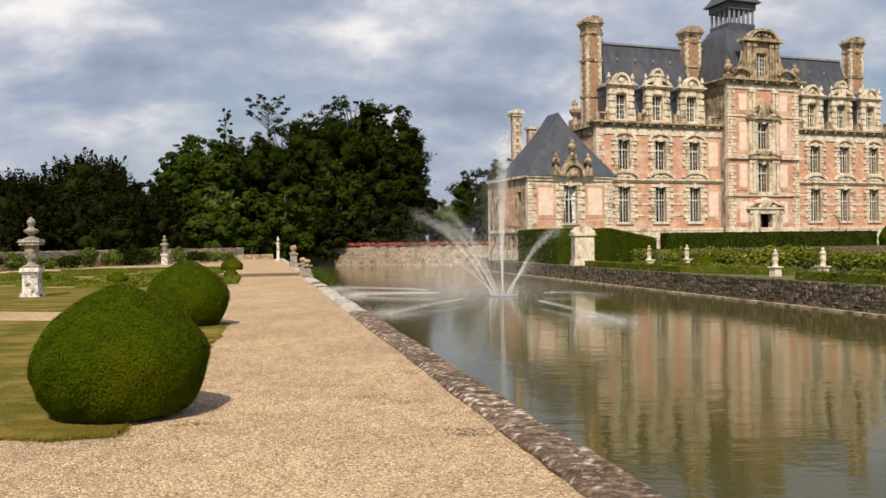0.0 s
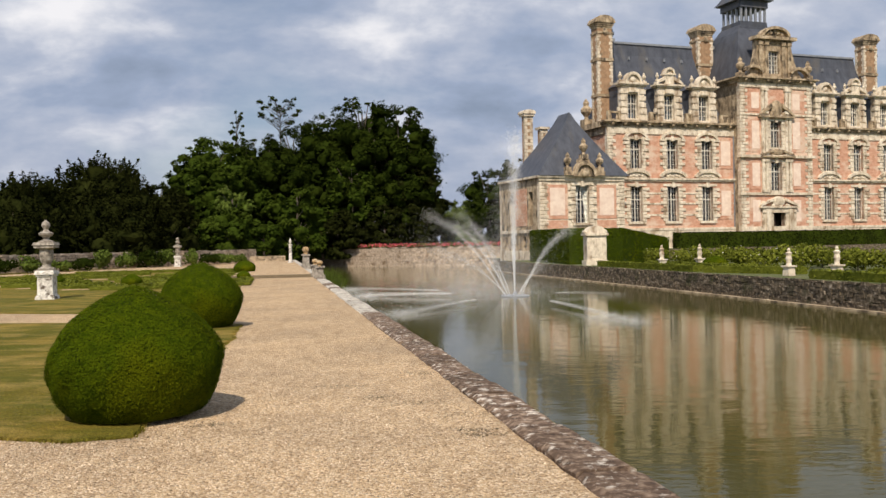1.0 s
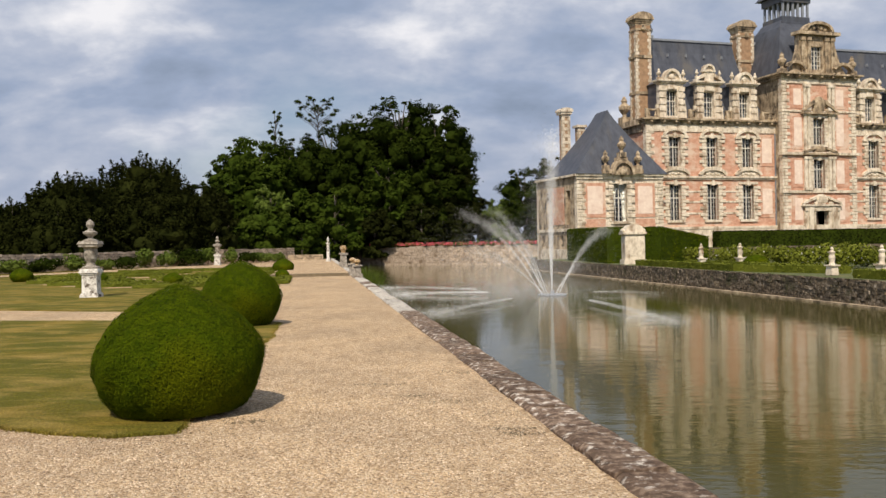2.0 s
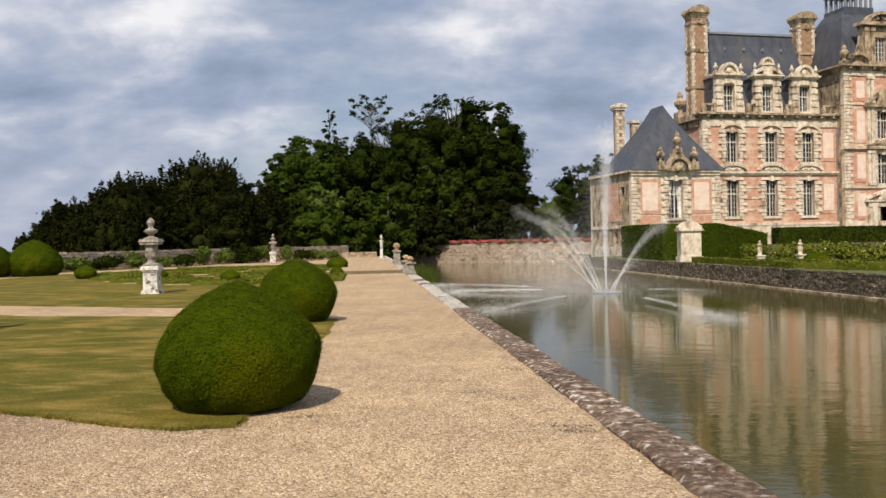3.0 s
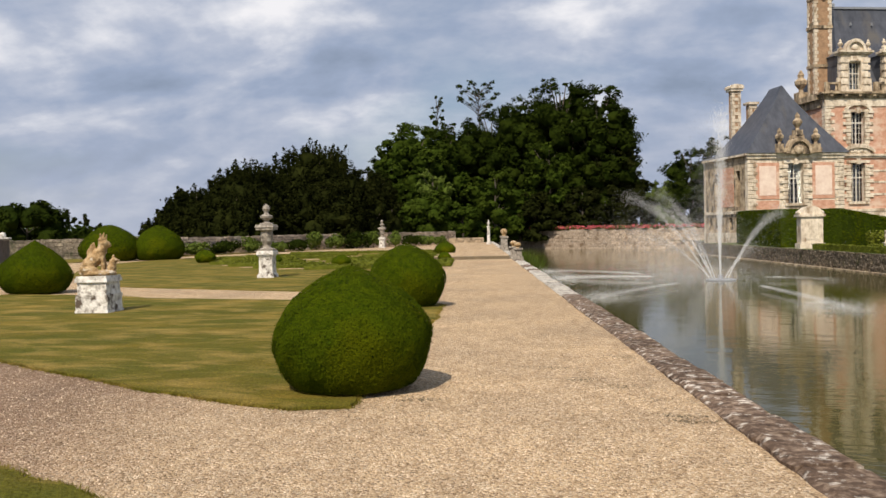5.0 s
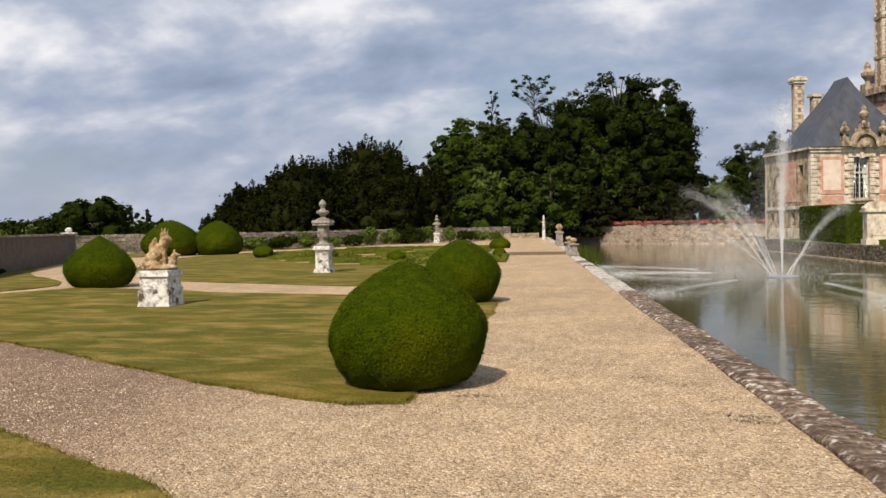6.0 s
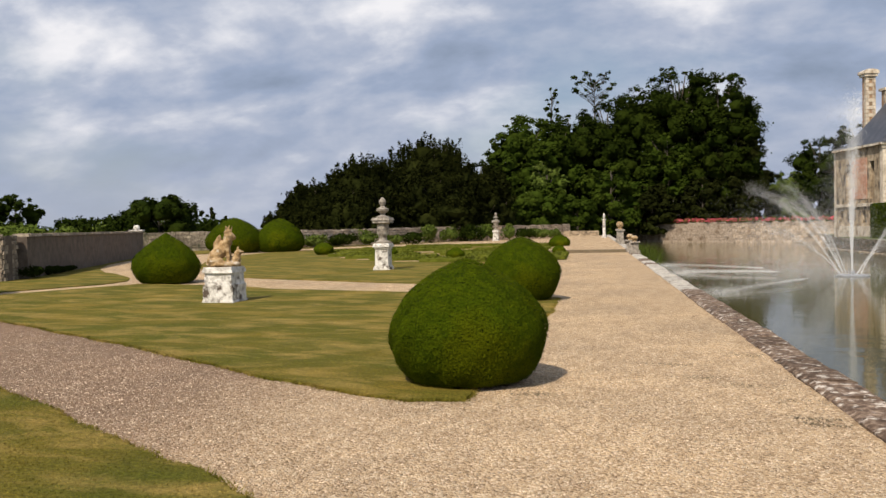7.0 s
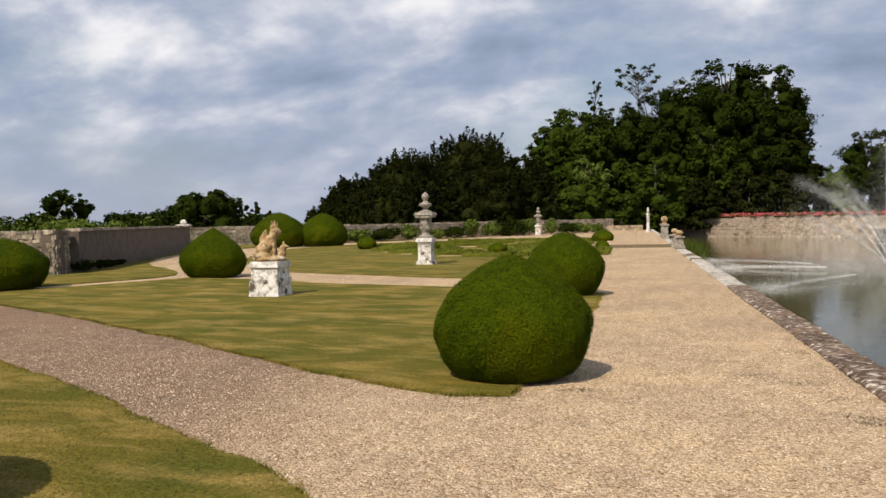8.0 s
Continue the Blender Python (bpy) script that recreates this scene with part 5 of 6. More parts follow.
for x0, x1, y0, y1, z0, z1 in ((-7.1, -6.25, 4.9, 5.7, EAVE, 15.8), (-5.1, -4.35, 5.2, 6.0, EAVE, 14.5)):
    bm = bmesh.new()
    box(bm, x0, x1, y0, y1, z0, z1 - 0.5)
    ch = part("chimney", bm, M_BRICK_OLD, low, "brick chimney with stone corner blocks")
    bm = bmesh.new()
    box(bm, x0 - 0.2, x1 + 0.2, y0 - 0.2, y1 + 0.2, z1 - 0.6, z1 - 0.35)
    if z1 > 15:                                # the taller stack has a hooded crown
        box(bm, x0 - 0.3, x1 + 0.3, y0 - 0.3, y1 + 0.3, z1 - 0.35, z1 - 0.15)
        prism(bm, arc((x0 + x1) / 2, z1 - 0.15, (x1 - x0) / 2 + 0.3, 0.25, 0, 180, 8), y0 - 0.3, y1 + 0.3)
    z, k = z0, 0
    while z < z1 - 0.8:
        for a, s in ((x0, 1), (x1, -1)):
            box(bm, *sorted((a - s * 0.05, a + s * (0.42 if k % 2 else 0.26))), y0 - 0.05, y0 + 0.3, z, z + 0.32)
        z += 0.36
        k += 1
    bmesh.ops.recalc_face_normals(bm, faces=bm.faces[:])
    part("crown", bm, M_STONE, ch)

# ---- garden things ----
def topiary(name, x, y, r, h, label, n_leaves, leaf, seed, low_widest=0.42, tip=0.0):
    """A clipped egg-shaped yew: a core coloured dark as inner shade, with a skin of small leaves."""
    rg = np.random.default_rng(seed)
    ob = empty(name, pose(x, y, 0.03), label, "topiary", group="clipped yews")

    def radius(f):
        """Half width at height f of the whole, widest low down and drawn in to a blunt top."""
        f = np.clip(f, 0, 1)
        lowr = np.sqrt(np.clip(1 - ((low_widest - f) / (low_widest + 0.18)) ** 2, 0, 1))
        up = np.clip((f - low_widest) / (1 - low_widest), 0, 1)
        highr = np.clip(1 - up ** 1.75, 0, 1) ** (0.70 + tip)
        return np.where(f < low_widest, lowr, highr)

    def bumpy(a, f):
        return 1 + 0.018 * np.sin(3 * a + seed) + 0.02 * np.sin(5 * a + 9 * f + seed) + 0.012 * np.sin(11 * a - 17 * f)
    rows, cols = 26, 40
    v, f = [], []
    for i in range(rows + 1):
        t = i / rows
        for j in range(cols):
            a = 2 * math.pi * j / cols
            rr = r * 0.965 * float(radius(t)) * float(bumpy(a, t))
            v.append((rr * math.cos(a), rr * math.sin(a), 0.02 + t * h * 0.985))
    for i in range(rows):
        for j in range(cols):
            f.append((i * cols + j, i * cols + (j + 1) % cols, (i + 1) * cols + (j + 1) % cols, (i + 1) * cols + j))
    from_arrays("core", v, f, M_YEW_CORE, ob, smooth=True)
    t = rg.uniform(0, 1, n_leaves * 3)
    keep = rg.uniform(0, 1, n_leaves * 3) < radius(t) + 0.12
    t = t[keep][:n_leaves]
    a = rg.uniform(0, 2 * math.pi, len(t))
    rr = r * radius(t) * bumpy(a, t) * (1 + rg.normal(0, 0.012, len(t)))
    p = np.stack([rr * np.cos(a), rr * np.sin(a), 0.03 + t * h + rg.normal(0, 0.008, len(t))], axis=1)
    d = 0.01
    slope = (radius(t + d) - radius(t - d)) / (2 * d) * r / h
    nrm = np.stack([np.cos(a), np.sin(a), -slope], axis=1)
    nrm /= np.linalg.norm(nrm, axis=1, keepdims=True)
    lv, lf = leaves(p, nrm, leaf, rg, tilt=0.2)
    from_arrays("foliage", lv.tolist(), lf.tolist(), M_YEW, ob)["kind"] = "stuff"
    return ob


YEW = "egg-shaped clipped green yew on the lawn"
topiary("topiary", -3.33, 9.53, 0.875, 1.32, "large egg-shaped clipped yew at the lawn corner beside gravel", 100000, 0.0135, 1, low_widest=0.41, tip=0.05)
# added out of view, only to throw a shadow onto the near lawn
topiary("topiary", -5.8, 3.5, 0.85, 1.32, "unseen clipped yew added to cast a shadow on the lawn", 20000, 0.026, 7)
topiary("topiary", -5.52, 19.6, 0.88, 1.40, YEW, 38000, 0.021, 2)
topiary("topiary", -18.9, 24.0, 1.08, 1.62, "pointed clipped yew at the corner of the lawn", 30000, 0.026, 3, low_widest=0.34, tip=0.35)
topiary("topiary", -21.85, 18.2, 1.25, 1.45, "broad rounded clipped yew near the garden wall", 30000, 0.026, 4)
topiary("topiary", -36.8, 54.2, 2.05, 2.5, "large domed clipped yew before the back wall", 16000, 0.06, 5, low_widest=0.3)
topiary("topiary", -34.0, 55.8, 1.75, 2.4, "large domed clipped yew before the back wall", 16000, 0.06, 6, low_widest=0.3)


def pedestal(bm, w, h, x=0.0, y=0.0, z=0.0):
    """A square pedestal with a base and a cap moulding."""
    for hw, a, b in ((w * 0.62, 0, 0.12), (w * 0.56, 0.12, 0.17), (w * 0.5, 0.17, 0.80), (w * 0.56, 0.80, 0.86), (w * 0.64, 0.86, 0.95), (w * 0.58, 0.95, 1.0)):
        box(bm, x - hw, x + hw, y - hw, y + hw, z + a * h, z + b * h - 0.002, 0.01)


def urn_pillar(name, x, y, turn, group):
    """A stone pillar: square pedestal, swelling shaft, urn and ball on top."""
    ob = empty(name, pose(x, y, 0.03, 0, 0, turn), "grey lichened stone pillar topped by an urn on the lawn", "pillar", group)
    bm = bmesh.new()
    pedestal(bm, 0.54, 1.05)
    part("pedestal", bm, M_WHITE_STONE, ob)
    bm = bmesh.new()
    lathe(bm, [(0.30, 1.04), (0.31, 1.12), (0.17, 1.17), (0.14, 1.26), (0.22, 1.42), (0.25, 1.62), (0.23, 1.80), (0.30, 1.86)], 14)
    box(bm, -0.34, 0.34, -0.34, 0.34, 1.86, 1.96)
    box(bm, -0.38, 0.38, -0.38, 0.38, 1.96, 2.07, 0.05)
    bmesh.ops.recalc_face_normals(bm, faces=bm.faces[:])
    part("shaft", bm, M_URN, ob)
    bm = bmesh.new()
    lathe(bm, [(0.26, 2.04), (0.27, 2.10), (0.10, 2.17), (0.09, 2.22), (0.24, 2.33), (0.26, 2.40), (0.12, 2.47), (0.08, 2.53), (0.12, 2.60), (0.15, 2.68), (0.13, 2.77), (0.05, 2.84), (0.03, 2.88)], 14)
    part("urn", bm, M_URN, ob)
    return ob


urn_pillar("urn_pillar", -14.6, 31.8, 8, "urn pillars")
urn_pillar("urn_pillar", -26.6, 85.4, 8, "urn pillars")

# weathered animal group on a white pedestal: one plain rough mesh on it
ped = empty("pedestal", pose(-12.42, 17.95, 0.03, 0, 0, 8), "white lichened square stone pedestal on the lawn", "pedestal")
bm = bmesh.new()
for hw, z0, z1 in ((0.40, 0.0, 0.06), (0.38, 0.06, 0.42), (0.345, 0.42, 0.70), (0.385, 0.70, 0.79), (0.36, 0.79, 0.84)):
    box(bm, -hw, hw, -hw, hw, z0, z1 - 0.002, 0.006)
bmesh.ops.subdivide_edges(bm, edges=bm.edges[:], cuts=3, use_grid_fill=True)
for v in bm.verts:                            # chipped, uneven blocks
    v.co += Vector((noise.noise(v.co * 6), noise.noise(v.co * 6 + Vector((4, 0, 0))), 0)) * 0.022
part("block", bm, M_WHITE_STONE, ped)


def statue_group():
    """A seated beast with raised head and a smaller one before it, melted into one worn mass."""
    bm = bmesh.new()
    blobs = [((0.0, 0, 0.05), (0.42, 0.36, 0.08)), ((-0.27, 0, 0.17), (0.13, 0.2, 0.12)), ((-0.20, 0, 0.26), (0.17, 0.19, 0.15)), ((-0.08, 0, 0.36), (0.16, 0.16, 0.16)), ((0.02, 0, 0.48), (0.13, 0.14, 0.16)), ((0.09, 0, 0.60), (0.11, 0.12, 0.14)),
             ((0.12, 0.08, 0.25), (0.05, 0.05, 0.24)), ((0.10, -0.09, 0.25), (0.05, 0.05, 0.24)), ((0.14, -0.1, 0.06), (0.09, 0.06, 0.05)), ((0.13, 0, 0.73), (0.12, 0.11, 0.11)), ((0.20, 0, 0.69), (0.08, 0.07, 0.06)), ((0.10, 0, 0.82), (0.09, 0.09, 0.06)),
             ((0.07, 0, 0.90), (0.022, 0.03, 0.09)), ((0.13, 0.03, 0.90), (0.022, 0.03, 0.10)), ((0.19, -0.02, 0.88), (0.02, 0.03, 0.07)), ((-0.14, 0.04, 0.52), (0.07, 0.05, 0.20)), ((-0.19, 0.04, 0.42), (0.06, 0.05, 0.22)), ((-0.09, 0.04, 0.64), (0.05, 0.04, 0.14)),
             ((0.27, 0, 0.14), (0.12, 0.13, 0.13)), ((0.30, 0.02, 0.26), (0.09, 0.09, 0.11)), ((0.36, 0, 0.34), (0.09, 0.08, 0.07)), ((0.43, 0, 0.33), (0.06, 0.05, 0.04)), ((0.33, 0.05, 0.42), (0.03, 0.03, 0.05)), ((-0.34, 0.08, 0.10), (0.09, 0.09, 0.07)), ((-0.2, -0.17, 0.13), (0.2, 0.08, 0.09))]
    for c, r_ in blobs:
        ball(bm, *c, *r_, 14)
    for v in bm.verts:
        v.co += Vector((noise.noise(v.co * 9), noise.noise(v.co * 9 + Vector((5, 0, 0))), noise.noise(v.co * 9 + Vector((0, 5, 0))))) * 0.03
    return bm


st = part("stone_statue", statue_group(), M_MOSS, smooth=True)
fuse = st.modifiers.new("fuse", "REMESH")
fuse.mode, fuse.voxel_size, fuse.use_smooth_shade = "VOXEL", 0.016, True
st.matrix_basis = pose(-12.42, 17.95, 0.868, 0, 0, 36)
tagged(st, "worn lichen-stained stone statue of animals on pedestal", "statue")


# ---- hedges and shrubs ----
def hedge(name, x0, y0, x1, y1, width, z0, h0, h1, mat, label, seed, leaf=0.06, density=260, category="hedge", round_top=0.0):
    """A clipped hedge from one point to another: core block and leaf skin."""
    rg = np.random.default_rng(seed)
    L = math.hypot(x1 - x0, y1 - y0)
    ob = empty(name, pose(x0, y0, z0, 0, 0, math.degrees(math.atan2(y1 - y0, x1 - x0))), label, category)
    bm = bmesh.new()
    n = max(2, int(L / 0.8))
    rings = []
    for k in range(n + 1):
        f = k / n
        h = h0 + (h1 - h0) * f + 0.02 * math.sin(k * 2.3)
        w = width / 2 + 0.02 * math.sin(k * 1.7)
        c = round_top
        rings.append([bm.verts.new(p) for p in ((L * f, -w, 0), (L * f, -w, h * (1 - c)), (L * f, -w * (1 - c), h), (L * f, w * (1 - c), h), (L * f, w, h * (1 - c)), (L * f, w, 0))])
    for a, b in zip(rings, rings[1:]):
        for k in range(5):
            bm.faces.new((a[k], b[k], b[k + 1], a[k + 1]))
    bm.faces.new(rings[0])
    bm.faces.new(rings[-1][::-1])
    bmesh.ops.recalc_face_normals(bm, faces=bm.faces[:])
    # all but box hedges take the core colour with inner shade in it
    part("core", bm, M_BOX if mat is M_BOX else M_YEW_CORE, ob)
    hm = (h0 + h1) / 2
    area = L * (2 * hm + width)
    n = int(area * density)
    x = rg.uniform(0, L, n)
    h = h0 + (h1 - h0) * x / L
    side = rg.uniform(0, 2 * hm + width, n)
    y = np.where(side < hm, -width / 2, np.where(side < 2 * hm, width / 2, rg.uniform(-width / 2, width / 2, n)))
    z = np.where(side < 2 * hm, rg.uniform(0, 1, n) * h, h)
    nx = np.zeros(n)
    ny = np.where(side < hm, -1.0, np.where(side < 2 * hm, 1.0, 0.0))
    nz = np.where(side < 2 * hm, 0.0, 1.0)
    ends = rg.uniform(0, 1, n) < (2 * width * hm) / (area + 2 * width * hm)
    which = rg.uniform(0, 1, n) < 0.5
    x = np.where(ends, np.where(which, 0.0, L), x)
    y = np.where(ends, rg.uniform(-width / 2, width / 2, n), y)
    z = np.where(ends, rg.uniform(0, 1, n) * np.where(which, h0, h1), z)
    nx = np.where(ends, np.where(which, -1.0, 1.0), nx)
    ny, nz = np.where(ends, 0.0, ny), np.where(ends, 0.0, nz)
    p = np.stack([x, y, z], 1) + rg.normal(0, leaf * 0.35, (n, 3))
    p[:, 2] = np.maximum(p[:, 2], 0.01)
    lv, lf = leaves(p, np.stack([nx, ny, nz], 1), leaf, rg, tilt=0.5)
    from_arrays("foliage", lv.tolist(), lf.tolist(), mat, ob)["kind"] = "stuff"
    return ob


def shrub(name, x, y, z, r, h, mat, label, seed, leaf=0.1, n=1500, category="shrub", flowers=None, group=""):
    """A loose shrub of several leafy clumps on short stems."""
    rg = np.random.default_rng(seed)
    rr = random.Random(seed)
    ob = empty(name, pose(x, y, z), label, category, group)
    bm = bmesh.new()
    lathe(bm, [(0.05, -0.05), (0.03, h * 0.2), (0.012, h * 0.6)], 6)
    part("stem", bm, M_BARK, ob)
    pts, nrm = [], []
    for k in range(9):
        a, q = rr.uniform(0, 6.28), r * math.sqrt(rr.random()) * 0.7
        s = r * rr.uniform(0.35, 0.55)
        c = np.array([q * math.cos(a), q * math.sin(a), max(s * 0.7, h * rr.uniform(0.35, 0.8))])
        d = rg.normal(0, 1, (n // 9, 3))
        d /= np.linalg.norm(d, axis=1, keepdims=True)
        pts.append(c + d * s * np.array([1, 1, min(1.2, 0.8 * h / r)]) * rg.uniform(0.6, 1.05, (n // 9, 1)))
        nrm.append(d)
    p, nn = np.concatenate(pts), np.concatenate(nrm)
    p[:, 2] = np.clip(p[:, 2], 0.03, None)
    lv, lf = leaves(p, nn, leaf, rg)
    from_arrays("foliage", lv.tolist(), lf.tolist(), mat, ob)["kind"] = "stuff"
    if flowers:
        top = p[p[:, 2] > h * 0.35]
        pick = top[rg.choice(len(top), min(len(top), flowers[1]), replace=False)]
        lv, lf = leaves(pick + np.array([0, 0, 0.02]), np.tile(np.array([0, -0.6, 0.6]), (len(pick), 1)), flowers[2], rg, tilt=0.8, long=1.0)
        from_arrays("blossom", lv.tolist(), lf.tolist(), flowers[0], ob)["kind"] = "stuff"
    return ob


# box parterre: low hedges in broken rows and scrolls, in the garden frame
def bed_hedge(v0, u0, v1, u1, seed, w=0.6, h=0.16):
    a, b = guv(v0, u0), guv(v1, u1)
    return hedge("box_hedge", a.x, a.y, b.x, b.y, w, 0.03, h, h, M_BOX, "low clipped box hedge in the parterre", seed, leaf=0.07, density=200)


k = 100
for u, spans in ((41.0, ((-10.5, -7.4), (-6.4, -4.8))), (43.4, ((-13.5, -9.4), (-8.2, -4.4))), (46.4, ((-15.6, -10.6), (-9.2, -4.2))), (49.8, ((-17.6, -12.2), (-11.0, -6.2))), (53.6, ((-18.2, -13.4), (-12.0, -4.4))), (58, ((-19.4, -12), (-10.0, -4.6))), (63, ((-19, -11), (-9.4, -4.6))), (69, ((-17, -8.5), (-7.5, -4.8)))):
    for v0, v1 in spans:
        bed_hedge(v0, u, v1, u, k)
        k += 1
for v, spans in ((-4.1, ((42, 48.5),)), (-19.6, ((54.5, 60),)), (-13.0, ((46, 49),)), (-8.7, ((43, 50),))):
    for u0, u1 in spans:
        bed_hedge(v, u0, v, u1, k)
        k += 1
for v, u, r in ((-19.0, 53.3, 0.6), (-4.3, 49.5, 0.35), (-9.2, 43.5, 0.45), (-4.6, 60.5, 0.7), (-13.5, 47.5, 0.45)):
    c = guv(v, u)
    topiary("box_ball", c.x, c.y, r, r * 1.25, "small rounded clipped box ball in the parterre", 3500, 0.06, 40 + k)
    k += 1
# pale gravel strips between the parterre's rows
bm = bmesh.new()
for u, v0, v1, w in ((42.2, -12, -4.6, 0.5), (44.9, -14.6, -4.6, 0.6), (48.0, -16.4, -4.4, 0.7), (51.8, -18, -4.6, 0.8), (55.8, -19, -4.8, 0.9), (60.5, -19, -4.8, 0.9)):
    box(bm, v0, v1, u - w / 2, u + w / 2, 0.0, 0.042)
ob = part("parterre_gravel", bm, M_GRAVEL)
ob.matrix_basis = G
tagged(ob, "narrow pale gravel strips between the box hedges", "path", kind="structure")

# ---- walls round the garden ----
def plain_wall(name, label, p0, p1, h, thick, mat, cap=True, stones=True, seed=1, size=0.4):
    ob = rubble_wall(name, label, p0, p1, h, 0.0, mat, size, thick=thick, face=1.0, core=M_WALL_RENDER, seed=seed, top_rough=0.07) if stones else None
    if ob is None:
        p0, p1 = Vector((*p0, 0)), Vector((*p1, 0))
        run = p1 - p0
        ob = empty(name, Matrix.Translation(p0) @ Matrix.Rotation(math.atan2(run.y, run.x), 4, "Z"), label, "wall", kind="structure")
        bm = bmesh.new()
        box(bm, 0, run.length, 0, thick, 0, h)
        part("wall_core", bm, mat, ob)
        if cap:
            bm = bmesh.new()
            x = 0.0
            r = random.Random(seed)
            while x < run.length:
                w = r.uniform(0.5, 0.9)
                box(bm, x, min(x + w - 0.02, run.length), -0.07, thick + 0.07, h, h + 0.09 + r.uniform(0, 0.03), 0.02)
                x += w
            part("coping", bm, M_RUBBLE, ob)
    return ob


plain_wall("wall_side", "long grey-brown rendered garden wall with stone coping", (-39.7, 47.1), (-26.7, 25.1), 1.62, 0.45, M_WALL_RENDER, stones=False, seed=3)
plain_wall("wall_corner", "rough rubble stone garden wall", (-37, 21.0), (-26.0, 23.9), 1.66, 0.6, M_RUBBLE, seed=4, size=0.26)
plain_wall("wall_corner_end", "rough rubble stone wall end", (-26.0, 23.9), (-26.5, 25.0), 1.66, 0.5, M_RUBBLE, seed=5, size=0.26)
plain_wall("wall_back", "low pale rubble wall behind the garden", (-52, 52), (-38.5, 64.5), 1.55, 0.6, M_RUBBLE, seed=6)
plain_wall("wall_back_middle", "low rubble wall with climbing plants", (-38.5, 64.5), (-31.5, 84), 1.5, 0.6, M_RUBBLE_PALE, seed=7)
plain_wall("wall_back_far", "low rubble wall with climbing plants", (-31.5, 84), (-22.6, 102), 1.5, 0.6, M_RUBBLE_PALE, seed=8)
pier = empty("gate_pier", pose(-40.1, 47.7, 0, 0, 0, 30), "stone gate pier with white cap at the wall end", "pier")
bm = bmesh.new()
box(bm, -0.35, 0.35, -0.35, 0.35, 0, 1.7)
part("shaft", bm, M_RUBBLE, pier)
bm = bmesh.new()
box(bm, -0.45, 0.45, -0.45, 0.45, 1.7, 1.82)
ball(bm, 0, 0, 1.95, 0.22, 0.22, 0.2, 10)
part("cap", bm, M_WHITE_STONE, pier)

# shrubs before the back wall
rs = random.Random(31)
for k in range(15):
    f = k / 14
    a = Vector((-39.0, 61.0)).lerp(Vector((-23.4, 97.0)), f) + Vector((-0.9, 0.4))
    shrub("wall_shrub", a.x + 0.9 + rs.uniform(-0.4, 0.4), a.y - 0.4, 0.03, rs.uniform(0.9, 1.6), rs.uniform(0.9, 1.7), M_LEAF_PALE if k % 3 else M_LEAF, "green shrub growing before the low wall", 300 + k, leaf=0.16, n=900, group="wall shrubs")

for k in range(6):
    f = k / 5
    shrub("wall_foot_plant", -26.5 - 2.9 * f, 25.6 + 4.9 * f, 0.03, 0.55 - 0.2 * f, 0.42 - 0.2 * f, M_LEAF, "low dark green growth at the foot of the wall", 330 + k, leaf=0.07, n=900, group="growth at the wall's foot")

# ---- far end of the path ----
def tall_post(x, y):
    ob = empty("stone_post", pose(x, y, 0.15), "slim white stone post with a ball finial", "post")
    bm = bmesh.new()
    box(bm, -0.22, 0.22, -0.22, 0.22, 0, 0.25)
    box(bm, -0.14, 0.14, -0.14, 0.14, 0.25, 1.75, 0.02)
    box(bm, -0.19, 0.19, -0.19, 0.19, 1.75, 1.87)
    part("shaft", bm, M_WHITE_STONE, ob)
    bm = bmesh.new()
    lathe(bm, [(0.10, 1.87), (0.06, 1.95), (0.13, 2.1), (0.14, 2.2), (0.08, 2.33), (0.03, 2.5)], 12)
    part("finial", bm, M_WHITE_STONE, ob)


tall_post(-15.9, 87.4)
bm = bmesh.new()
for k in range(4):
    box(bm, -5.4, -1.4, 101 + 0.36 * k, 103.2, 0.15 + 0.15 * k, 0.3 + 0.15 * k - 0.003)
ob = part("garden_steps", bm, M_STONE_OLD_SHADED)
ob.matrix_basis = G
tagged(ob, "brown worn stone steps at the path's end", "steps", kind="structure")


def ball_post(v, u, h):
    c = guv(v, u)
    ob = empty("low_post", pose(c.x, c.y, 0.0, 0, 0, 11.4), "low stone post with a round top beside the step", "post", group="posts by the step")
    bm = bmesh.new()
    box(bm, -0.28, 0.28, -0.28, 0.28, -0.1, h * 0.2)
    box(bm, -0.2, 0.2, -0.2, 0.2, h * 0.2, h * 0.6, 0.02)
    box(bm, -0.27, 0.27, -0.27, 0.27, h * 0.6, h * 0.68)
    part("shaft", bm, M_URN, ob)
    bm = bmesh.new()
    lathe(bm, [(0.12, h * 0.68), (0.09, h * 0.72), (0.2, h * 0.84), (0.17, h * 0.94), (0.05, h)], 12)
    part("finial", bm, M_MOSS, ob)


for v, u, h in ((-0.35, 51.6, 1.05), (0.25 - 0.5, 48.5, 1.0), (-0.3, 66.0, 1.75), (-0.3, 69.5, 1.75)):
    ball_post(v, u, h)
c = guv(0.9, 60)
reeds = empty("reeds", pose(c.x, c.y, WATER_Z), "clump of green reeds at the moat edge", "reeds")
rr = np.random.default_rng(5)
n = 900
foot = rr.normal(0, 1, (n, 2)) * np.array([0.5, 0.7])
tip = foot * 1.25 + rr.normal(0, 0.16, (n, 2))
tall = rr.uniform(0.7, 1.55, n) * np.exp(-0.25 * (foot ** 2).sum(axis=1))
wide = rr.normal(0, 0.018, (n, 2))
rv = np.stack([np.column_stack([foot - wide, np.full(n, -0.1)]), np.column_stack([foot + wide, np.full(n, -0.1)]), np.column_stack([tip, tall])], axis=1).reshape(-1, 3)
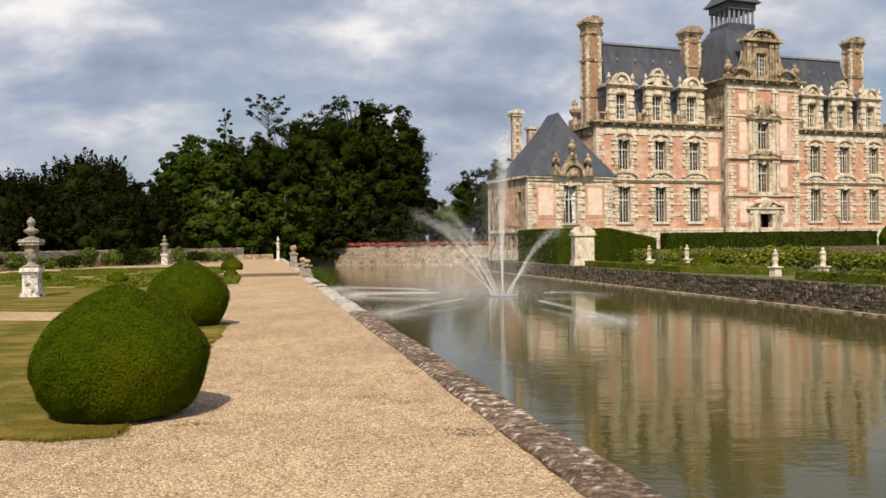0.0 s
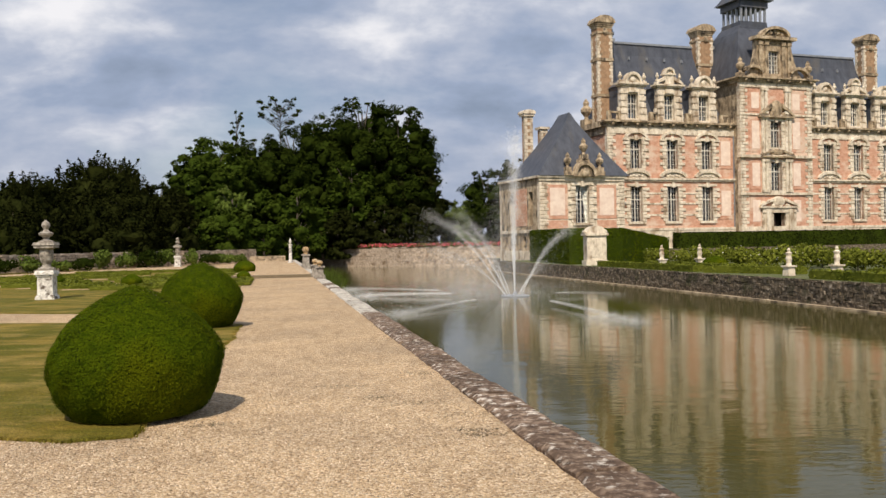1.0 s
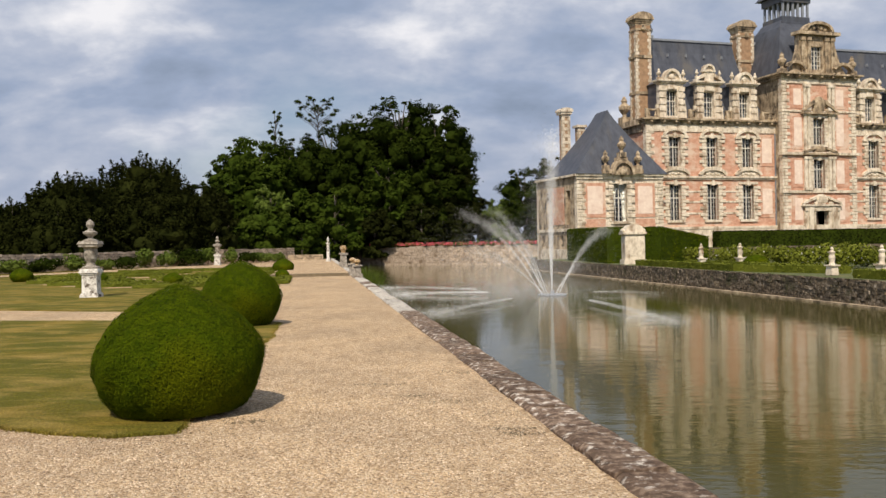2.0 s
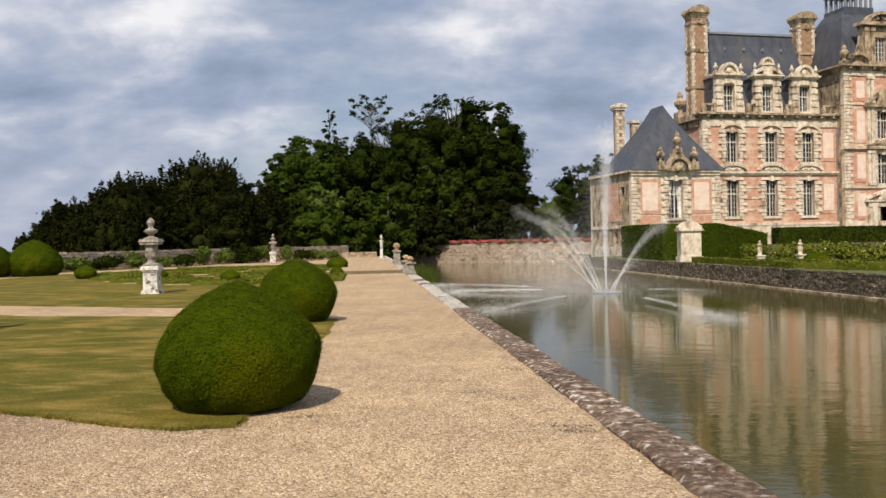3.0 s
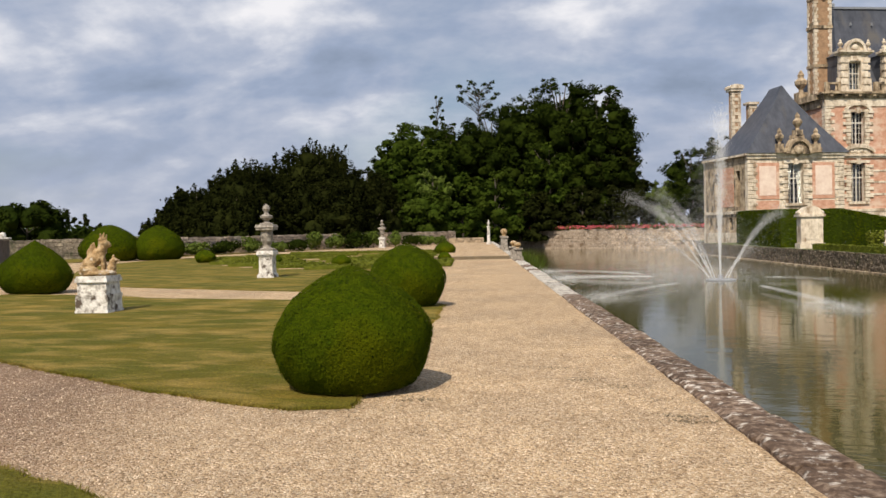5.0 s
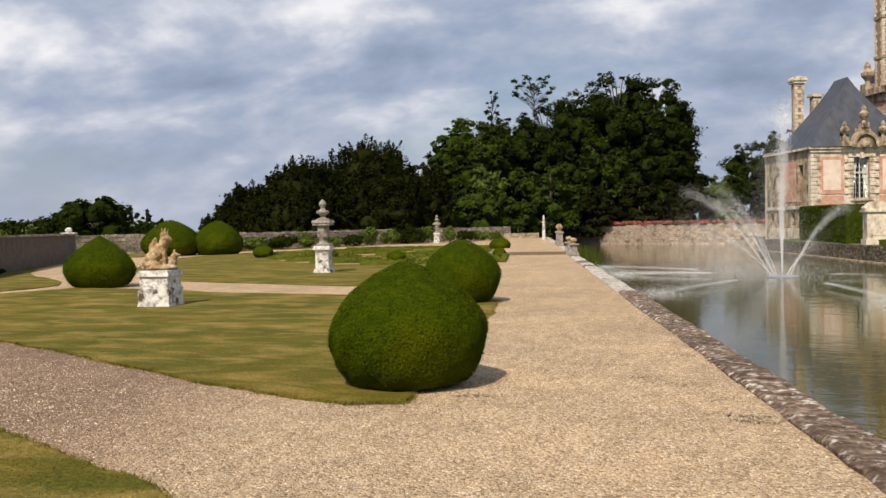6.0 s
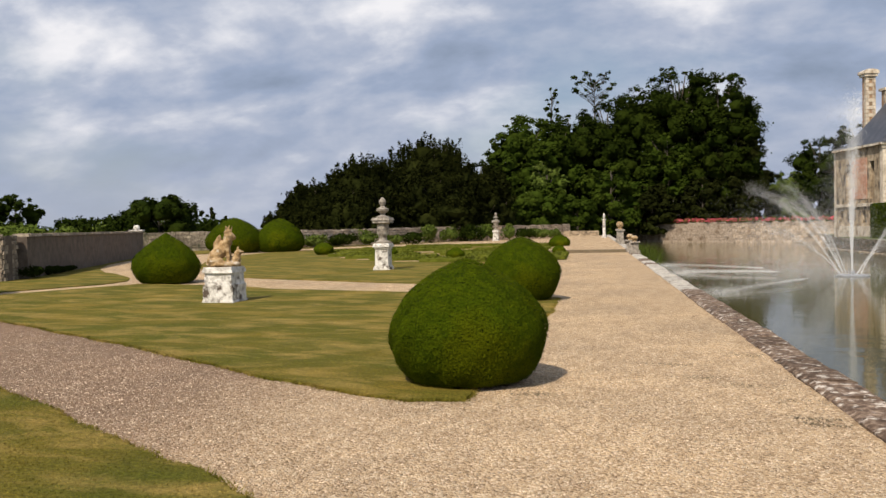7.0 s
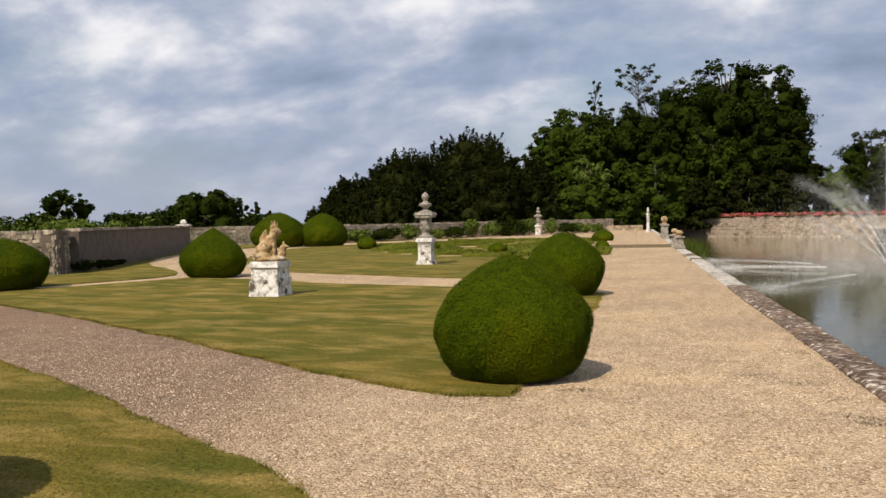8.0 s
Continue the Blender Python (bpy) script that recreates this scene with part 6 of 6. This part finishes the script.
from_arrays("blades", rv.tolist(), np.arange(3 * n).reshape(n, 3).tolist(), M_LEAF_PALE, reeds)["kind"] = "stuff"


# roses along the wall across the moat's end
for k in range(22):
    a = ROSE0.lerp(ROSE1, (k + 0.3) / 22)
    shrub("rose_bush", a.x - 0.1, a.y + 0.55, 1.28, 0.8, 0.55, M_LEAF_PALE, "red flowering rose bush trailing along the wall top", 400 + k, leaf=0.13, n=500, flowers=(M_ROSE, 120 + (k * 137) % 380, 0.17), group="roses on the wall")

# ---- island garden ----
def gate_pier(x, y, turn):
    ob = empty("stone_pier", pose(x, y, 0, 0, 0, turn), "pale cream stone pier with curved carved top", "pier")
    bm = bmesh.new()
    box(bm, -0.82, 0.82, -0.55, 0.55, 0, 0.35)
    box(bm, -0.72, 0.72, -0.47, 0.47, 0.35, 2.15)
    box(bm, -0.45, 0.45, -0.5, 0.5, 0.6, 1.9)
    box(bm, -0.86, 0.86, -0.6, 0.6, 2.15, 2.32)
    prism(bm, arc(0, 2.32, 0.72, 0.55, 0, 180, 12), -0.5, 0.5)
    for s in (-1, 1):
        ball(bm, s * 0.75, 0, 2.42, 0.16, 0.4, 0.16, 8)
    bmesh.ops.recalc_face_normals(bm, faces=bm.faces[:])
    part("body", bm, M_STONE, ob)


gate_pier(10.6, 63.6, 8)


def statuette(x, y, h, turn, seed):
    bm = bmesh.new()
    s = h / 1.3
    box(bm, -0.2 * s, 0.2 * s, -0.2 * s, 0.2 * s, 0, 0.42 * s, 0.02)
    box(bm, -0.25 * s, 0.25 * s, -0.25 * s, 0.25 * s, 0.42 * s, 0.48 * s)
    lathe(bm, [(0.14 * s, 0.48 * s), (0.11 * s, 0.6 * s), (0.15 * s, 0.8 * s), (0.11 * s, 0.95 * s), (0.16 * s, 1.07 * s), (0.06 * s, 1.14 * s), (0.08 * s, 1.22 * s), (0.03 * s, 1.32 * s)], 10, 0.02 * (seed - 2), 0)
    ob = part("garden_ornament", bm, M_STONE)
    ob.matrix_basis = pose(x, y, 0.02, 0, 0, turn)
    tagged(ob, "small pale carved stone ornament on a plinth", "ornament", group="ornaments on the bank")


for k, (x, y, h) in enumerate(((13.4, 55.1, 1.4), (15.9, 55.6, 1.4), (15.4, 39.9, 1.25), (17.3, 39.3, 1.3))):
    statuette(x, y, h, 10 * k, k)

hedge("tall_hedge", 8.2, 80.0, 9.9, 66.5, 1.6, 0.0, 2.8, 2.7, M_YEW, "tall clipped green hedge before the pavilion", 501, leaf=0.08, density=200)
hedge("tall_hedge", 12.3, 67.0, 17.2, 72.5, 2.2, 0.0, 2.7, 1.9, M_YEW, "tall clipped green hedge beside the stone pier", 502, leaf=0.08, density=200, round_top=0.2)


def chl(s, d):
    return CH @ Vector((s, d, 0))


# the raised terrace before the chateau with its retaining wall
bm = bmesh.new()
box(bm, -2.0, 60.0, -13.0, 40.0, -0.2, 0.85)
ob = part("terrace", bm, M_FIELD)
ob.matrix_basis = CH
tagged(ob, "raised grass terrace round the chateau", "terrace", kind="structure")
bm = bmesh.new()
box(bm, -2.1, 60.0, -13.3, -13.004, -0.2, 0.92)
ob = part("terrace_wall", bm, M_MOAT_STONE)
ob.matrix_basis = CH
tagged(ob, "low weathered stone retaining wall of the terrace", "wall", kind="structure")
a, b = chl(2.0, -9.0), chl(28.0, -9.0)
hedge("long_hedge", a.x, a.y, b.x, b.y, 1.2, 0.85, 1.5, 1.5, M_LEAF_DARK, "long dark clipped hedge on the terrace", 503, leaf=0.11, density=110)
for s, d, r in ((23.5, -8.0, 0.9), (30.5, -9.5, 1.5)):
    c = chl(s, d)
    topiary("topiary", c.x, c.y, r, r * 1.5 + 1.1, "rounded clipped yew on the terrace", 5000, 0.1, 60 + int(s))
for k in range(26):
    c = guv(25.5 + (k % 2) * 2.2 + rs.uniform(-0.4, 0.4), 62 - 1.9 * k)
    if c.y > 18:
        shrub("rose_shrub", c.x, c.y, 0.0, rs.uniform(1.1, 1.5), rs.uniform(0.9, 1.25), M_BOX, "leafy green rose shrub with pale flowers", 600 + k, leaf=0.12, n=1100, flowers=(M_CURTAIN, 25, 0.08), group="shrubs on the bank")
for k, (v0, u0, v1, u1) in enumerate(((19.6, 58, 19.6, 44), (21.8, 55, 21.8, 38), (19.8, 34, 19.8, 14), (22.6, 34, 22.6, 12), (19.6, 43, 21.8, 38))):
    a, b = guv(v0, u0), guv(v1, u1)
    hedge("box_hedge", a.x, a.y, b.x, b.y, 0.6, 0.0, 0.35, 0.35, M_BOX, "low clipped box hedge edging the bank", 520 + k, leaf=0.07, density=150)
for k, (v, u, r) in enumerate(((23.3, 49, 0.7), (22.2, 30.5, 0.8), (23.6, 27.5, 0.9))):
    c = guv(v, u)
    topiary("topiary", c.x, c.y, r, r * 0.95, "low rounded clipped shrub on the bank", 4000, 0.07, 90 + k)


# ---- fountain ----
fountain = empty("fountain", pose(3.35, 45.1, WATER_Z), "moat fountain with arching white water jets", "fountain")
bm = bmesh.new()
lathe(bm, [(0.75, -0.1), (0.75, 0.04), (0.7, 0.07), (0.12, 0.08), (0.09, 0.22), (0.05, 0.26)], 16)
part("nozzle", bm, M_LEAD, fountain)


def jet(name, n, path, spread, size, rg, start=0.0, mat=None, flat=1.0):
    """Droplets along a path(t) that fan out as they fly."""
    t = start + (1 - start) * rg.uniform(0, 1, n) ** 1.15
    p = np.stack([path(v) for v in t])
    ahead = np.stack([path(v + 0.02) for v in t]) - p
    p += rg.normal(0, 1, (n, 3)) * (0.012 + spread * t[:, None] ** 1.5) * np.array([1, 1, flat])
    p[:, 2] = np.maximum(p[:, 2], 0.01)
    # each drop is a short streak along its flight
    d = ahead / (np.linalg.norm(ahead, axis=1, keepdims=True) + 1e-9)
    side = np.cross(d, rg.normal(0, 1, (n, 3)))
    side /= np.linalg.norm(side, axis=1, keepdims=True) + 1e-9
    s_ = size * rg.uniform(0.5, 1.3, (n, 1))
    v = np.stack([p - d * s_ * 3, p + side * s_ * 0.5, p + d * s_ * 3, p - side * s_ * 0.5], axis=1).reshape(-1, 3)
    f = np.arange(4 * n).reshape(n, 4)
    from_arrays(name, v.tolist(), f.tolist(), mat or M_SPRAY, fountain)["kind"] = "stuff"


rg = np.random.default_rng(77)
jet("plume", 18000, lambda t: np.array([0.25 * t * t - 0.1 * t, 0.1, 8.4 * t]), 0.24, 0.013, rg)
for ex, ey, top, n in ((-4.6, 0.6, 4.2, 2600), (-3.2, 1.6, 3.7, 2600), (-2.3, -1.2, 3.5, 2200), (-4.0, -1.6, 2.3, 1800), (-3.0, 3.0, 4.4, 1600), (3.0, 0.4, 3.3, 2600), (1.9, 2.2, 1.5, 1200)):
    jet("arching_jet", n * 4, lambda t: np.array([ex * (0.12 + 0.88 * t), ey * (0.12 + 0.88 * t), 0.1 + top * t * (1.75 - 0.75 * t)]), 0.2, 0.0066, rg)
for ex, ey, n in ((-6.6, 55.0, 5200), (-4.9, 47.0, 5200), (-2.2, 33.5, 5200), (6.2, 28.6, 9000), (8.6, 44.3, 900)):
    ex, ey = ex - 3.35, ey - 45.1
    jet("low_jet", n, lambda t: np.array([ex * t, ey * t, 0.04 + 0.5 * t * (1 - t)]), 0.2, 0.010, rg, start=0.4, flat=0.3)
# drifting mist round the jets
def mist(name, n, middle, spread, size):
    p = rg.normal(0, 1, (n, 3)) * np.array(spread) + np.array(middle)
    p[:, 2] = np.abs(p[:, 2]) + 0.02
    lv, lf = leaves(p, rg.normal(0, 1, (n, 3)), size, rg, tilt=1.0, long=1.2)
    from_arrays(name, lv.tolist(), lf.tolist(), M_MIST, fountain)["kind"] = "stuff"


mist("mist", 50000, (-2.0, 0.5, 1.3), (1.9, 1.5, 1.1), 0.042)
mist("mist", 22000, (-0.3, 0.2, 4.2), (0.5, 0.4, 2.1), 0.032)
mist("mist", 24000, (-2.0, 0.0, 0.0), (2.6, 4.0, 0.4), 0.05)
for ex, ey in ((-6.2, 53.5), (-4.6, 46.5), (-2.0, 34.5), (5.6, 30.5)):
    mist("mist", 2600, (ex - 3.35, ey - 45.1, 0.0), (0.7, 1.3, 0.1), 0.05)

# ---- trees ----
def crown_limbs(bm, h, tips, trunk_h, thick=1.0, reach=0.25):
    """A tapered trunk, and limbs that rise from it into the clumps."""
    lathe(bm, [(0.035 * h, -0.2), (0.024 * h, 0.06 * h), (0.02 * h, trunk_h * h), (0.012 * h * thick, 0.6 * h), (0.004 * h * thick, 0.9 * h)], 8)
    for tip in tips:
        base = Vector((0, 0, max(0.12 * h, tip.z - reach * h)))
        d = tip - base
        turn = d.to_track_quat("Z", "Y").to_matrix()
        n0 = len(bm.verts)
        lathe(bm, [(0.007 * h * thick, 0), (0.0025 * h * thick, d.length)], 5)
        bm.verts.ensure_lookup_table()
        for v in bm.verts[n0:]:
            v.co = base + turn @ v.co


def crown_core(blobs, mat, parent, seed):
    """The dense inner foliage that closes a crown: uneven leafy lumps, one mesh."""
    bm = bmesh.new()
    for cx, cy, cz, rx, rz in blobs:
        bmesh.ops.create_icosphere(bm, subdivisions=2, radius=1.0, matrix=Matrix.Translation((cx, cy, cz)) @ Matrix.Diagonal((rx, rx, rz, 1)))
    for v in bm.verts:
        v.co += noise.noise_vector(v.co * 0.9 + Vector((seed, 0, 0))) * 0.45
        v.co.z = max(v.co.z, 0.05)
    part("inner_foliage", bm, mat, parent)["kind"] = "stuff"


def tree(name, x, y, h, spread, label, seed, mat=None, trunk_h=0.3, puffs=40, per=420, leaf=0.42, flat=0.8, crown_lo=0.15, thin=False):
    """A trunk with limbs, and a crown of boughs, each a heap of small leafy sprays with gaps between."""
    rg = np.random.default_rng(seed)
    r = random.Random(seed)
    ob = empty(name, pose(x, y, 0), label, "tree")
    centres = []
    for k in range(puffs):
        f = crown_lo + (1 - crown_lo) * ((k + r.random()) / puffs)
        prof = math.sin(math.pi * min(1, max(0.02, (f - crown_lo) / (1 - crown_lo) * 0.80 + 0.12))) ** 0.55
        a = r.uniform(0, 2 * math.pi)
        q = spread * prof * math.sqrt(r.uniform(0.25, 1.0)) * 0.88
        s = spread * r.uniform(0.10, 0.24) * (0.7 if f > 0.85 else 1)
        centres.append((q * math.cos(a), q * math.sin(a), f * h - s * 0.4, s))
    bm = bmesh.new()
    crown_limbs(bm, h, [Vector(c[:3]) for c in centres[:: 3 if not thin else 1]], trunk_h, *((0.4, 0.07) if thin else (1.0, 0.25)))
    part("trunk", bm, M_BARK, ob, smooth=True)
    pts, nrm = [], []
    for cx, cy, cz, s in centres:
        n = int(per * (s / (spread * 0.2)) ** 2)
        sprays = max(4, n // 26)
        d = rg.normal(0, 1, (sprays, 3))
        d[:, 2] += 0.25
        d /= np.linalg.norm(d, axis=1, keepdims=True)
        hub = d * s * rg.uniform(0.5, 1.1, (sprays, 1)) * np.array([1, 1, flat])
        pick = rg.integers(0, sprays, n)
        off = rg.normal(0, 1, (n, 3)) * s * np.array([0.27, 0.27, 0.15])
        off[:, 2] -= 0.25 * np.hypot(off[:, 0], off[:, 1])      # sprays droop at their rims
        pts.append(hub[pick] + off + np.array([cx, cy, cz]))
        nrm.append(0.55 * d[pick] + np.array([0, 0, 0.75]) + off / s)
    if not thin:
        crown_core([(cx * 0.86, cy * 0.86, cz * 0.95, s * 0.95, s * 0.85) for cx, cy, cz, s in centres if cz < 0.9 * h], mat or M_LEAF, ob, seed)
    p, nn = np.concatenate(pts), np.concatenate(nrm)
    p[:, 2] = np.maximum(p[:, 2], 0.15)
    lv, lf = leaves(p, nn / np.linalg.norm(nn, axis=1, keepdims=True), leaf, rg, tilt=0.3)
    from_arrays("crown", lv.tolist(), lf.tolist(), mat or M_LEAF, ob)["kind"] = "stuff"
    return ob


def yew_tree(name, x, y, h, spread, label, seed, mat, plumes=420, per=50, leaf=0.17):
    """A broad dark dome of upswept feathery plumes reaching to the ground."""
    rg = np.random.default_rng(seed)
    ob = empty(name, pose(x, y, 0), label, "tree")
    f = rg.uniform(0.0, 1.0, plumes) ** 0.8
    a = rg.uniform(0, 2 * math.pi, plumes)
    wide = spread * np.sqrt(np.clip(1 - (0.93 * f) ** 2.3, 0, 1)) * (1 + 0.10 * np.sin(3 * a + seed) + 0.07 * np.sin(7 * a + 5 * f))
    deep = np.sqrt(rg.uniform(0.45, 1.0, plumes))
    root = np.stack([wide * deep * np.cos(a), wide * deep * np.sin(a), 0.94 * h * f * (0.55 + 0.45 * deep)], axis=1)
    aim = np.stack([np.cos(a) * (1.05 - f), np.sin(a) * (1.05 - f), 0.55 + 0.5 * f], axis=1) + rg.normal(0, 0.16, (plumes, 3))
    aim /= np.linalg.norm(aim, axis=1, keepdims=True)
    size = rg.uniform(0.5, 1.25, plumes) * (0.6 + 0.06 * spread)
    bm = bmesh.new()
    crown_limbs(bm, h, [Vector(p) for p in root[::9]], 0.3)
    part("trunk", bm, M_BARK, ob, smooth=True)
    crown_core([(*(root[k] * np.array([0.8, 0.8, 0.84])), 0.2 * spread, 0.2 * spread) for k in range(0, plumes, 6)] + [(0, 0, 0.4 * h, 0.6 * spread, 0.42 * h)], mat, ob, seed)
    pick = np.repeat(np.arange(plumes), per)
    t = rg.uniform(-0.4, 1.0, len(pick))
    girth = 0.30 * np.clip(1 - np.abs(t), 0.04, 1) * size[pick]
    p = root[pick] + aim[pick] * (t * size[pick])[:, None] + rg.normal(0, 1, (len(pick), 3)) * girth[:, None]
    p[:, 2] = np.maximum(p[:, 2], 0.1)
    side = p - root[pick]
    nn = aim[pick] * 0.3 + side / (np.linalg.norm(side, axis=1, keepdims=True) + 1e-6) + np.array([0, 0, 0.3])
    lv, lf = leaves(p, nn / np.linalg.norm(nn, axis=1, keepdims=True), leaf, rg, tilt=0.5, long=2.2)
    from_arrays("crown", lv.tolist(), lf.tolist(), mat, ob)["kind"] = "stuff"
    return ob


GREEN = "tall broad-leaved tree with a dense dark green crown"
YEWT = "dark spreading yew tree behind the stone wall"
WOOD = "smaller %s green tree at the wood's edge"
# M_LEAF_DARK here puts the shadow low in the wood into the leaf colour
for k, (x, y, h, sp, mat, puffs) in enumerate((
        (-6.8, 121, 21.0, 6.0, M_LEAF, 120), (-11.8, 122, 22.3, 6.3, M_LEAF, 120), (-16.5, 124, 20.4, 6.8, M_LEAF, 100), (-22.0, 125, 18.9, 6.2, M_LEAF, 90), (-31.2, 116, 16.3, 5.8, M_LEAF_MID, 90),
        (-26.6, 121, 17.3, 6.0, M_LEAF, 80), (-13.0, 118, 13.5, 4.6, M_LEAF_MID, 60), (-4.5, 120, 13.0, 4.6, M_LEAF_DARK, 60), (-2.0, 122, 8.2, 3.6, M_LEAF_DARK, 40),
        (-36, 112, 10.0, 5.2, M_LEAF, 50), (-34.0, 116, 14.4, 4.6, M_LEAF_MID, 60), (-28.5, 118, 15.5, 5.2, M_LEAF_MID, 60),
        (-27.0, 109, 9.6, 3.1, M_LEAF_PALE, 45), (-26.5, 104.5, 6.2, 4.2, M_LEAF_MID, 60), (-22.5, 106, 5.0, 2.6, M_LEAF_MID, 35), (-19.6, 113, 9.2, 4.6, M_LEAF_MID, 60), (-14.5, 114, 6.5, 3.4, M_LEAF_DARK, 40), (-8.5, 116, 7.0, 3.8, M_LEAF_DARK, 40),
        (7.0, 152, 14.5, 6.0, M_LEAF, 60), (12.5, 150, 16.5, 6.0, M_LEAF, 60), (2.0, 150, 9.0, 4.5, M_LEAF_PALE, 40))):
    tree("tree", x, y, h, sp, GREEN if h > 12 else WOOD % ("pale" if mat is M_LEAF_PALE else "leafy"), 11 + k, mat=mat, puffs=int(puffs * 1.5), per=270, leaf=0.24, crown_lo=0.05)
tree("tree", -30.6, 127, 22.0, 1.8, "thin tall tree with sparse foliage above the wood", 41, puffs=26, per=150, leaf=0.2, crown_lo=0.6, thin=True)
tree("tree", -25.0, 131, 24.4, 4.2, "thin tall tree with sparse foliage above the wood", 42, puffs=30, per=170, leaf=0.2, flat=0.4, crown_lo=0.84, thin=True)
for k, (x, y, h, sp) in enumerate(((-36.5, 92, 11.8, 6.5), (-41.5, 86, 9.6, 5.5), (-45.5, 82, 6.6, 4.2), (-31.6, 96, 9.0, 3.8), (-47.0, 80, 4.0, 3.2), (-34.0, 88, 7.5, 5.0), (-40.0, 80, 6.0, 4.5))):
    yew_tree("yew_tree", x, y, h, sp, YEWT, 61 + k, M_LEAF_DARK, plumes=int(85 * sp))
# far left: trees and hedgerow beyond the side wall
tree("tree", -53.0, 66, 5.0, 4.3, "rounded dark tree beyond the garden wall", 81, mat=M_LEAF, puffs=75, per=260, leaf=0.18, crown_lo=0.0)
tree("tree", -110, 103, 7.6, 4.2, "open-crowned tree in the field beyond the wall", 82, mat=M_LEAF, puffs=40, per=200, leaf=0.35)
for k, (x, y, h) in enumerate(((-64.5, 90, 4.4), (-66.5, 90, 4.9), (-63.0, 91, 3.4))):
    tree("conifer", x, y, h, 0.9, "narrow dark conifer far beyond the garden", 84 + k, mat=M_LEAF_DARK, puffs=22, per=160, leaf=0.22, crown_lo=0.02)
rs = random.Random(5)
for k in range(26):
    f = k / 25
    x, y = -125 + 68 * f + rs.uniform(-1, 1), 92 - 12 * f + rs.uniform(-4, 4)
    shrub("hedgerow_bush", x, y, 0, rs.uniform(2.6, 4.0), rs.uniform(2.3, 3.6), M_LEAF if k % 2 else M_LEAF_PALE, "green field hedgerow bush beyond the wall", 700 + k, leaf=0.35, n=1100, group="hedgerow")
for k in range(7):
    x = -36.5 + 1.2 * k
    shrub("wall_top_plant", x, 23.9 + 0.25 * k + 0.5, 0, 0.8, 2.0 + rs.uniform(-0.1, 0.25), M_LEAF_PALE, "pale green shrub showing over the wall", 740 + k, leaf=0.1, n=900, group="shrubs behind the wall")
